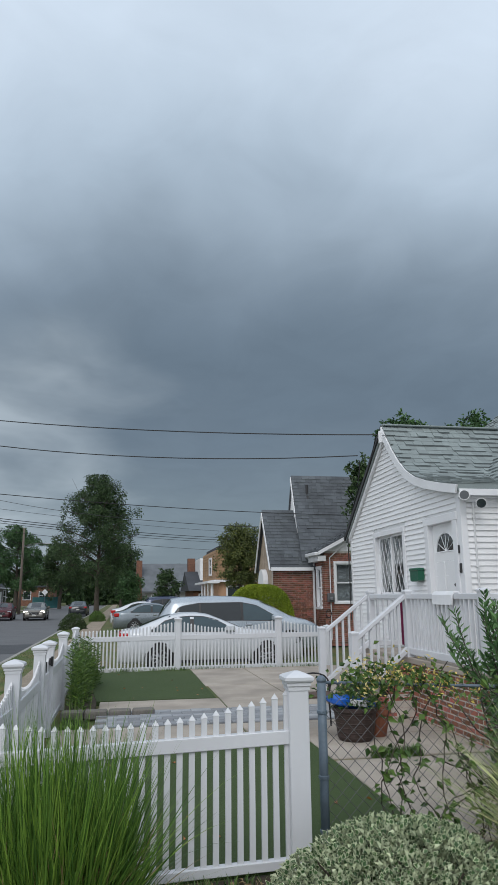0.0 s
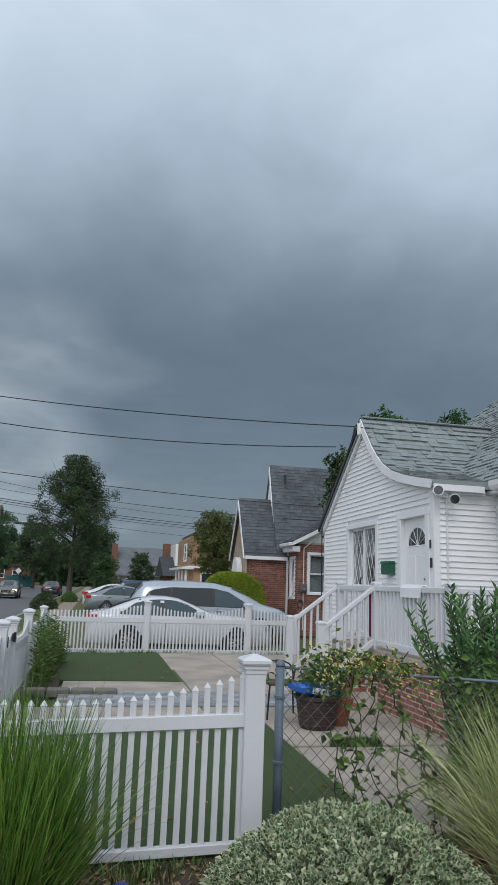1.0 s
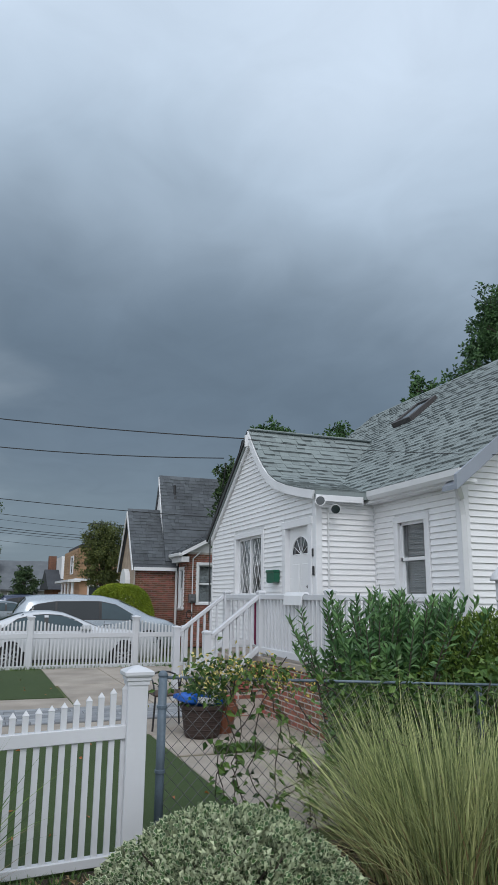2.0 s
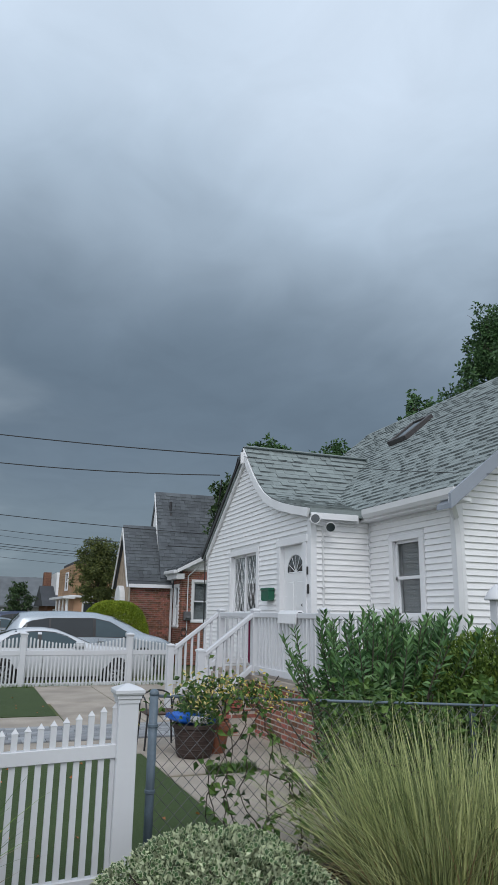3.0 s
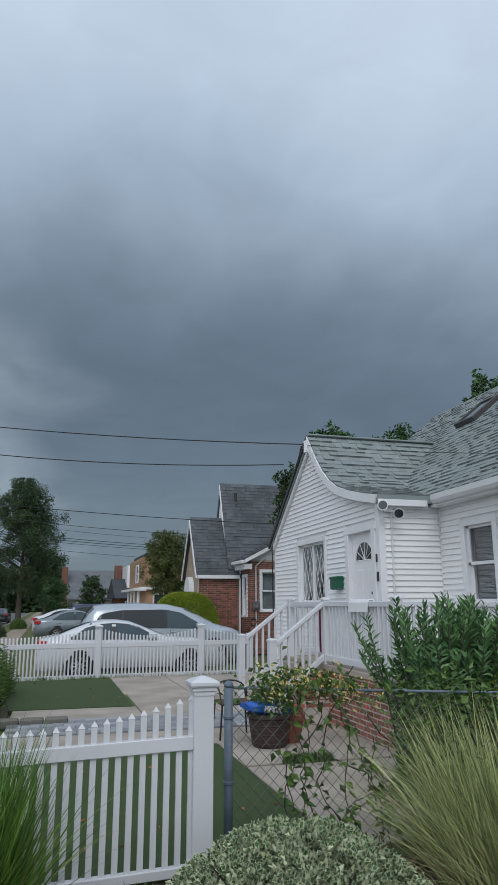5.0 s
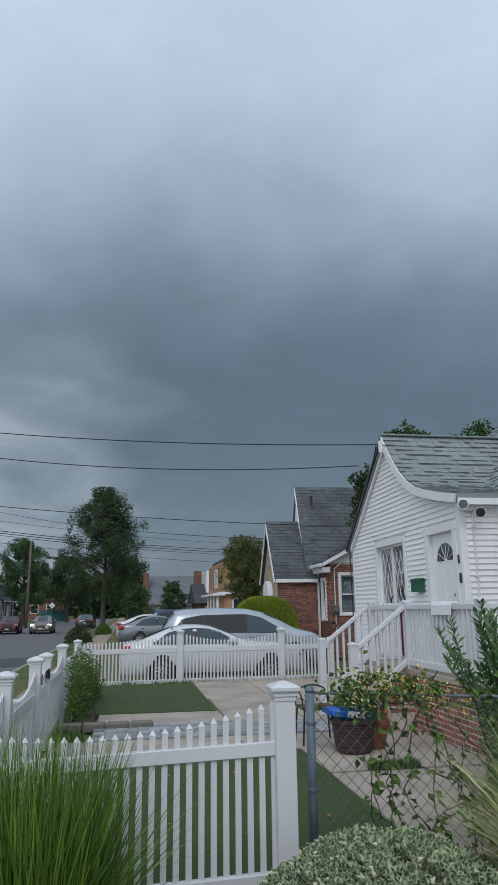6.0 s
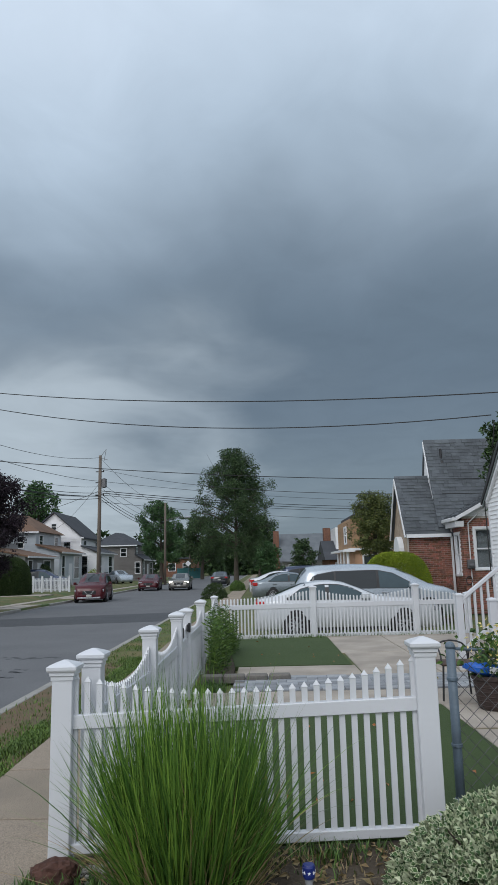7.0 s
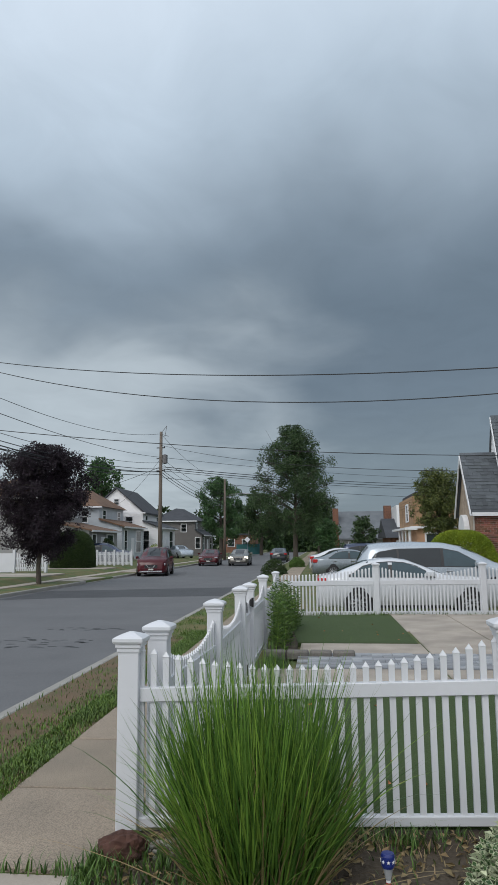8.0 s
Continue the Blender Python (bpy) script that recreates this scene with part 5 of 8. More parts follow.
    # strip of lawn grass and weeds beside the pavement
    def tufts(name, label, boxes, count, h, material, seed):
        r2 = np.random.default_rng(seed)
        V, F = [], []
        for (x0, x1, y0, y1, z, dens) in boxes:
            for i in range(int(count * dens)):
                x, y = r2.uniform(x0, x1), r2.uniform(y0, y1)
                if noise.noise((x * 2.1, y * 1.3, 2.0)) < r2.uniform(-0.6, 0.3):
                    continue
                a = r2.uniform(0, 6.28)
                hh = h * r2.uniform(0.35, 1.2)
                w = r2.uniform(0.003, 0.007)
                dx, dy = hh * 0.5 * math.cos(a), hh * 0.5 * math.sin(a)
                sx, sy = -math.sin(a) * w, math.cos(a) * w
                k = len(V)
                V += [(x - sx, y - sy, z), (x + sx, y + sy, z), (x + dx * 0.4 + sx * 0.7, y + dy * 0.4 + sy * 0.7, z + hh * 0.65), (x + dx * 0.4 - sx * 0.7, y + dy * 0.4 - sy * 0.7, z + hh * 0.65), (x + dx, y + dy, z + hh)]
                F += [(k, k + 1, k + 2, k + 3), (k + 3, k + 2, k + 4)]
        ob = raw(name, V, F, material)
        tagged(ob, label, "grass", kind="stuff")
    tufts("verge_grass", "uneven grass on the verge between pavement and kerb", [(-1.55, -1.2, 3.0, 12, -0.025, 2.6), (-1.78, -1.42, 3.0, 12, -0.025, 0.35), (-2.25, -1.6, 3.0, 14, -0.02, 0.16), (-2.25, -1.24, 11, 40, -0.04, 1.0)], 16000, 0.055, M["verge_blade"], 21)
    tufts("edge_weeds", "weeds and clover along the fence foot", [(-0.3, 0.4, 2.4, 3.7, 0.01, 0.9), (-1.2, -0.3, 3.54, 3.6, -0.01, 0.04), (0.4, 2.2, 3.75, 3.97, 0.03, 0.35), (0.9, 2.2, 2.3, 3.7, 0.03, 0.45), (0.1, 5.6, 14.0, 14.4, 0.03, 0.4), (3.55, 4.1, 6.35, 6.43, 0.06, 0.3), (0.15, 0.5, 8.4, 9.4, 0.02, 0.2)], 4500, 0.10, M["vine"], 22)
    tufts("dry_grass", "straw and thin dry grass lying on the earth bed", [(0.6, 2.2, 2.6, 3.9, 0.03, 1.0)], 3500, 0.09, M["dry"], 23)
    # fallen leaves and mulch on the bed
    n = 2600
    c = np.stack([rng.uniform(-0.2, 4.6, n), rng.uniform(2.0, 3.95, n), np.full(n, 0.05)], 1)
    c[:, 2] = [0.035 + gz(x) * 0.6 + 0.03 * noise.noise((x * 3, y * 3, 0)) for x, y, z in c]
    ax = rng.normal(size=(n, 3))
    ax[:, 2] = rng.uniform(-0.1, 0.35, n)
    t = thing("leaf_litter", "brown dead leaves and bark mulch lying on the earth", "leaf litter", kind="stuff")
    soil = part("verge_earth", bx(B(), -2.24, -1.23, 2.2, 11.5, -0.1, -0.014, 0.01), M["verge"])
    tagged(soil, "bare brown earth on the verge by the kerb", "ground", kind="structure")
    foliage("dead_leaves", c, ax, 0.055, 0.026, M["dry"], t, rng, fold=0.3)


M["verge"] = mat("verge_earth", (0.15, 0.095, 0.058), 0.95, 0.4, 2.2, 60, 0.9, second=(0.095, 0.085, 0.04))
build_near_plants()


def build_trees():
    wide = lambda u: max(0.12, (1.0 - 0.97 * max(0, u - 0.3) / 0.7) * min(1, 0.55 + u * 1.6))
    dome = lambda u: max(0.12, math.sqrt(max(0.0, 1 - max(0.0, u) ** 2.2)) * min(1, 0.7 + 0.6 * u))
    cone = lambda u: max(0.12, math.sqrt(max(0.0, 1 - max(0.0, u) ** 2.4)) * min(1, 0.35 + 1.5 * u))
    tree("street_tree", "tall dark green street tree on the verge", (-1.25, 50, 0), 11.9, 4.4, 3.4, 38000, 0.15, M["tree"], 31, 0.2, shape=wide, limbs=44, clump=0.8)
    tree("street_tree", "dark green tree over the far pavement", (0.6, 74, 0), 8.0, 2.7, 2.6, 5000, 0.34, M["tree"], 32, 0.2)
    tree("street_tree", "broad green tree beside the grey house", (-11.9, 74, 0), 10.2, 3.3, 3.0, 18000, 0.22, M["tree_mid"], 33, 0.26)
    tree("street_tree", "dark tree behind the street lamp", (-8.6, 92, 0), 9.6, 4.0, 2.8, 10000, 0.32, M["tree"], 34, 0.25)
    tree("garden_tree", "tall narrow green tree behind the houses", (-32.6, 86, 0), 15.2, 3.2, 7.0, 6000, 0.45, M["tree_mid"], 35, 0.25)
    tree("purple_leaf_tree", "dark purple-leaved plum tree on the far verge", (-11.85, 26.0, -0.02), 6.35, 2.5, 1.6, 52000, 0.11, M["tree_red"], 36, 0.10, limbs=46, clump=1.0, shape=cone)
    tree("garden_tree", "small olive-green tree before the brick house", (6.6, 28.6, 0), 5.25, 1.3, 2.3, 16000, 0.10, M["tree_warm"], 37, 0.09, limbs=34, clump=1.15, shape=dome)
    tree("garden_tree", "green tree top behind the white house", (12.5, 22.5, 0), 9.3, 1.25, 6.0, 4500, 0.2, M["tree_mid"], 38, 0.15)
    tree("garden_tree", "green tree top behind the roof", (15.9, 22.5, 0), 9.5, 1.5, 6.0, 4500, 0.2, M["tree_mid"], 39, 0.15)
    tree("garden_tree", "big green tree standing behind the house", (26.6, 24.0, 0), 18.9, 3.9, 6.0, 30000, 0.22, M["tree_mid"], 40, 0.34, shape=wide, limbs=40)
    tree("garden_tree", "slender young tree top rising over the roof ridge", (17.9, 20.0, 0), 11.3, 0.95, 8.0, 2600, 0.2, M["tree_mid"], 51, 0.12, limbs=14)
    tree("garden_tree", "small dark tree between the houses", (8.85, 18.6, 0), 6.4, 0.6, 3.0, 2500, 0.16, M["tree"], 41, 0.08)
    tree("garden_tree", "low green tree beside the far driveway", (1.5, 60, 0), 4.2, 1.4, 1.0, 3000, 0.24, M["tree_mid"], 42, 0.12)
    tree("garden_tree", "round green shrub tree before the tan house", (3.9, 41, 0), 3.5, 0.95, 0.8, 2500, 0.18, M["tree"], 43, 0.1)
    bush("round_bush", "clipped yellow-green dome bush beside the brick house", (5.55, 20.1, -0.05), 1.22, 0.75, 2.12, 60000, 0.055, 0.034, M["yellow_bush"], 44, clipped=True)
    bush("round_bush", "clipped dark globe topiary on the far lawn", (-16.0, 39, 0.2), 1.4, 1.3, 2.48, 60000, 0.1, 0.06, M["topiary"], 45, clipped=True)
    bush("round_bush", "smaller clipped green bush beside the drive", (-18.1, 50, 0.2), 1.0, 1.0, 2.1, 7000, 0.09, 0.055, M["topiary"], 46, clipped=True)
    bush("verge_bush", "low dark bush on the verge", (-1.75, 33.5, -0.05), 0.75, 0.7, 0.85, 4000, 0.08, 0.05, M["topiary"], 47)
    bush("verge_bush", "yellow-flowering shrubs before the white house", (-15.4, 57, 0.2), 1.4, 1.2, 1.5, 3000, 0.12, 0.07, M["yellow_bush"], 48)
    bush("verge_bush", "leafy green shrubs by the kerb", (-0.9, 44, 0), 0.6, 2.2, 0.7, 3000, 0.1, 0.06, M["weed"], 49)
    # far woods closing the street
    rng = np.random.default_rng(50)
    t = thing("far_woods", "distant dark green trees along the horizon", "woods", kind="stuff")
    P, D = [], []
    for i in range(170):
        x, y = rng.uniform(-120, 70), rng.uniform(125, 185)
        h = rng.uniform(5, 9.5) + (2.5 if x < -25 else 0)
        m = 200
        d = rng.normal(size=(m, 3))
        d /= np.linalg.norm(d, axis=1, keepdims=True)
        P.append(np.array([x, y, h * 0.5]) + d * np.array([3.6, 3.6, h * 0.5]) * rng.uniform(0.75, 1.05, (m, 1)))
        D.append(d + rng.normal(size=(m, 3)) * 0.5)
    foliage("crowns", np.concatenate(P), np.concatenate(D), 1.5, 1.1, M["tree"], t, rng)


build_trees()


# ---- cars ----
def paint(name, c, metal=0.35, coat=0.8):
    return mat(name, c, 0.28, 0.05, 1.5, 200, 0.0, metal=metal, coat=coat, spec=0.5 if coat > 0.5 else 0.25)


M["tyre"] = mat("tyre_rubber", (0.018, 0.018, 0.019), 0.8, 0.2, 8, 60, 0.2)
M["alloy"] = mat("alloy_rim", (0.42, 0.43, 0.45), 0.35, 0.1, 8, 60, 0.02, metal=0.7)
M["tint"] = mat("tinted_glass", (0.02, 0.026, 0.03), 0.05, 0.1, 1, 10, 0.0, spec=0.45)
M["cabin_glass"] = mat("car_glass", (0.045, 0.075, 0.09), 0.05, 0.15, 1, 10, 0.0, spec=0.4)
M["red_lens"] = mat("red_lens", (0.45, 0.02, 0.02), 0.2, 0.1)
M["clear_lens"] = mat("clear_lens", (0.45, 0.47, 0.5), 0.15, 0.2, 9, 30, 0.0, metal=0.3)
M["chrome"] = mat("chrome", (0.6, 0.61, 0.62), 0.15, 0.05, metal=0.9)
M["plate"] = mat("number_plate", (0.55, 0.55, 0.5), 0.5, 0.1)


def lamp_mat():
    m = mat("lit_headlamp", (0.9, 0.88, 0.8), 0.2, 0.0)
    b = m.node_tree.nodes["Principled BSDF"]
    b.inputs["Emission Color"].default_value = (1.0, 0.93, 0.8, 1)
    b.inputs["Emission Strength"].default_value = 6.0
    return m


M["lit_lamp"] = lamp_mat()

SEDAN = [(-2.42, 0.52), (-2.40, 0.92), (-2.30, 1.01), (-1.95, 1.07), (-1.6, 1.21), (-1.2, 1.36), (-0.8, 1.43), (-0.45, 1.435), (-0.1, 1.39), (0.3, 1.24), (0.8, 1.03), (1.4, 0.97), (2.05, 0.87), (2.34, 0.70), (2.42, 0.45)]
VAN = [(-2.55, 0.5), (-2.53, 1.0), (-2.47, 1.18), (-2.3, 1.50), (-2.12, 1.70), (-1.8, 1.75), (-0.8, 1.78), (0.1, 1.745), (0.65, 1.63), (1.1, 1.42), (1.55, 1.18), (2.0, 1.05), (2.35, 0.90), (2.52, 0.66), (2.55, 0.4)]
SUV = [(-2.32, 0.5), (-2.30, 1.02), (-2.22, 1.15), (-2.0, 1.52), (-1.85, 1.64), (-1.2, 1.70), (-0.3, 1.71), (0.3, 1.65), (0.75, 1.45), (1.2, 1.16), (1.6, 1.08), (2.05, 0.98), (2.26, 0.80), (2.32, 0.45)]
LEVELS = [(0.20, 0.86), (0.27, 0.95), (0.50, 1.0), (0.72, 0.99), (0.88, 0.965)]


def car(name, label, at, prof, half, belt, body, glass, side_windows, front_glass, rear_glass, wheels, lamps="clear_lens", roof_rails=False, radius=0.33, detail=True):
    """A car built from its side outline, with glass panels laid on the body. Front along +x."""
    t = thing(name, label, "car", at=at)
    px, pz = [p[0] for p in prof], [p[1] for p in prof]
    ends = (px[0], px[-1])

    def top(x):
        return float(np.interp(x, px, pz))

    def plan(x):
        d = min(x - ends[0], ends[1] - x)
        return 1 - 0.22 * max(0, 1 - d / 0.55) ** 2

    def width(x, z):
        h = top(x)
        if z <= belt:
            k = float(np.interp(z, [q[0] for q in LEVELS] + [belt], [q[1] for q in LEVELS] + [0.945]))
        else:
            u = (z - belt) / max(h - belt, 0.05)
            k = float(np.interp(u, (0, 0.45, 0.8, 0.93, 1.0), (0.945, 0.86, 0.765, 0.68, 0.5)))
        return half * k * plan(x)

    xs = []
    for a, b in zip(px, px[1:]):
        m = max(1, int((b - a) / 0.16))
        xs += [a + (b - a) * i / m for i in range(m)]
    xs.append(px[-1])
    bm = B()
    rows = []
    for x in xs:
        h = top(x)
        zs = [q[0] for q in LEVELS] + [belt] + [belt + u * (max(h, belt) - belt) for u in (0.25, 0.5, 0.75, 0.9, 1.0)]
        pts = []
        for z in zs:
            zz = min(z, h)
            w = width(x, zz) if z <= h else width(x, h) * (1 - 0.18 * (z - h) / 0.4)
            pts.append((x, w, zz))
        pts.append((x, 0, h + 0.012))
        pts = [(x, w, z) for x, w, z in pts]
        full = [bm.verts.new(p) for p in pts] + [bm.verts.new((p[0], -p[1], p[2])) for p in reversed(pts[:-1])]
        rows.append(full)
    for a, b in zip(rows, rows[1:]):
        for i in range(len(a) - 1):
            bm.faces.new([a[i], a[i + 1], b[i + 1], b[i]])
        bm.faces.new([a[-1], a[0], b[0], b[-1]])
    bm.faces.new(rows[0])
    bm.faces.new(list(reversed(rows[-1])))
    bmesh.ops.remove_doubles(bm, verts=bm.verts, dist=0.0015)
    part("body", bm, body, t, smooth=True)
    for poly in side_windows:
        for sg in (1, -1):
            bm = B()
            n = 10
            x0, x1 = poly[0][0], poly[-1][0]
            lo, hi = [], []
            for i in range(n + 1):
                x = x0 + (x1 - x0) * i / n
                za = float(np.interp(x, [p[0] for p in poly], [p[1] for p in poly]))
                zb = float(np.interp(x, [p[0] for p in poly], [p[2] for p in poly]))
                col = []
                for k in range(5):
                    z = za + (zb - za) * k / 4
                    col.append(bm.verts.new((x, sg * (width(x, z) + 0.006), z)))
                lo.append(col)
            for a, b in zip(lo, lo[1:]):
                for k in range(4):
                    bm.faces.new([a[k], a[k + 1], b[k + 1], b[k]])
            part("side_window", bm, M["cabin_glass"] if poly is side_windows[-1] else glass, t)
    for sg in (1, -1):
        bm = B()
        pts = [q for poly in side_windows for q in poly]
        cols = []
        for i in range(25):
            x = pts[0][0] - 0.05 + (pts[-1][0] - pts[0][0] + 0.1) * i / 24
            za = float(np.interp(x, [q[0] for q in pts], [q[1] for q in pts])) - 0.022
            zb = float(np.interp(x, [q[0] for q in pts], [q[2] for q in pts])) + 0.022
            cols.append([bm.verts.new((x, sg * (width(x, za + (zb - za) * k / 4) + 0.003), za + (zb - za) * k / 4)) for k in range(5)])
        for a, b in zip(cols, cols[1:]):
            for k in range(4):
                bm.faces.new([a[k], a[k + 1], b[k + 1], b[k]])
        part("window_surround", bm, M["black"], t)
    for nm, (xa, xb) in (("windscreen", front_glass), ("rear_window", rear_glass)):
        bm = B()
        cols = []
        for i in range(9):
            x = xa + (xb - xa) * i / 8
            h = top(x)
            w = width(x, belt + 0.86 * (h - belt)) * 0.97 if h > belt + 0.03 else half * 0.8
            row = []
            for s in np.linspace(-1, 1, 9):
                y = s * w
                z = h + 0.018 - 0.06 * abs(s) ** 3
                row.append(bm.verts.new((x, y, z)))
            cols.append(row)
        for a, b in zip(cols, cols[1:]):
            for k in range(8):
                bm.faces.new([a[k], a[k + 1], b[k + 1], b[k]])
        part(nm, bm, M["tint"], t, smooth=True)
    # wheels
    wm = B()
    lathe(wm, [(radius * 0.62, -0.1), (radius * 0.97, -0.1), (radius, -0.07), (radius, 0.07), (radius * 0.97, 0.1), (radius * 0.62, 0.1)], 24)
    tyre = mesh_of("tyre", wm, True)
    tyre.materials.append(M["tyre"])
    rm = B()
    lathe(rm, [(radius * 0.62, -0.08), (radius * 0.66, 0.085), (radius * 0.60, 0.09), (radius * 0.57, 0.06), (0.03, 0.055)], 24)
    for k in range(10):
        a = k * math.pi / 5
        rod(rm, (0.04 * math.cos(a), 0.04 * math.sin(a), 0.085), (radius * 0.61 * math.cos(a + 0.1), radius * 0.61 * math.sin(a + 0.1), 0.08), 0.022, 0.016, n=5)
    rim = mesh_of("rim", rm)
    rim.materials.append(M["alloy"])
    hub = B()
    lathe(hub, [(radius * 0.57, 0.05), (radius * 0.57, 0.061), (0.01, 0.0612)], 20)
    hub = mesh_of("rim_recess", hub)
    hub.materials.append(M["black"])
    am = B()
    lathe(am, [(radius * 1.14, 0), (radius * 1.14, 0.06), (radius * 1.05, 0.062), (0.01, 0.062)], 28)
    arch = mesh_of("wheel_arch", am)
    arch.materials.append(M["tyre"])
    for x in wheels:
        for sg in (1, -1):
            w = new("wheel")
            w.parent = t
            w.matrix_basis = pose(x, sg * (half - 0.085), radius, -90 * sg, 0, 0)
            piece("tyre", tyre, pose(0, 0, 0), w)
            piece("rim", rim, pose(0, 0, 0.012), w)
            piece("rim_recess", hub, pose(0, 0, 0.0), w)
            piece("wheel_arch", arch, pose(x, sg * (half * 0.985 - 0.054), radius + 0.005, -90 * sg, 0, 0), t)
    if not detail:
        return t
    f, r = ends[1], ends[0]
    mx = side_windows[-1][-1][0] - 0.02
    for sg in (1, -1):
        part("headlamp", bx(B(), f - 0.42, f - 0.10, sg * half * 0.74 - 0.16, sg * half * 0.74 + 0.16, 0.62, 0.77, 0.03), M[lamps], t, "headlamp")
        part("tail_lamp", bx(B(), r + 0.0, r + 0.26, sg * half * 0.76 - 0.15, sg * half * 0.76 + 0.15, 0.78, 0.95, 0.03), M["red_lens"], t, "red tail lamp")
        bm = B()
        bx(bm, mx - 0.22, mx, sg * (half + 0.12) - 0.09, sg * (half + 0.12) + 0.09, belt + 0.02, belt + 0.17, 0.03)
        bx(bm, mx - 0.1, mx - 0.04, min(sg * half * 0.85, sg * half * 1.1), max(sg * half * 0.85, sg * half * 1.1), belt + 0.02, belt + 0.06)
        part("mirror", bm, body, t, "wing mirror")
        for x in (mx - 0.75, mx - 1.65):
            part("door_handle", bx(B(), x - 0.26, x - 0.06, sg * (half * 0.97) - 0.015, sg * (half * 0.97) + 0.022, belt - 0.14, belt - 0.09, 0.008), M["chrome"] if not roof_rails else body, t)
        part("sill", bx(B(), wheels[1] + radius + 0.12, wheels[0] - radius - 0.12, sg * half * 0.93 - 0.03, sg * half * 0.93 + 0.03, 0.19, 0.27, 0.01), M["black"], t)
        for x in (mx + 0.12, mx - 0.98, mx - 1.9):
            bm = B()
            zs = np.linspace(0.3, belt - 0.02, 7)
            for za, zb in zip(zs, zs[1:]):
                rod(bm, (x, sg * (width(x, za) + 0.001), za), (x, sg * (width(x, zb) + 0.001), zb), 0.004, n=4, caps=False)
            part("door_seam", bm, M["black"], t)
        if roof_rails:
            bm = B()
            rod(bm, (-1.7, sg * half * 0.66, top(-1.7) + 0.0), (-1.55, sg * half * 0.66, top(-1.5) + 0.05), 0.015)
            rod(bm, (-1.55, sg * half * 0.66, top(-1.5) + 0.05), (0.1, sg * half * 0.66, top(0.1) + 0.05), 0.017)
            part("roof_rail", bm, M["black"], t)
    part("grille", bx(B(), f - 0.06, f + 0.015, -0.38, 0.38, 0.48, 0.68, 0.02), M["black"], t)
    bm = B()
    for a, b in (((f + 0.02, -0.26, 0.69), (f + 0.02, -0.13, 0.5)), ((f + 0.02, -0.13, 0.5), (f + 0.02, 0.13, 0.5)), ((f + 0.02, 0.13, 0.5), (f + 0.02, 0.26, 0.69))):
        rod(bm, a, b, 0.022, n=5)
    part("grille_bar", bm, M["chrome"], t)
    part("bumper", bx(B(), f - 0.1, f + 0.03, -half * 0.72, half * 0.72, 0.24, 0.33, 0.02), M["chrome"] if roof_rails else M["black"], t)
    part("number_plate", bx(B(), f + 0.0, f + 0.03, -0.15, 0.15, 0.36, 0.45, 0.005), M["plate"], t)
    part("number_plate", bx(B(), r - 0.02, r + 0.03, -0.15, 0.15, 0.62, 0.72, 0.005), M["plate"], t)
    return t


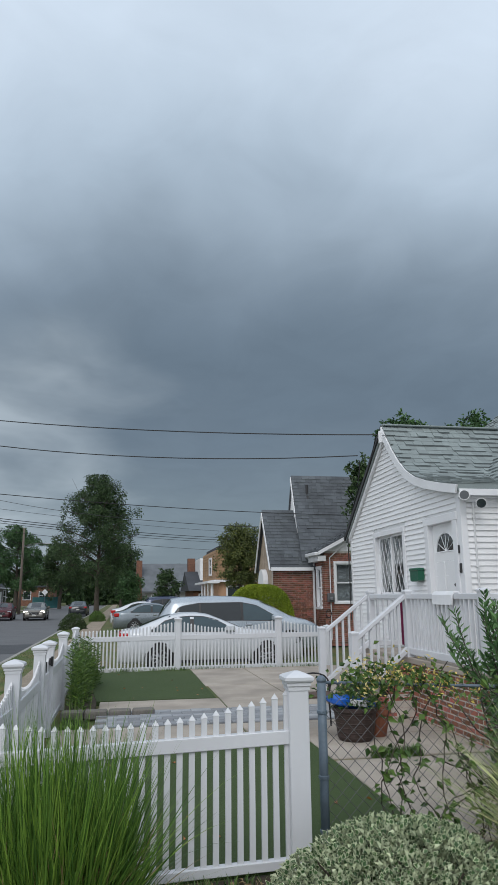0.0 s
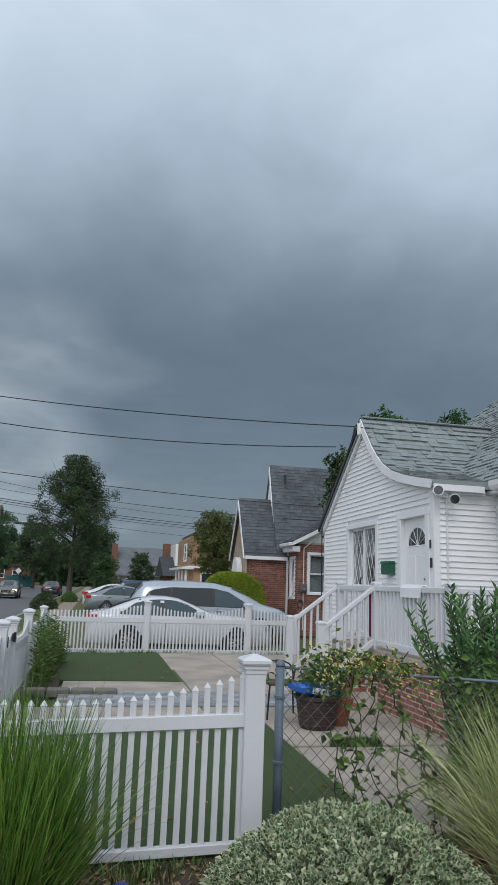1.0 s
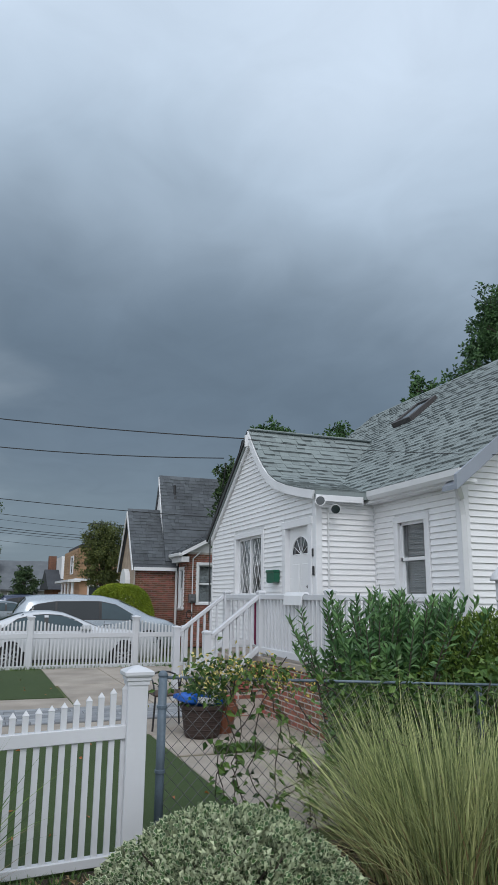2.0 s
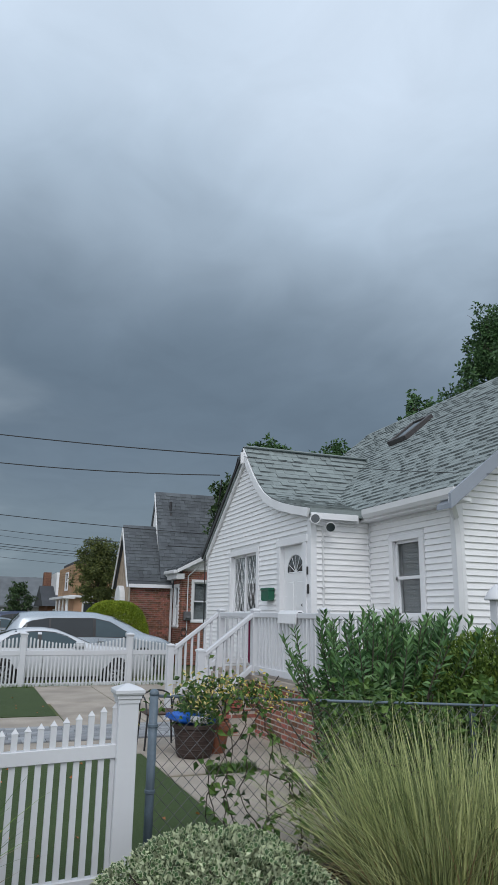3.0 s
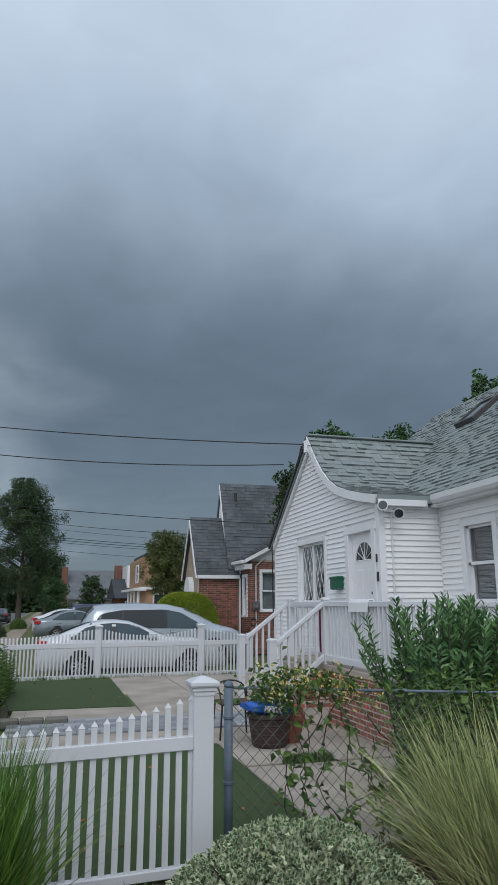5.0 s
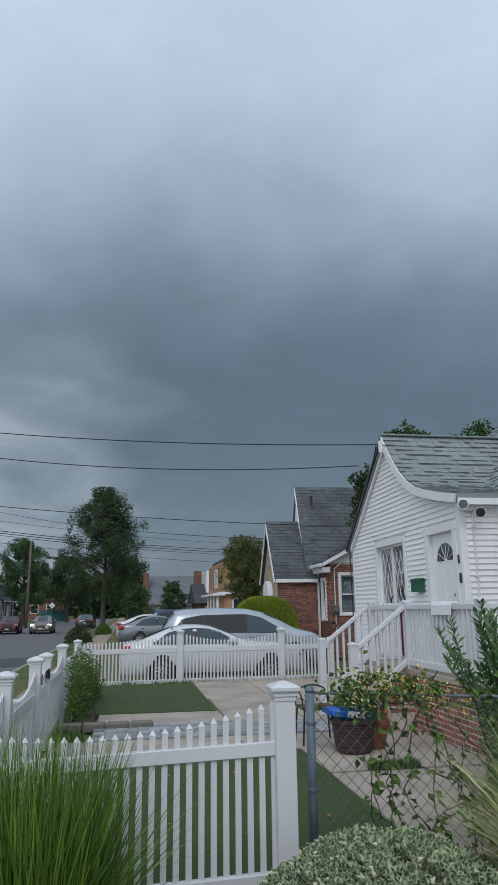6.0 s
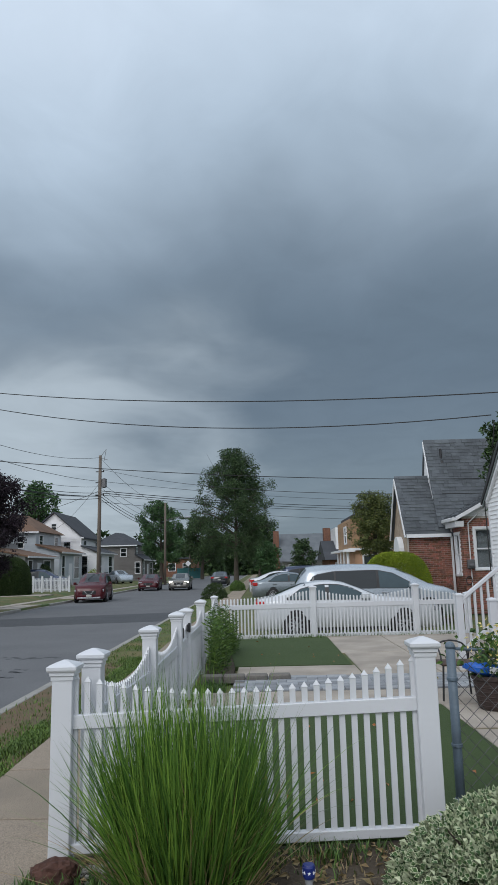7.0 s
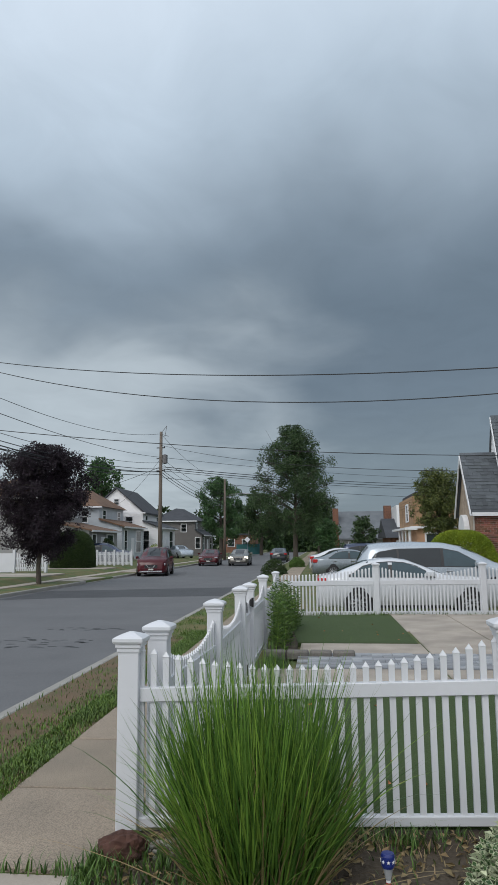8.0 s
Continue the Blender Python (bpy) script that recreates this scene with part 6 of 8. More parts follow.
def build_cars():
    white, silver = paint("white_paint", (0.60, 0.62, 0.65), 0.05), paint("silver_blue_paint", (0.38, 0.43, 0.48), 0.4)
    grey, red = paint("grey_paint", (0.20, 0.235, 0.26), 0.5), paint("maroon_paint", (0.07, 0.006, 0.011), 0.0, 0.25)
    dark, gold = paint("dark_paint", (0.025, 0.03, 0.035)), paint("beige_paint", (0.16, 0.15, 0.13), 0.4)
    navy = paint("navy_paint", (0.02, 0.035, 0.08), 0.4)
    sedan_w = [[(-1.56, 0.99, 1.01), (-1.25, 0.985, 1.23), (-0.9, 0.98, 1.32), (-0.6, 0.98, 1.34)], [(-0.5, 0.98, 1.34), (-0.2, 0.975, 1.32), (0.1, 0.97, 1.24), (0.55, 0.965, 0.99)]]
    van_w = [[(-2.17, 1.10, 1.12), (-1.9, 1.08, 1.46), (-1.3, 1.07, 1.56)], [(-1.24, 1.07, 1.56), (-0.02, 1.06, 1.57)], [(0.06, 1.06, 1.56), (0.5, 1.05, 1.47), (1.15, 1.04, 1.10)]]
    suv_w = [[(-1.95, 1.06, 1.08), (-1.6, 1.05, 1.42), (-1.0, 1.04, 1.5)], [(-0.93, 1.04, 1.5), (-0.2, 1.03, 1.52)], [(-0.12, 1.03, 1.52), (0.3, 1.02, 1.46), (0.92, 1.02, 1.06)]]
    car("sedan", "white saloon car parked behind the picket fence", pose(3.26, 16.25, -0.14, 0, 0, 0), SEDAN, 0.92, 0.955, white, M["cabin_glass"], sedan_w, (-0.05, 0.76), (-1.9, -1.1), (1.42, -1.38), radius=0.335)
    car("minivan", "silver-blue minivan parked before the brick house", pose(4.5, 18.75, -0.06, 0, 0, 0), VAN, 0.99, 1.03, silver, M["tint"], van_w, (0.62, 1.6), (-2.45, -2.14), (1.5, -1.45), roof_rails=False, radius=0.35)
    car("sedan", "grey saloon car parked across a drive", pose(2.85, 31.0, -0.05, 0, 0, 4), SEDAN, 0.90, 0.955, grey, M["cabin_glass"], sedan_w, (-0.05, 0.76), (-1.9, -1.1), (1.42, -1.38))
    car("sedan", "white saloon parked further down the drives", pose(2.6, 36.5, -0.02, 0, 0, 4), SEDAN, 0.90, 0.955, white, M["tint"], sedan_w, (-0.05, 0.76), (-1.9, -1.1), (1.42, -1.38))
    car("suv", "dark blue car parked on a drive", pose(4.4, 40.0, 0.0, 0, 0, 4), SUV, 0.93, 1.0, navy, M["tint"], suv_w, (0.34, 1.25), (-2.2, -1.85), (1.4, -1.35))
    car("suv", "maroon sport utility car at the far kerb", pose(-9.4, 36.2, -0.15, 0, 0, -84), SUV, 0.93, 1.0, red, M["tint"], suv_w, (0.34, 1.25), (-2.2, -1.85), (1.4, -1.35), roof_rails=True, radius=0.36)
    car("sedan", "maroon saloon at the far kerb", pose(-9.1, 52.5, -0.15, 0, 0, -86), SEDAN, 0.90, 0.955, red, M["tint"], sedan_w, (-0.05, 0.76), (-1.9, -1.1), (1.42, -1.38))
    car("sedan", "beige saloon coming along the street with lit headlamps", pose(-6.3, 52.0, -0.15, 0, 0, -88), SEDAN, 0.90, 0.955, gold, M["tint"], sedan_w, (-0.05, 0.76), (-1.9, -1.1), (1.42, -1.38), lamps="lit_lamp")
    car("sedan", "dark saloon parked at the kerb under the tree", pose(-3.35, 60.0, -0.15, 0, 0, 90), SEDAN, 0.90, 0.955, dark, M["tint"], sedan_w, (-0.05, 0.76), (-1.9, -1.1), (1.42, -1.38))
    car("pickup", "blue car on the far driveway behind the white fence", pose(-17.2, 48.0, 0.2, 0, 0, 8), SUV, 0.93, 1.0, navy, M["tint"], suv_w, (0.34, 1.25), (-2.2, -1.85), (1.4, -1.35), detail=False)
    car("sedan", "silver car far down the side drive", pose(-15.2, 66, 0.2, 0, 0, -60), SEDAN, 0.90, 0.955, silver, M["tint"], sedan_w, (-0.05, 0.76), (-1.9, -1.1), (1.42, -1.38), detail=False)


build_cars()


# ---- the brick house and the houses down the street ----
M["siding_grey"] = mat("grey_siding", (0.30, 0.30, 0.30), 0.6, 0.1, 1, 25, 0.05)
M["siding_pale"] = mat("pale_blue_siding", (0.50, 0.54, 0.58), 0.5, 0.08, 1, 25, 0.05, stretch=(1, 1, 3))
M["taupe"] = mat("taupe_siding", (0.17, 0.16, 0.155), 0.7, 0.1, 1, 25, 0.05)
M["roof_brown"] = mat("brown_shingle", (0.17, 0.10, 0.065), 0.9, 0.2, 1.0, 40, 0.2, island=0.15)
M["roof_dark"] = mat("dark_roof", (0.055, 0.06, 0.07), 0.9, 0.2, 1.0, 40, 0.2)
M["roof_grey"] = mat("grey_roof", (0.14, 0.155, 0.17), 0.9, 0.2, 1.0, 40, 0.2)
M["tan"] = mat("tan_shingle_wall", (0.36, 0.23, 0.13), 0.9, 0.2, 2, 30, 0.2)
M["peach"] = mat("peach_stucco", (0.55, 0.33, 0.21), 0.85, 0.1, 2, 30, 0.1)
M["stone"] = mat("tan_stone", (0.42, 0.33, 0.25), 0.85, 0.25, 5, 30, 0.4)


def brick_wall(parent, axis, pos, out, u0, u1, z0, z1, openings=(), seed=1, clip=None):
    """A face of bricks on mortar: one joined piece of many bricks."""
    rnd = random.Random(seed)
    verts, faces = [], []
    k, z = 0, z0
    while z + 0.06 <= z1:
        u = u0 - (0.1 if k % 2 else 0)
        while u < u1:
            a, b = max(u, u0), min(u + 0.198, u1)
            u += 0.208
            if b - a < 0.03 or any(o[0] < (a + b) / 2 < o[1] and o[2] < z + 0.03 < o[3] for o in openings):
                continue
            d = 0.012 + rnd.uniform(0, 0.004)
            q = []
            for uu, zz, dd in ((a, z, 0), (b, z, 0), (b, z + 0.058, 0), (a, z + 0.058, 0), (a, z, d), (b, z, d), (b, z + 0.058, d), (a, z + 0.058, d)):
                q.append((pos + out * dd, uu, zz) if axis == "x" else (uu, pos + out * dd, zz))
            i = len(verts)
            verts += q
            faces += [(i + 4, i + 5, i + 6, i + 7), (i, i + 1, i + 5, i + 4), (i + 1, i + 2, i + 6, i + 5), (i + 2, i + 3, i + 7, i + 6), (i + 3, i, i + 4, i + 7)]
        z += 0.068
        k += 1
    ob = raw("brickwork", verts, faces, M["brick_i"], parent)
    ob["kind"] = "stuff"


def build_brick_house():
    h = thing("brick_house", "red brick bungalow with dark grey shingle roofs and white trim", "house")
    h.scale.z = 1.035
    rnd = random.Random(77)
    y0, y1, yr = 21.0, 23.2, 22.1
    x0 = 6.27
    # front wing
    part("wall", bx(B(), x0, 14, y0, y0 + 0.2, 0, 2.72), M["mortar"], h)
    brick_wall(h, "y", y0, -1, x0, 8.6, 0.0, 2.62, seed=1)
    part("wall", bx(B(), x0, x0 + 0.2, y0 + 0.2, y1, 0, 2.72), M["stone"], h)
    bm = B()
    prism(bm, [(y0, 2.72), (y1, 2.72), (yr, 4.62)], "x", x0, x0 + 0.2)
    part("gable", bm, M["stone"], h, "tan stone gable")
    bm = B()
    prism(bm, [(y0 - 0.14, 2.52), (yr, 4.68), (yr, 4.80), (y0 - 0.14, 2.64)], "x", x0 - 0.12, 9)
    prism(bm, [(y1 + 0.14, 2.52), (yr, 4.68), (yr, 4.80), (y1 + 0.14, 2.64)], "x", x0 - 0.12, 9)
    part("roof", bm, M["shingle_dark"], h)
    sl = math.hypot(yr - y0 + 0.14, 2.16)
    shingle_field(h, "shingles", None, (1, 0, 0), lambda s: (x0 - 0.13, yr - (yr - y0 + 0.14) * s / sl, 4.81 - 2.16 * s / sl), 3.0, sl, rnd, tab=0.24, course=0.14, material="shingle_dark")
    bm = B()
    prism(bm, [(y0 - 0.16, 2.52), (yr, 4.72), (yr, 4.54), (y0 - 0.06, 2.50)], "x", x0 - 0.16, x0 - 0.125)
    prism(bm, [(y1 + 0.16, 2.52), (yr, 4.72), (yr, 4.54), (y1 + 0.06, 2.50)], "x", x0 - 0.16, x0 - 0.125)
    part("rake_board", bm, M["trim"], h)
    part("fascia", bx(B(), x0 - 0.1, 7.75, y0 - 0.18, y0 - 0.14, 2.50, 2.62), M["trim"], h)
    # arched white entry on the front
    bm = B()
    arc = [(22.1 + 0.45 * math.cos(a), 2.0 + 0.6 * math.sin(a)) for a in [i * math.pi / 10 for i in range(11)]]
    prism(bm, [(22.55, 0)] + arc + [(21.65, 0)], "x", x0 - 0.2, x0 - 0.01)
    part("entry_surround", bm, M["trim"], h, "white arched door surround")
    # taller main block with its own ridge
    mx = 7.4
    bm = B()
    prism(bm, [(yr - 1.2, 2.68), (yr, 6.0), (yr, 6.14), (yr - 1.2, 2.80)], "x", mx - 0.06, 15)
    prism(bm, [(yr + 1.2, 2.68), (yr, 6.0), (yr, 6.14), (yr + 1.2, 2.80)], "x", mx - 0.06, 15)
    part("roof", bm, M["shingle_dark"], h)
    sl = math.hypot(1.2, 3.34)
    shingle_field(h, "shingles", None, (1, 0, 0), lambda s: (mx - 0.06, yr - 1.2 * s / sl, 6.145 - 3.34 * s / sl), 4.8, sl, rnd, tab=0.24, course=0.14, material="shingle_dark")
    bm = B()
    prism(bm, [(yr - 1.1, 2.7), (yr + 1.1, 2.7), (yr, 5.98)], "x", mx, mx + 0.15)
    part("gable", bm, M["siding"], h)
    bm = B()
    prism(bm, [(yr - 0.5, 4.68), (yr, 6.08), (yr, 5.88), (yr - 0.5, 4.48)], "x", mx - 0.1, mx - 0.065)
    part("rake_board", bm, M["trim"], h)
    # side bay with brick wall, window and white gable
    bx0, by = 7.86, 20.0
    win = (8.28, 9.25, 1.42, 2.70)
    side = (20.35, 20.75, 1.25, 2.55)
    wall_boxes(h, "y", by, by + 0.2, bx0, 14, 0, 3.12, [win], M["mortar"])
    brick_wall(h, "y", by, -1, bx0, 10.4, 0.0, 3.10, [(win[0] - 0.1, win[1] + 0.1, win[2] - 0.08, win[3] + 0.1)], seed=2)
    wall_boxes(h, "x", bx0, bx0 + 0.2, by + 0.2, 21.0, 0, 3.05, [side], M["mortar"])
    brick_wall(h, "x", bx0, -1, by, 21.0, 0.0, 2.95, [(side[0] - 0.1, side[1] + 0.1, side[2] - 0.08, side[3] + 0.1)], seed=3)
    sash_window(h, "y", by, -1, *win)
    sash_window(h, "x", bx0, -1, *side, blind=False)
    bm = B()
    prism(bm, [(bx0, 3.12), (11.6, 3.12), (11.6, 3.5), (9.75, 4.15), (bx0 + 0.1, 3.25)], "y", by, by + 0.12)
    part("gable", bm, M["siding"], h, "white siding gable")
    z = 3.2
    while z < 4.0:
        part("clapboard", bx(B(), bx0 + 0.15 + (z - 3.12) * 2.0, 11.5, by - 0.016, by - 0.002, z, z + 0.085), M["siding"], h)
        z += 0.1
    bm = B()
    prism(bm, [(7.58, 3.02), (7.58, 3.12), (9.75, 4.22), (9.75, 4.10)], "y", by - 0.22, 21.5)
    prism(bm, [(11.92, 3.02), (11.92, 3.12), (9.75, 4.22), (9.75, 4.10)], "y", by - 0.22, 21.5)
    part("roof", bm, M["shingle_dark"], h)
    sl = math.hypot(2.17, 1.1)
    shingle_field(h, "shingles", None, (0, 1, 0), lambda s: (9.75 - 2.17 * s / sl, by - 0.22, 4.225 - 1.1 * s / sl), 1.7, sl, rnd, tab=0.24, course=0.14, material="shingle_dark")
    bm = B()
    prism(bm, [(7.58, 2.98), (7.58, 3.10), (9.75, 4.20), (9.75, 4.06)], "y", by - 0.26, by - 0.225)
    part("rake_board", bm, M["trim"], h)
    bm = B()
    bx(bm, 7.46, 7.58, by - 0.24, 20.95, 2.96, 3.08, 0.02)
    bx(bm, 7.58, bx0, by - 0.2, 21.0, 2.78, 2.96)
    part("gutter", bm, M["gutter"], h)
    bm = B()
    for a, b in (((7.52, 20.9, 2.98), (7.78, 20.92, 2.8)), ((7.78, 20.92, 2.8), (7.78, 20.92, 0.0))):
        rod(bm, a, b, 0.045, n=6)
    part("downpipe", bm, M["gutter"], h)
    bm = B()
    for x in (8.05,):
        rod(bm, (x, by - 0.05, 0.2), (x, by - 0.05, 2.9), 0.02, n=6)
        rod(bm, (x, by - 0.05, 2.9), (x + 0.35, by - 0.1, 3.2), 0.02, n=6)
    part("conduit", bm, M["gutter"], h)
    bm = B()
    bx(bm, 7.92, 8.16, by - 0.14, by - 0.016, 1.42, 1.72, 0.02)
    lathe(bm, [(0.09, 0), (0.09, 0.05), (0.05, 0.09)], 14, (8.04, by - 0.2, 1.5))
    part("electric_meter", bm, M["wire"], h, "grey electricity meter")
    bm = B()
    ring = [(7.95 + 0.1 * math.cos(a), by - 0.06, 1.05 + 0.13 * math.sin(a)) for a in [i * 0.5 for i in range(14)]]
    for a, b in zip(ring, ring[1:]):
        rod(bm, a, b, 0.015, n=5)
    part("hose_coil", bm, M["black"], h)
    bm = B()
    rod(bm, (7.9, 21.85, 5.0), (7.9, 21.85, 5.75), 0.05, n=8)
    lathe(bm, [(0.11, 0), (0.08, 0.1), (0.02, 0.14)], 10, (7.9, 21.85, 5.2))
    part("roof_vent", bm, M["black"], h)
    part("wall", bx(B(), 13.8, 14, 20.2, 23.0, 0, 2.7), M["mortar"], h)
    part("wall", bx(B(), x0 + 0.2, 13.8, 23.0, 23.2, 0, 2.72), M["mortar"], h)


build_brick_house()


def far_window(parent, axis, pos, out, u0, u1, z0, z1, shutters=False):
    def box(bm, d0, d1, ua, ub, za, zb):
        lo, hi = sorted((pos + out * d0, pos + out * d1))
        bx(bm, *((lo, hi, ua, ub, za, zb) if axis == "x" else (ua, ub, lo, hi, za, zb)))
    w = part("window", B(), M["trim"], parent)
    bm = B()
    t = 0.09
    box(bm, 0, 0.06, u0 - t, u0, z0 - t, z1 + t)
    box(bm, 0, 0.06, u1, u1 + t, z0 - t, z1 + t)
    box(bm, 0, 0.06, u0, u1, z1, z1 + t)
    box(bm, 0, 0.06, u0, u1, z0 - t, z0)
    box(bm, 0, 0.045, u0, u1, (z0 + z1) / 2 - 0.03, (z0 + z1) / 2 + 0.03)
    part("frame", bm, M["trim"], w)
    bm = B()
    box(bm, 0.004, 0.02, u0, u1, z0, z1)
    part("pane", bm, M["glass"], w)
    if shutters:
        bm = B()
        box(bm, 0, 0.04, u0 - 0.5, u0 - t - 0.01, z0 - 0.05, z1 + 0.05)
        box(bm, 0, 0.04, u1 + t + 0.01, u1 + 0.5, z0 - 0.05, z1 + 0.05)
        part("shutter", bm, M["black"], w)


def storey_house(label, x_front, x_mid, x_back, y0, y1, eave, low_eave, ridge, wall, roof, kind, upper=True):
    """Two-storey house whose lower front steps towards the street (+x)."""
    h = thing("house", label, "house", "houses across the street")
    part("wall", bx(B(), x_back, x_mid, y0, y1, 0, eave), wall, h)
    part("wall", bx(B(), x_mid, x_front, y0 + 0.01, y1 - 0.01, 0, low_eave), wall, h)
    # clapboard lines on the wall that faces the camera
    z = 0.3
    while z < eave - 0.1:
        part("clapboard", bx(B(), x_back, x_mid if z > low_eave - 0.1 else x_front, y0 - 0.02, y0, z, z + 0.15), wall, h)
        z += 0.2
    yc = (y0 + y1) / 2
    bm = B()
    if kind == "hip":
        xc = (x_back + x_mid) / 2
        o = 0.35
        ring = [bm.verts.new(v) for v in ((x_back - o, y0 - o, eave), (x_mid + o, y0 - o, eave), (x_mid + o, y1 + o, eave), (x_back - o, y1 + o, eave))]
        d = min((x_mid - x_back), (y1 - y0)) / 2 - 0.3
        tops = [bm.verts.new((xc - 0.3, y0 + d, ridge)), bm.verts.new((xc + 0.3, y1 - d, ridge))]
        bm.faces.new([ring[0], ring[1], tops[0]])
        bm.faces.new([ring[1], ring[2], tops[1], tops[0]])
        bm.faces.new([ring[2], ring[3], tops[1]])
        bm.faces.new([ring[3], ring[0], tops[0], tops[1]])
        bm.faces.new(list(reversed(ring)))
    else:
        xc = (x_back + x_mid) / 2
        prism(bm, [(x_back - 0.3, eave - 0.15), (xc, ridge), (xc, ridge + 0.16), (x_back - 0.3, eave)], "y", y0 - 0.25, y1 + 0.25)
        prism(bm, [(x_mid + 0.3, eave - 0.15), (xc, ridge), (xc, ridge + 0.16), (x_mid + 0.3, eave)], "y", y0 - 0.25, y1 + 0.25)
    part("roof", bm, roof, h)
    if kind == "gable":
        bm = B()
        prism(bm, [(x_back, eave), (x_mid, eave), (xc, ridge - 0.02)], "y", y0, y1)
        part("gable", bm, wall, h)
        far_window(h, "y", y0, -1, xc - 0.25, xc + 0.25, eave + 0.9, eave + 1.5)
    bm = B()
    prism(bm, [(x_front + 0.35, low_eave - 0.08), (x_front + 0.35, low_eave + 0.04), (x_mid, low_eave + 0.85), (x_mid, low_eave + 0.7)], "y", y0 - 0.25, y1 + 0.25)
    part("porch_roof", bm, roof, h)
    bm = B()
    prism(bm, [(x_mid, low_eave), (x_front, low_eave), (x_mid, low_eave + 0.72)], "y", y0, y0 + 0.1)
    part("wall", bm, wall, h)
    part("fascia", bx(B(), x_front + 0.3, x_front + 0.4, y0 - 0.25, y1 + 0.25, low_eave - 0.12, low_eave + 0.02), M["trim"], h)
    part("fascia", bx(B(), x_back - 0.35, x_mid + 0.37, y0 - 0.38, y0 - 0.34, eave - 0.14, eave + 0.0), M["trim"], h)
    # windows on the near wall and the street front
    if upper:
        far_window(h, "y", y0, -1, x_mid - 1.9, x_mid - 1.2, eave - 1.5, eave - 0.5)
    far_window(h, "x", x_mid, 1, y0 + 0.8, y0 + 1.6, eave - 1.35, eave - 0.35)
    far_window(h, "x", x_mid, 1, y1 - 1.9, y1 - 1.1, eave - 1.35, eave - 0.35)
    far_window(h, "x", x_front, 1, y1 - 2.6, y1 - 1.1, 1.0, low_eave - 0.35)
    far_window(h, "x", x_front, 1, y0 + 0.6, y0 + 1.4, 1.0, low_eave - 0.35)
    far_window(h, "y", y0, -1, x_mid + 0.1, x_mid + 0.7, 1.2, low_eave - 0.35)
    bm = B()
    bx(bm, x_front, x_front + 0.05, yc - 0.75, yc + 0.2, 0.35, 2.45)
    part("door", bm, M["trim"], h)
    part("step", bx(B(), x_front, x_front + 0.9, yc - 0.9, yc + 0.4, 0.1, 0.35), M["concrete"], h)
    return h


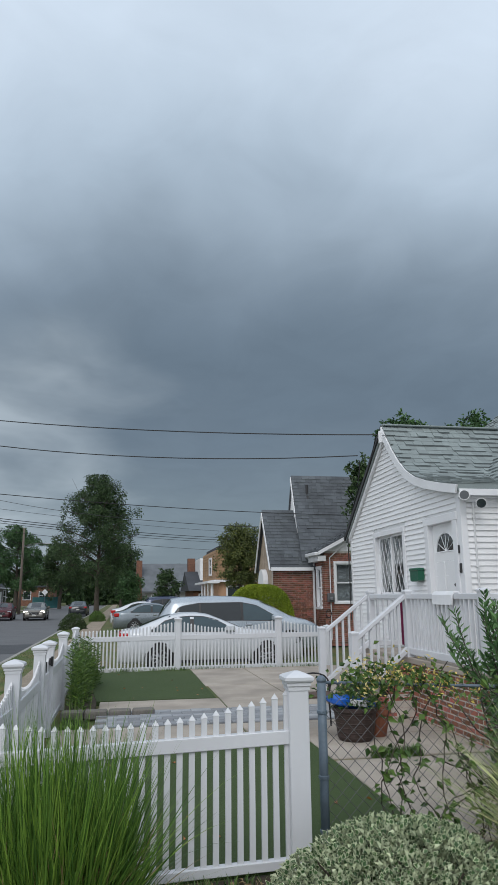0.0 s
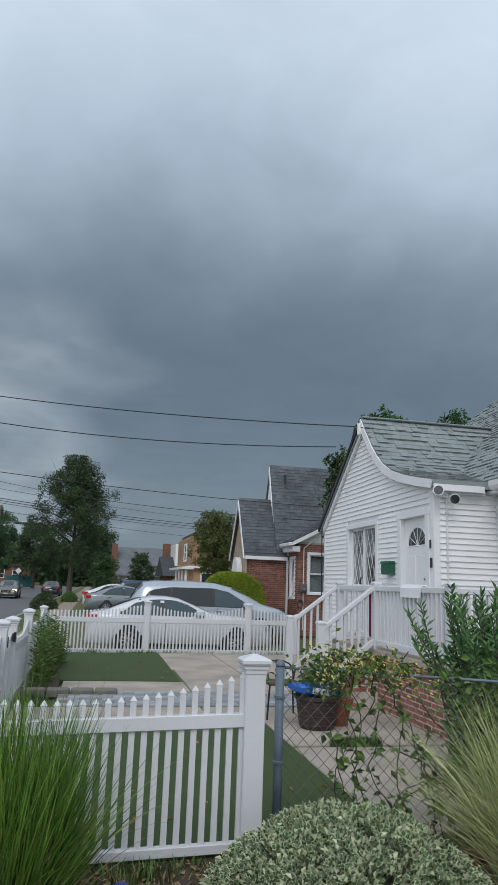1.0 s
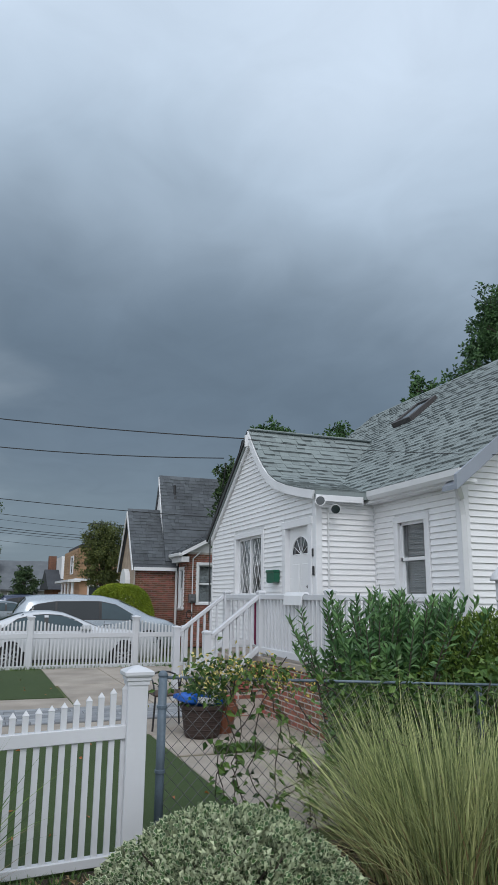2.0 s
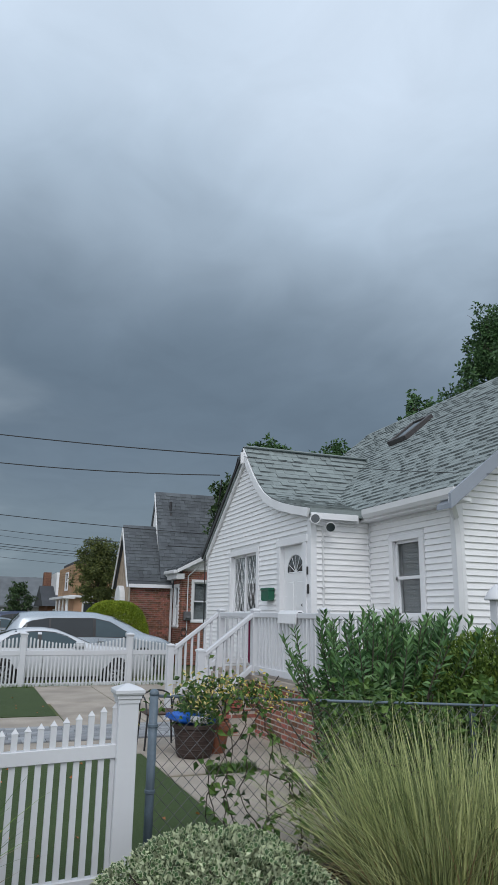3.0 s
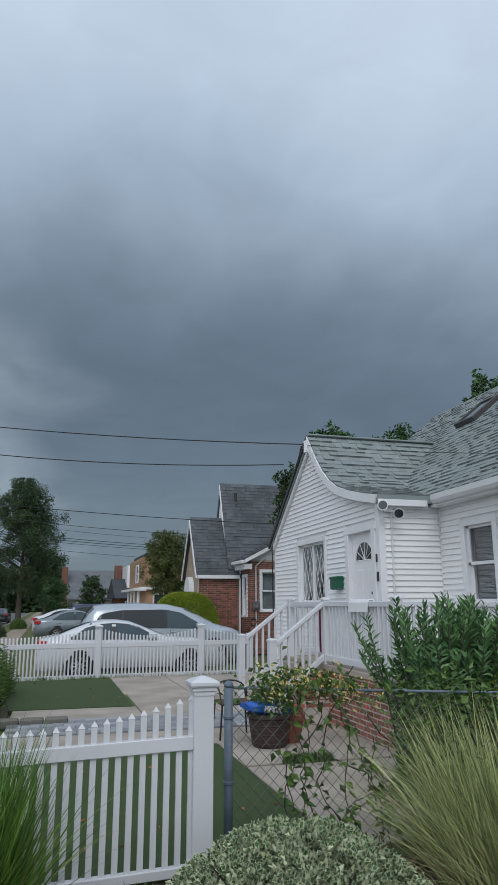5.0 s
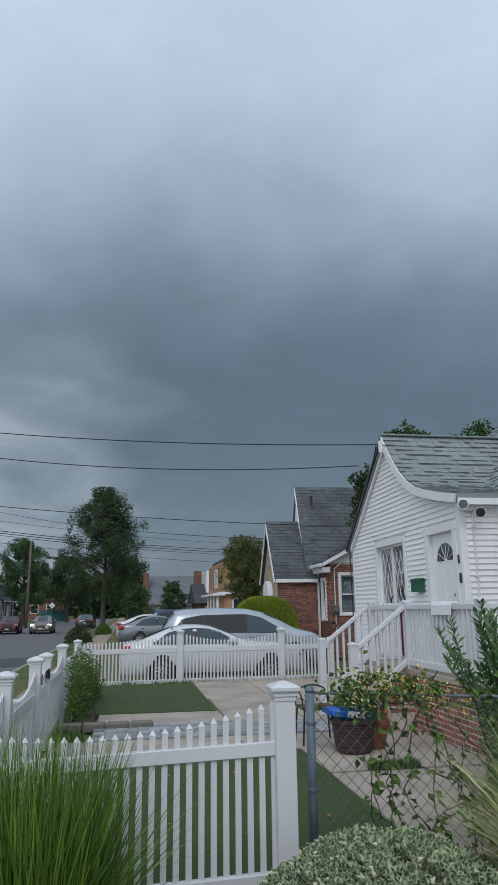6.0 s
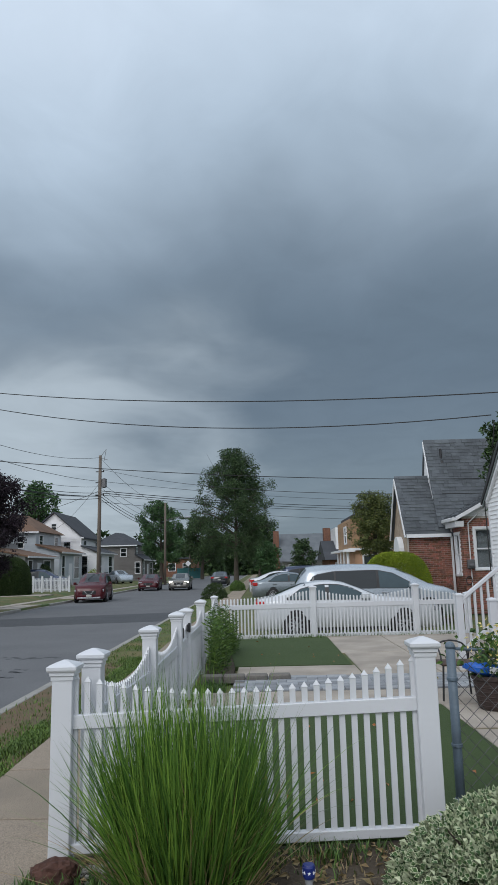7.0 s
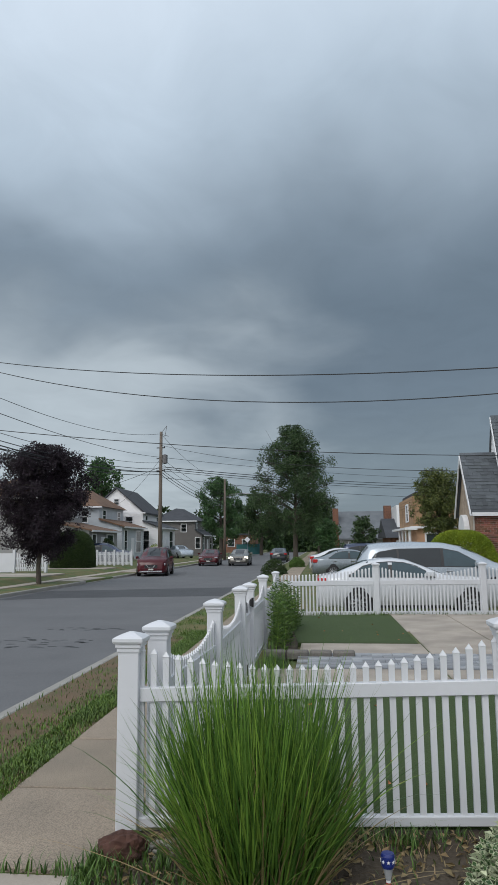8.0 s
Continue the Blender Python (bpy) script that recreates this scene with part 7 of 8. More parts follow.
def build_far_houses():
    storey_house("grey two-storey house with a brown roof and bay porch", -18.0, -21.4, -29, 46.5, 53.0, 5.7, 2.95, 7.9, M["siding_grey"], M["roof_brown"], "hip")
    storey_house("pale blue-white house with a brown hipped roof", -18.3, -20.6, -26.2, 55.2, 62.0, 5.5, 3.5, 7.4, M["siding_pale"], M["roof_brown"], "hip")
    storey_house("white gabled house with dark roof edges", -16.9, -18.7, -24.8, 63.0, 70.0, 5.3, 3.6, 8.0, M["siding"], M["roof_dark"], "gable")
    storey_house("dark taupe two-storey house with a hipped roof", -15.4, -16.4, -22.5, 79.0, 87.0, 5.0, 3.0, 6.9, M["taupe"], M["roof_dark"], "hip")
    # far end of the street, left
    h = thing("house", "low brick building at the end of the street", "house", "houses across the street")
    part("wall", bx(B(), -17.5, -11.5, 108, 114, 0, 3.4), M["brick_i"], h)
    part("roof", bx(B(), -17.8, -11.2, 107.7, 114.3, 3.4, 3.7), M["roof_dark"], h)
    far_window(h, "y", 108, -1, -16.5, -15.3, 1.3, 2.6)
    far_window(h, "y", 108, -1, -13.8, -12.6, 1.3, 2.6)
    f = thing("site_fence", "teal windscreen fence at the street corner", "fence")
    part("screen", bx(B(), -13.0, -9.2, 95.0, 95.06, 0.05, 1.7), M["teal"], f)
    for i in range(5):
        bm = B()
        rod(bm, (-13.0 + 0.95 * i, 95.1, 0), (-13.0 + 0.95 * i, 95.1, 1.8), 0.04)
        part("post", bm, M["galv"], f)
    # right side of the street beyond the brick house
    h = thing("house", "tan shingled house with peach stucco and white columns", "house", "houses down the street")
    part("wall", bx(B(), 6.35, 14, 34, 39.5, 0, 2.6), M["peach"], h)
    part("upper_wall", bx(B(), 6.2, 14, 33.9, 39.6, 2.6, 4.35), M["tan"], h, "tan shingled upper wall")
    boards(h, "x", 6.2, -1, lambda z: 33.9, lambda z: 39.6, 2.64, 4.34, step=0.17, material=M["tan"], name="shingle_course")
    boards(h, "y", 33.9, -1, lambda z: 6.2, lambda z: 14, 2.64, 4.34, step=0.17, material=M["tan"], name="shingle_course")
    part("cornice", bx(B(), 6.05, 14.1, 33.75, 39.75, 2.5, 2.62), M["trim"], h)
    part("roof", bx(B(), 6.4, 14.2, 34.1, 39.4, 4.35, 4.62, 0.03), M["roof_dark"], h)
    for y in (33.8, 35.2, 36.6, 38.0):
        bm = B()
        rod(bm, (5.95, y, 0), (5.95, y, 2.5), 0.09, 0.08, n=10)
        part("column", bm, M["trim"], h)
    part("porch_roof", bx(B(), 5.65, 6.35, 33.5, 39.6, 2.42, 2.55), M["trim"], h)
    far_window(h, "y", 34, -1, 6.9, 7.8, 1.1, 2.2)
    far_window(h, "x", 6.18, -1, 35.5, 36.3, 3.0, 3.9)
    h = thing("house", "small brick house with a dark gabled porch roof", "house", "houses down the street")
    part("wall", bx(B(), 6.3, 12, 46, 52, 0, 2.1), M["brick_i"], h)
    part("roof", prism(B(), [(45.6, 2.1), (52.4, 2.1), (49, 3.7)], "x", 5.9, 12.3), M["roof_dark"], h)
    part("dormer", bx(B(), 7.0, 8.6, 47.4, 50.6, 2.6, 4.7), M["siding"], h, "white dormer")
    part("chimney", bx(B(), 6.4, 7.0, 50.9, 51.6, 2.1, 4.9), M["brick_i"], h)
    far_window(h, "y", 46, -1, 6.8, 7.7, 0.8, 1.8)
    h = thing("house", "house with a broad pale grey roof and brick chimney", "house", "houses down the street")
    part("wall", bx(B(), 3.2, 9, 66, 73, 0, 2.2), M["siding_grey"], h)
    bm = B()
    prism(bm, [(65.6, 2.1), (69.5, 5.3), (69.5, 5.45), (65.6, 2.25)], "x", 2.9, 9.3)
    prism(bm, [(73.4, 2.1), (69.5, 5.3), (69.5, 5.45), (73.4, 2.25)], "x", 2.9, 9.3)
    part("roof", bm, M["roof_grey"], h)
    part("chimney", bx(B(), 2.3, 2.95, 67.5, 68.6, 0, 5.7), M["brick_i"], h)
    far_window(h, "y", 66, -1, 4.0, 5.0, 0.9, 1.8)


M["teal"] = mat("teal_screen", (0.03, 0.13, 0.14), 0.8, 0.1)
build_far_houses()


def build_far_fences():
    f = thing("picket_fence", "white picket fence before the houses across the street", "fence", "white fences across the street")
    for i in range(6):
        x = -16.6 + 0.67 * i
        part("post", bx(B(), x - 0.06, x + 0.06, 43.0, 43.12, 0.2, 1.38), M["vinyl"], f)
    for i in range(34):
        x = -16.55 + 0.1 * i
        part("picket", bx(B(), x - 0.028, x + 0.028, 43.04, 43.07, 0.26, 1.22), M["vinyl"], f)
    for z in (0.35, 1.0):
        part("rail", bx(B(), -16.6, -13.25, 43.07, 43.11, z, z + 0.09), M["vinyl"], f)
    f = thing("panel_fence", "white vinyl panel fence with a picket gate beside the far driveway", "fence", "white fences across the street")
    part("panel", bx(B(), -22.0, -16.7, 32.5, 32.55, 0.22, 1.30), M["vinyl"], f)
    for x in (-16.65, -14.75, -18.5, -20.4):
        part("post", bx(B(), x - 0.07, x + 0.07, 32.45, 32.6, 0.2, 1.5), M["vinyl"], f)
    for i in range(16):
        x = -16.45 + 0.107 * i
        part("picket", bx(B(), x - 0.03, x + 0.03, 32.5, 32.53, 0.28, 1.30 - 0.16 * math.sin(math.pi * i / 15)), M["vinyl"], f)
    for z in (0.4, 0.95):
        part("rail", bx(B(), -16.6, -14.8, 32.53, 32.58, z, z + 0.1), M["vinyl"], f)


build_far_fences()


# ---- poles and wires ----
M["pole"] = mat("weathered_pole_wood", (0.17, 0.14, 0.115), 0.9, 0.25, 3, 40, 0.4, stretch=(4, 4, 0.4))
M["cable"] = mat("black_cable", (0.012, 0.012, 0.013), 0.6, 0.1)


def wire(parent, a, b, sag, r=0.013, n=14, name="cable"):
    a, b = Vector(a), Vector(b)
    bm = B()
    p = [a.lerp(b, i / n) - Vector((0, 0, sag * 4 * (i / n) * (1 - i / n))) for i in range(n + 1)]
    d = (b - a).normalized()
    e1 = d.cross(Vector((0, 0, 1))) if abs(d.z) < 0.95 else Vector((1, 0, 0))
    e1.normalize()
    e2 = d.cross(e1)
    rings = [[bm.verts.new(q + (e1 * math.cos(k * 1.2566) + e2 * math.sin(k * 1.2566)) * r) for k in range(5)] for q in p]
    for u, v in zip(rings, rings[1:]):
        for k in range(5):
            bm.faces.new([u[k], u[(k + 1) % 5], v[(k + 1) % 5], v[k]])
    return part(name, bm, M["cable"], parent)


def build_poles():
    spots = [(-11.3, 17.5, 10.4), (-10.7, 41.6, 10.0), (-10.25, 67.0, 9.3), (-11.0, 96.0, 9.0)]
    for i, (x, y, h) in enumerate(spots):
        t = thing("utility_pole", "weathered wooden utility pole carrying cables" if i != 2 else "wooden pole with a cobra-head street lamp", "utility pole", "poles along the street", at=pose(x, y, 0, 0, 0, 0))
        bm = B()
        rod(bm, (0, 0, -0.1), (0.05 if i == 2 else 0.02, 0, h), 0.16, 0.11, n=12)
        part("shaft", bm, M["pole"], t, smooth=True)
        if i == 1:
            bm = B()
            lathe(bm, [(0.05, -0.1), (0.2, -0.05), (0.2, 0.55), (0.05, 0.62)], 12, (0.32, 0, h - 2.3))
            bx(bm, -0.1, 0.3, -0.05, 0.05, h - 2.0, h - 1.9)
            part("transformer", bm, M["wire"], t, "small grey transformer can")
            for z in (h - 1.2, h - 2.0, h - 2.9):
                bm = B()
                rod(bm, (-0.3, 0, z), (0.3, 0, z), 0.04, n=6)
                lathe(bm, [(0.04, 0), (0.06, 0.05), (0.03, 0.12)], 8, (0.28, 0, z))
                part("insulator", bm, M["black"], t)
            bm = B()
            for a, b in (((0.1, 0, h), (0.45, 0, h + 0.45)), ((0.1, 0, h - 0.2), (0.6, 0, h - 0.35)), ((0.45, 0, h + 0.45), (0.3, 0, h - 0.4))):
                rod(bm, a, b, 0.018, n=5)
            part("bracket", bm, M["wire"], t)
        if i == 2:
            bm = B()
            q = [(0.05, 0, h - 2.2), (0.8, 0, h - 1.85), (1.7, 0, h - 1.7), (2.4, 0, h - 1.72)]
            for a, b in zip(q, q[1:]):
                rod(bm, a, b, 0.035, n=6)
            part("lamp_arm", bm, M["wire"], t)
            part("lamp_head", bx(B(), 2.35, 2.95, -0.12, 0.12, h - 1.82, h - 1.66, 0.05), M["clear_lens"], t, "pale lamp head")
    w = thing("street_cables", "black power and telephone cables strung along the street", "cables")
    for (xa, ya, ha), (xb, yb, hb) in zip(spots, spots[1:]):
        near = ya < 20
        for lvl, (dz, r, sag) in enumerate(((-0.15, 0.012, 0.75), (-1.9, 0.014, 0.4), (-2.3, 0.012, 0.5), (-2.75, 0.018, 0.45), (-2.95, 0.024, 0.5), (-3.15, 0.02, 0.55))):
            za = (7.35, 6.75, 6.0, 5.7, 5.55, 5.45)[lvl] if near else ha + dz
            wire(w, (xa, ya, za), (xb, yb, hb + dz), sag, r)
    d = thing("service_cables", "sagging service cables running to the houses", "cables")
    wire(d, (5.56, 10.2, 4.66), (-11.3, 17.5, 7.9), 0.45, 0.011, 24)
    wire(d, (5.58, 10.1, 4.62), (7.0, 5.62, 3.42), 0.06, 0.005, 16)
    wire(d, (5.56, 11.2, 4.5), (-11.3, 17.5, 7.85), 0.8, 0.011, 24)
    wire(d, (9.0, 19.9, 4.5), (-11.3, 17.5, 5.6), 0.32, 0.012, 24)
    wire(d, (9.0, 19.9, 4.0), (-10.7, 41.6, 9.0), 0.6, 0.012, 24)
    for za, z2, r in ((8.1, 9.2, 0.014), (7.4, 8.5, 0.026), (7.25, 8.2, 0.026), (7.1, 7.9, 0.018), (6.6, 6.9, 0.016)):
        wire(d, (-10.7, 41.6, za), (20.0, 70.0, z2), 0.45, r, 20)
    wire(d, (-10.7, 41.6, 8.0), (-19.3, 56.0, 5.6), 0.4, 0.012)
    wire(d, (-10.7, 41.6, 7.4), (-21.4, 47.0, 5.6), 0.3, 0.016)
    wire(d, (-10.7, 41.6, 7.0), (-11.3, 17.5, 5.3), 0.3, 0.02)
    # drip loops at the gable of the white house
    s = thing("service_drop", "black service cables looped down the gable edge", "cables")
    for k, (p, q, sag) in enumerate((((5.6, 10.4, 4.68), (5.62, 11.2, 3.95), 0.12), ((5.6, 11.2, 3.95), (5.64, 12.1, 3.05), -0.06), ((5.6, 11.2, 4.4), (5.58, 11.35, 3.9), 0.1), ((5.64, 12.1, 3.05), (5.66, 12.12, 1.2), 0.02))):
        wire(s, p, q, sag, 0.012, name="loop")
    bm = B()
    rod(bm, (5.6, 10.18, 4.5), (5.6, 10.18, 4.72), 0.05, n=6)
    part("insulator", bm, M["trim"], s)


build_poles()


M["dark_wood"] = mat("brown_seat", (0.09, 0.055, 0.04), 0.7, 0.2, 4, 40, 0.2)


# ---- small things ----
M["terracotta"] = mat("terracotta", (0.24, 0.09, 0.05), 0.8, 0.2, 6, 40, 0.2)
M["wicker"] = mat("brown_wicker", (0.055, 0.035, 0.03), 0.7, 0.3, 20, 80, 0.5)
M["blue"] = mat("blue_plastic", (0.01, 0.10, 0.45), 0.3, 0.1, 5, 30, 0.02)
M["magenta"] = mat("magenta_cloth", (0.20, 0.015, 0.07), 0.9, 0.15, 6, 60, 0.2)
M["clump_earth"] = mat("red_brown_clump", (0.10, 0.045, 0.032), 0.95, 0.4, 12, 50, 0.9)
M["star_blue"] = mat("navy_enamel", (0.012, 0.025, 0.16), 0.35, 0.05)
M["red"] = mat("red_enamel", (0.42, 0.02, 0.02), 0.4, 0.05)
M["rust_leaf"] = leaf_mat("rust_leaf", (0.42, 0.17, 0.05), (0.30, 0.12, 0.05), 0.3)


def build_small():
    # mailbox on the gable wall
    t = thing("mailbox", "green enamel mailbox hung on the white siding", "mailbox", at=pose(HX - 0.016, 9.21, 1.93))
    bm = B()
    prism(bm, [(-0.16, 0.02), (-0.16, 0.17), (-0.12, 0.2), (0.16, 0.2), (0.16, 0.02), (0.1, 0.0), (-0.1, 0.0)], "x", -0.11, 0.0)
    part("box", bm, M["mailgreen"], t)
    part("lid", bx(B(), -0.125, 0.0, -0.175, 0.175, 0.17, 0.215, 0.012), M["mailgreen"], t)
    # flood lights at the porch corner
    t = thing("flood_light", "white twin flood light with sensor under the eave", "flood light", at=pose(5.83, HY0 - 0.02, 3.06))
    part("base", bx(B(), -0.06, 0.09, -0.05, 0.0, -0.03, 0.05, 0.01), M["trim"], t)
    for a, b in (((-0.03, -0.05, 0.02), (-0.09, -0.13, 0.03)), ((0.15, -0.05, 0.0), (0.12, -0.13, -0.03))):
        lampp = part("lamp", B(), M["trim"], t)
        bm = B()
        lathe(bm, [(0.03, 0.0), (0.05, 0.05), (0.075, 0.11), (0.078, 0.13)], 14)
        d = (Vector(b) - Vector(a))
        q = d.to_track_quat("Z", "Y").to_matrix().to_4x4()
        bmesh.ops.transform(bm, matrix=Matrix.Translation(b) @ q, verts=bm.verts)
        rod(bm, a, b, 0.014)
        part("shade", bm, M["trim"], lampp)
        bm = B()
        lathe(bm, [(0.066, 0.128), (0.066, 0.135), (0.02, 0.14)], 14)
        bmesh.ops.transform(bm, matrix=Matrix.Translation(b) @ q, verts=bm.verts)
        part("lens", bm, M["glass"], lampp)
    t = thing("conduit", "grey painted conduit running down the siding", "conduit", at=pose(0, 0, 0))
    bm = B()
    rod(bm, (5.90, HY0 - 0.03, 0.9), (5.90, HY0 - 0.03, 3.04), 0.014, n=8)
    part("pipe", bm, M["gutter"], t)
    for z in (1.3, 2.1, 2.8):
        part("clip", bx(B(), 5.875, 5.925, HY0 - 0.05, HY0 - 0.014, z, z + 0.02), M["gutter"], t)
    # door bell and house plate (plain bar)
    t = part("door_bell", bx(B(), HX - 0.05, HX - 0.026, 7.975, 8.015, 2.02, 2.16, 0.008), M["black"])
    tagged(t, "black doorbell camera beside the front door", "doorbell")
    t = part("house_plate", bx(B(), HX - 0.045, HX - 0.027, 8.0, 8.03, 2.30, 2.42, 0.004), M["black"])
    tagged(t, "small dark house plate on the corner board", "sign")
    # rolled mat over the porch rail
    t = thing("door_mat", "pale mat folded over the porch railing", "mat", at=pose(0, 0, 0))
    bm = B()
    prof = [(-0.07, 1.60), (-0.062, 1.72), (-0.03, 1.765), (0.03, 1.765), (0.062, 1.72), (0.07, 1.60), (0.055, 1.60), (0.048, 1.715), (0.022, 1.745), (-0.022, 1.745), (-0.048, 1.715), (-0.055, 1.60)]
    prism(bm, [(4.955 + a, b) for a, b in prof], "y", 6.95, 7.42)
    part("cloth", bm, M["trim"], t)
    # magenta cloth hung inside the stairs
    t = thing("hanging_cloth", "magenta cloth hanging from the porch rail", "cloth", at=pose(0, 0, 0))
    bm = B()
    for k in range(9):
        x0 = 5.02 + 0.012 * math.sin(k * 1.9)
        bx(bm, x0, x0 + 0.012, 8.42 + 0.02 * k, 8.44 + 0.02 * k, 0.98 + 0.05 * abs(k - 4) / 4, 1.66)
    part("cloth", bm, M["magenta"], t)
    # planter with blue bag and a clay pot
    t = thing("planter", "dark brown woven planter tub on the concrete", "planter", at=pose(3.68, 7.15, 0.066))
    bm = B()
    lathe(bm, [(0.19, 0), (0.21, 0.03), (0.25, 0.32), (0.27, 0.33), (0.27, 0.37), (0.23, 0.37), (0.21, 0.30), (0.02, 0.30)], 20)
    part("tub", bm, M["wicker"], t)
    for i in range(6):
        bm = B()
        lathe(bm, [(0.212 + 0.007 * i, -0.008), (0.218 + 0.007 * i, 0.0), (0.212 + 0.007 * i, 0.008)], 20, (0, 0, 0.05 + 0.05 * i))
        part("weave_band", bm, M["wicker"], t)
    t = thing("clay_pot", "terracotta flower pot beside the planter", "flower pot", at=pose(4.0, 7.3, 0.066))
    bm = B()
    lathe(bm, [(0.12, 0), (0.17, 0.26), (0.19, 0.26), (0.19, 0.32), (0.16, 0.32), (0.15, 0.25), (0.02, 0.25)], 20)
    part("pot", bm, M["terracotta"], t, smooth=False)
    t = thing("soil_bag", "bright blue and white plastic sack lying on the planter", "sack", at=pose(3.62, 7.15, 0.43, 0, 8, 12))
    bm = B()
    bx(bm, -0.26, 0.26, -0.16, 0.16, 0.0, 0.12)
    bmesh.ops.subdivide_edges(bm, edges=list(bm.edges), cuts=4, use_grid_fill=True)
    for v in bm.verts:
        k = (1 - (v.co.x / 0.27) ** 4) * (1 - (v.co.y / 0.17) ** 4)
        v.co.z = 0.06 + (v.co.z - 0.06) * (0.35 + 0.9 * k) + 0.02 * noise.noise(v.co * 9)
    part("sack", bm, M["blue"], t, smooth=True)
    part("label_panel", bx(B(), -0.1, 0.14, -0.178, -0.163, 0.03, 0.10, 0.004), M["trim"], t, "white printed panel")
    bush("potted_plant", "leafy plant growing from the planter", (3.7, 7.15, 0.42), 0.28, 0.24, 0.32, 500, 0.07, 0.04, M["vine"], 71, category="plant")
    # root and soil clump at the corner post, modelled as a rock
    t = thing("root_clump", "reddish brown clump of roots and soil by the fence corner", "rock", at=pose(-0.12, 3.72, 0.0))
    bm = B()
    bmesh.ops.create_icosphere(bm, subdivisions=4, radius=1)
    for v in bm.verts:
        d = 1 + 0.28 * noise.noise(v.co * 1.6) + 0.16 * noise.noise(v.co * 4.5) + 0.07 * noise.noise(v.co * 12)
        v.co = Vector((v.co.x * 0.14 * d, v.co.y * 0.12 * d, v.co.z * 0.10 * d + 0.05))
    part("rock", bm, M["clump_earth"], t)
    g = thing("gravel", "small heap of pale grey gravel beside the soil clump", "gravel", at=pose(0.12, 3.78, 0.03), kind="stuff")
    rg = random.Random(14)
    bm = B()
    for k in range(90):
        c = Vector((rg.gauss(0, 0.09), rg.gauss(0, 0.05), 0))
        c.z = max(0.0, 0.035 - c.length * 0.25) + rg.uniform(0, 0.008)
        bmesh.ops.create_icosphere(bm, subdivisions=1, radius=rg.uniform(0.007, 0.014), matrix=Matrix.Translation(c))
    part("pebbles", bm, M["kerb"], g)
    # solar stake light in flag colours
    t = thing("stake_light", "small solar stake light, navy with white stars, striped stem", "garden light", at=pose(1.24, 3.2, 0.14) @ Matrix.Scale(0.7, 4))
    part("spike", rod(B(), (0, 0, -0.29), (0, 0, 0.01), 0.006, 0.012, n=8), M["black"], t)
    bm = B()
    lathe(bm, [(0.036, 0.20), (0.042, 0.215), (0.044, 0.27), (0.038, 0.285), (0.01, 0.287)], 18)
    part("cap", bm, M["star_blue"], t, "navy cap")
    for k in range(8):
        a = k * math.pi / 4
        bm = B()
        star = [((0.012 if i % 2 == 0 else 0.005) * math.cos(i * math.pi / 5 + math.pi / 2), (0.012 if i % 2 == 0 else 0.005) * math.sin(i * math.pi / 5 + math.pi / 2)) for i in range(10)]
        prism(bm, star, "x", 0.0, 0.003)
        bmesh.ops.transform(bm, matrix=pose(0, 0, 0.242, 0, 0, math.degrees(a)) @ Matrix.Translation((0.0425, 0, 0)), verts=bm.verts)
        part("star", bm, M["trim"], t, "white star")
    bm = B()
    lathe(bm, [(0.018, 0.13), (0.032, 0.20)], 14)
    part("lens", bm, M["clear_lens"], t)
    for k in range(7):
        bm = B()
        lathe(bm, [(0.015, 0), (0.015, 0.019)], 12, (0, 0, 0.0 + 0.019 * k))
        part("stripe", bm, M["red"] if k % 2 else M["trim"], t)
    # white post with a dome finial at the side gate
    t = thing("gate_post", "white post with a domed finial beside the house", "post", at=pose(6.70, 5.62, 0.05))
    part("shaft", bx(B(), -0.06, 0.06, -0.06, 0.06, 0, 1.86, 0.006), M["vinyl"], t)
    bm = B()
    lathe(bm, [(0.08, 0), (0.14, 0.0), (0.14, 0.02), (0.10, 0.09), (0.05, 0.15), (0.0, 0.19)], 18, (0, 0, 1.86))
    part("finial", bm, M["vinyl"], t, smooth=True)
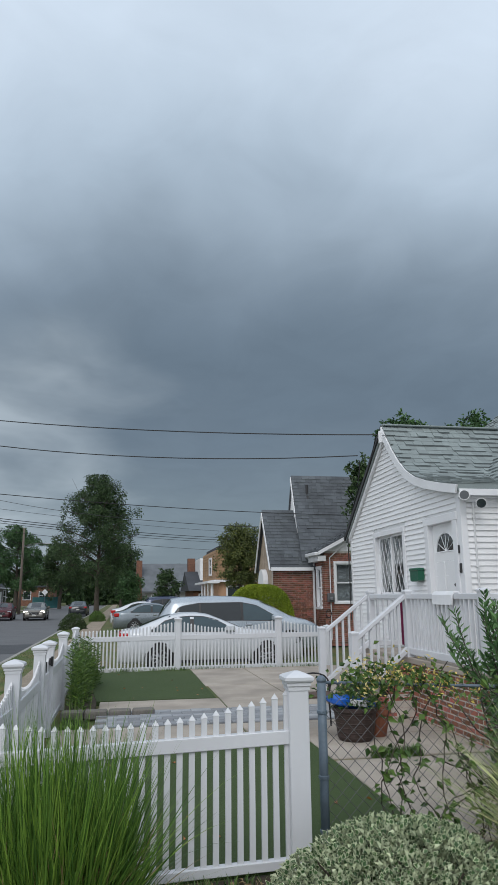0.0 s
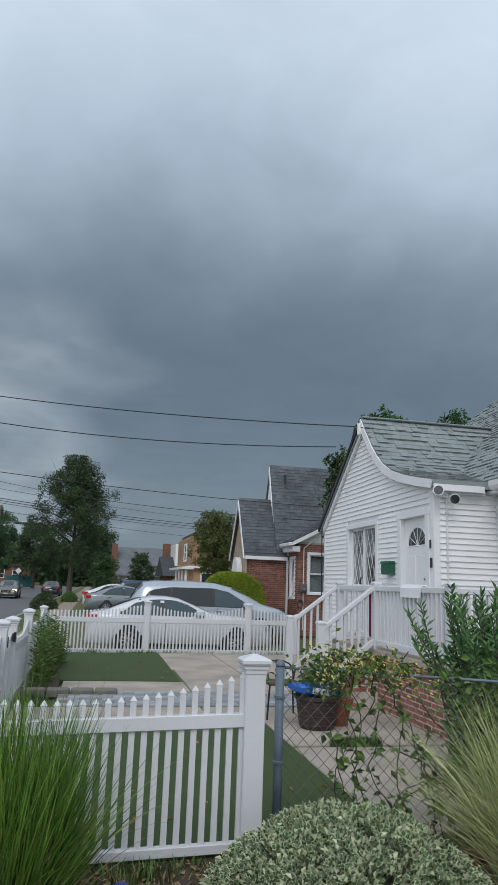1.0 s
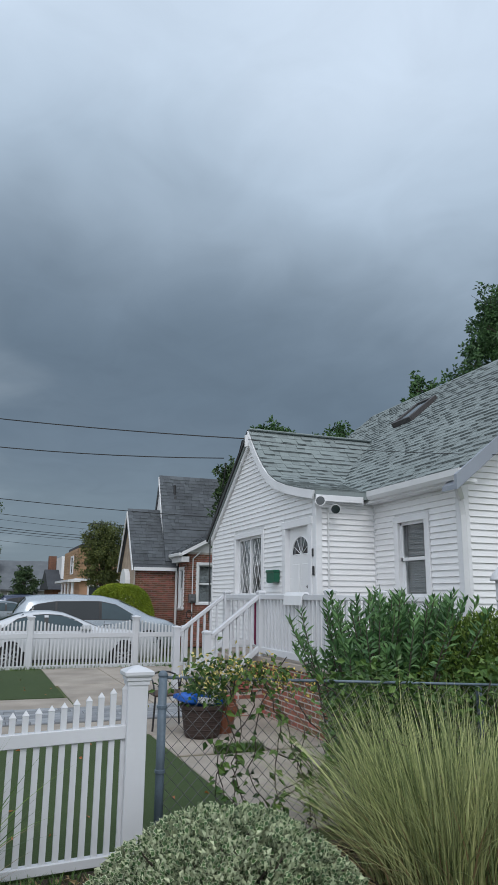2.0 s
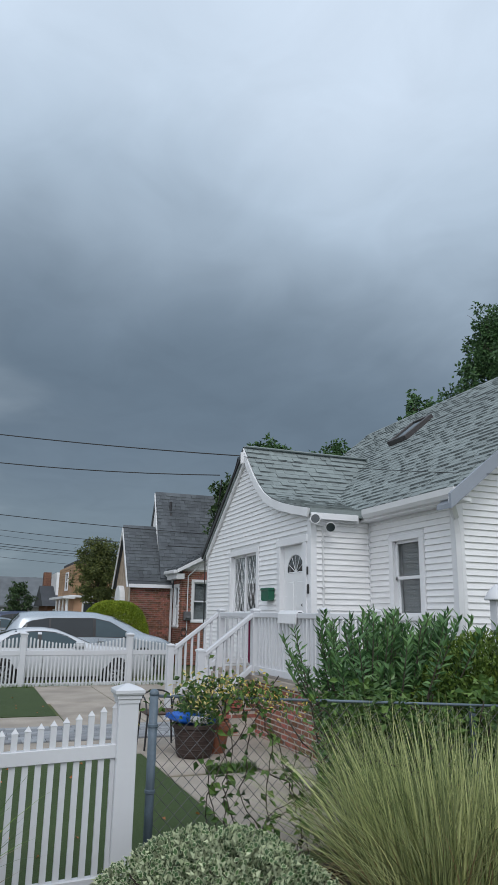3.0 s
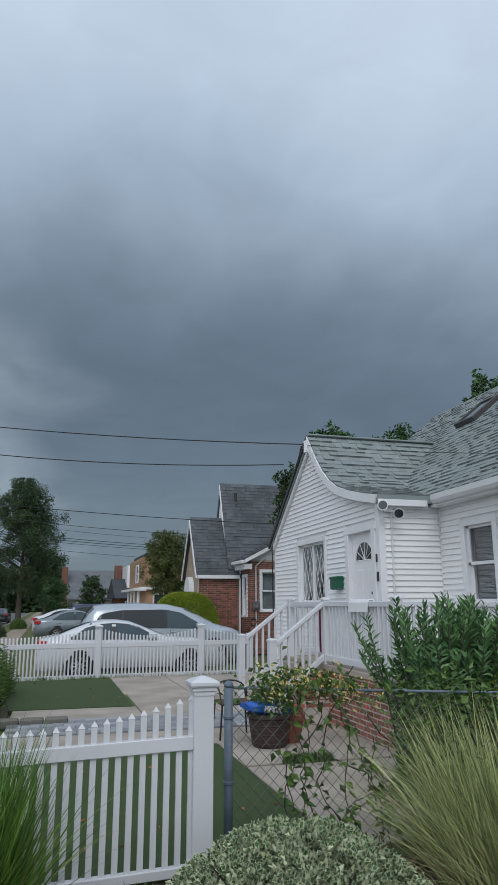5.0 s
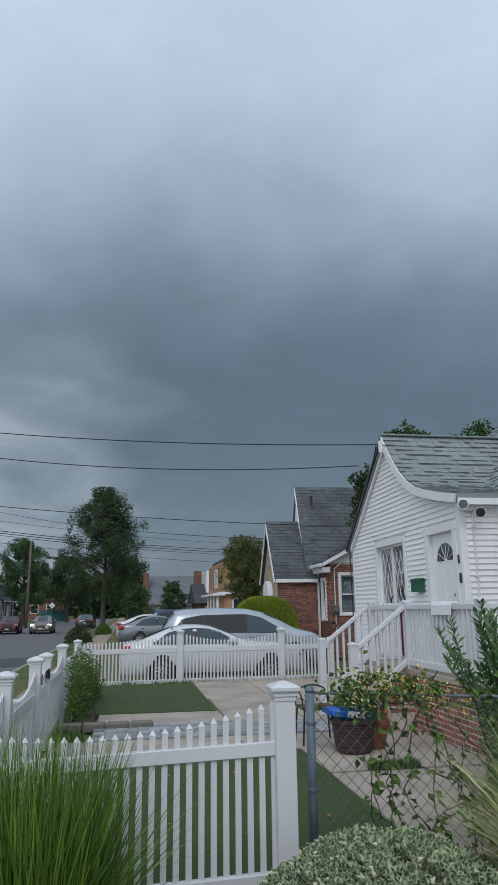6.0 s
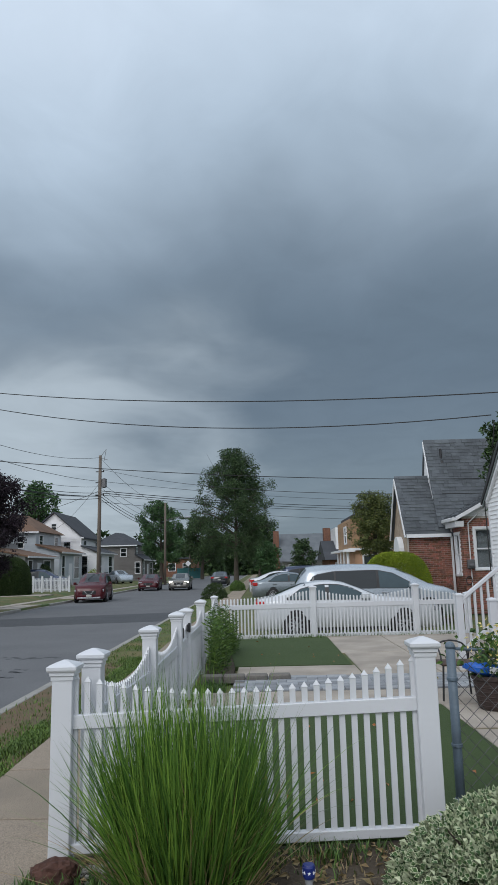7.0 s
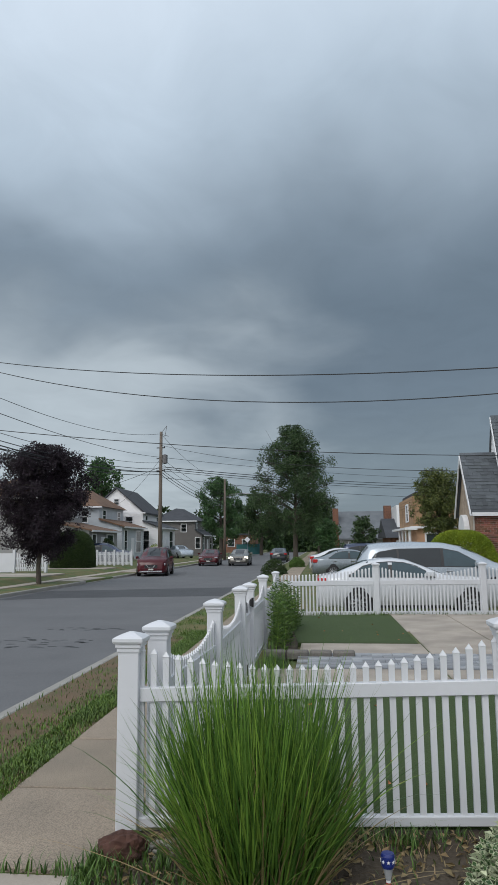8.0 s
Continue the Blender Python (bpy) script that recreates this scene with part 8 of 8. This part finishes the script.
    # patio chair behind the flower pots
    t = thing("patio_chair", "dark metal patio chair with a curved arm on the concrete", "chair", at=pose(3.42, 7.72, 0.068))
    part("seat", bx(B(), -0.22, 0.22, -0.22, 0.22, 0.40, 0.43, 0.012), M["dark_wood"], t, "brown seat")
    for sx in (-1, 1):
        for sy in (-1, 1):
            part("leg", rod(B(), (sx * 0.23, sy * 0.22, 0), (sx * 0.2, sy * 0.2, 0.41), 0.012, n=8), M["black"], t)
        bm = B()
        q = [(sx * 0.22, -0.22 + 0.44 * i / 8, 0.42 + 0.18 * math.sin(math.pi * i / 8) ** 0.5) for i in range(9)]
        for u, v in zip(q, q[1:]):
            rod(bm, u, v, 0.011, n=6)
        part("arm", bm, M["black"], t)
    bm = B()
    q = [(0.22 * math.cos(math.pi * i / 8), 0.22, 0.42 + 0.24 * math.sin(math.pi * i / 8) ** 0.5) for i in range(9)]
    for u, v in zip(q, q[1:]):
        rod(bm, u, v, 0.012, n=6)
    part("back_frame", bm, M["black"], t)
    # a few fallen leaves on turf and bush
    rng = np.random.default_rng(81)
    n = 26
    c = np.stack([rng.uniform(0.3, 3.0, n), rng.uniform(4.3, 7.2, n), np.full(n, 0.08)], 1)
    c2 = np.stack([rng.uniform(0.7, 2.4, 10), rng.uniform(10.4, 13.6, 10), np.full(10, 0.078)], 1)
    c = np.concatenate([c, c2])
    ax = rng.normal(size=(36, 3))
    ax[:, 2] = 0.05
    t = thing("fallen_leaves", "orange dead leaves lying on the turf", "leaves", kind="stuff")
    foliage("dead_leaves", c, ax, 0.06, 0.03, M["rust_leaf"], t, rng)
    # utility sign far down the street
    t = thing("street_sign", "diamond street sign far down the road", "sign", at=pose(-10.3, 88, 0))
    bm = B()
    rod(bm, (0, 0, 0), (0, 0, 2.6), 0.04)
    part("pole", bm, M["galv"], t)
    bm = B()
    prism(bm, [(-0.45, 2.4), (0, 1.95), (0.45, 2.4), (0, 2.85)], "y", -0.06, -0.04)
    part("plate", bm, M["trim"], t)


build_small()
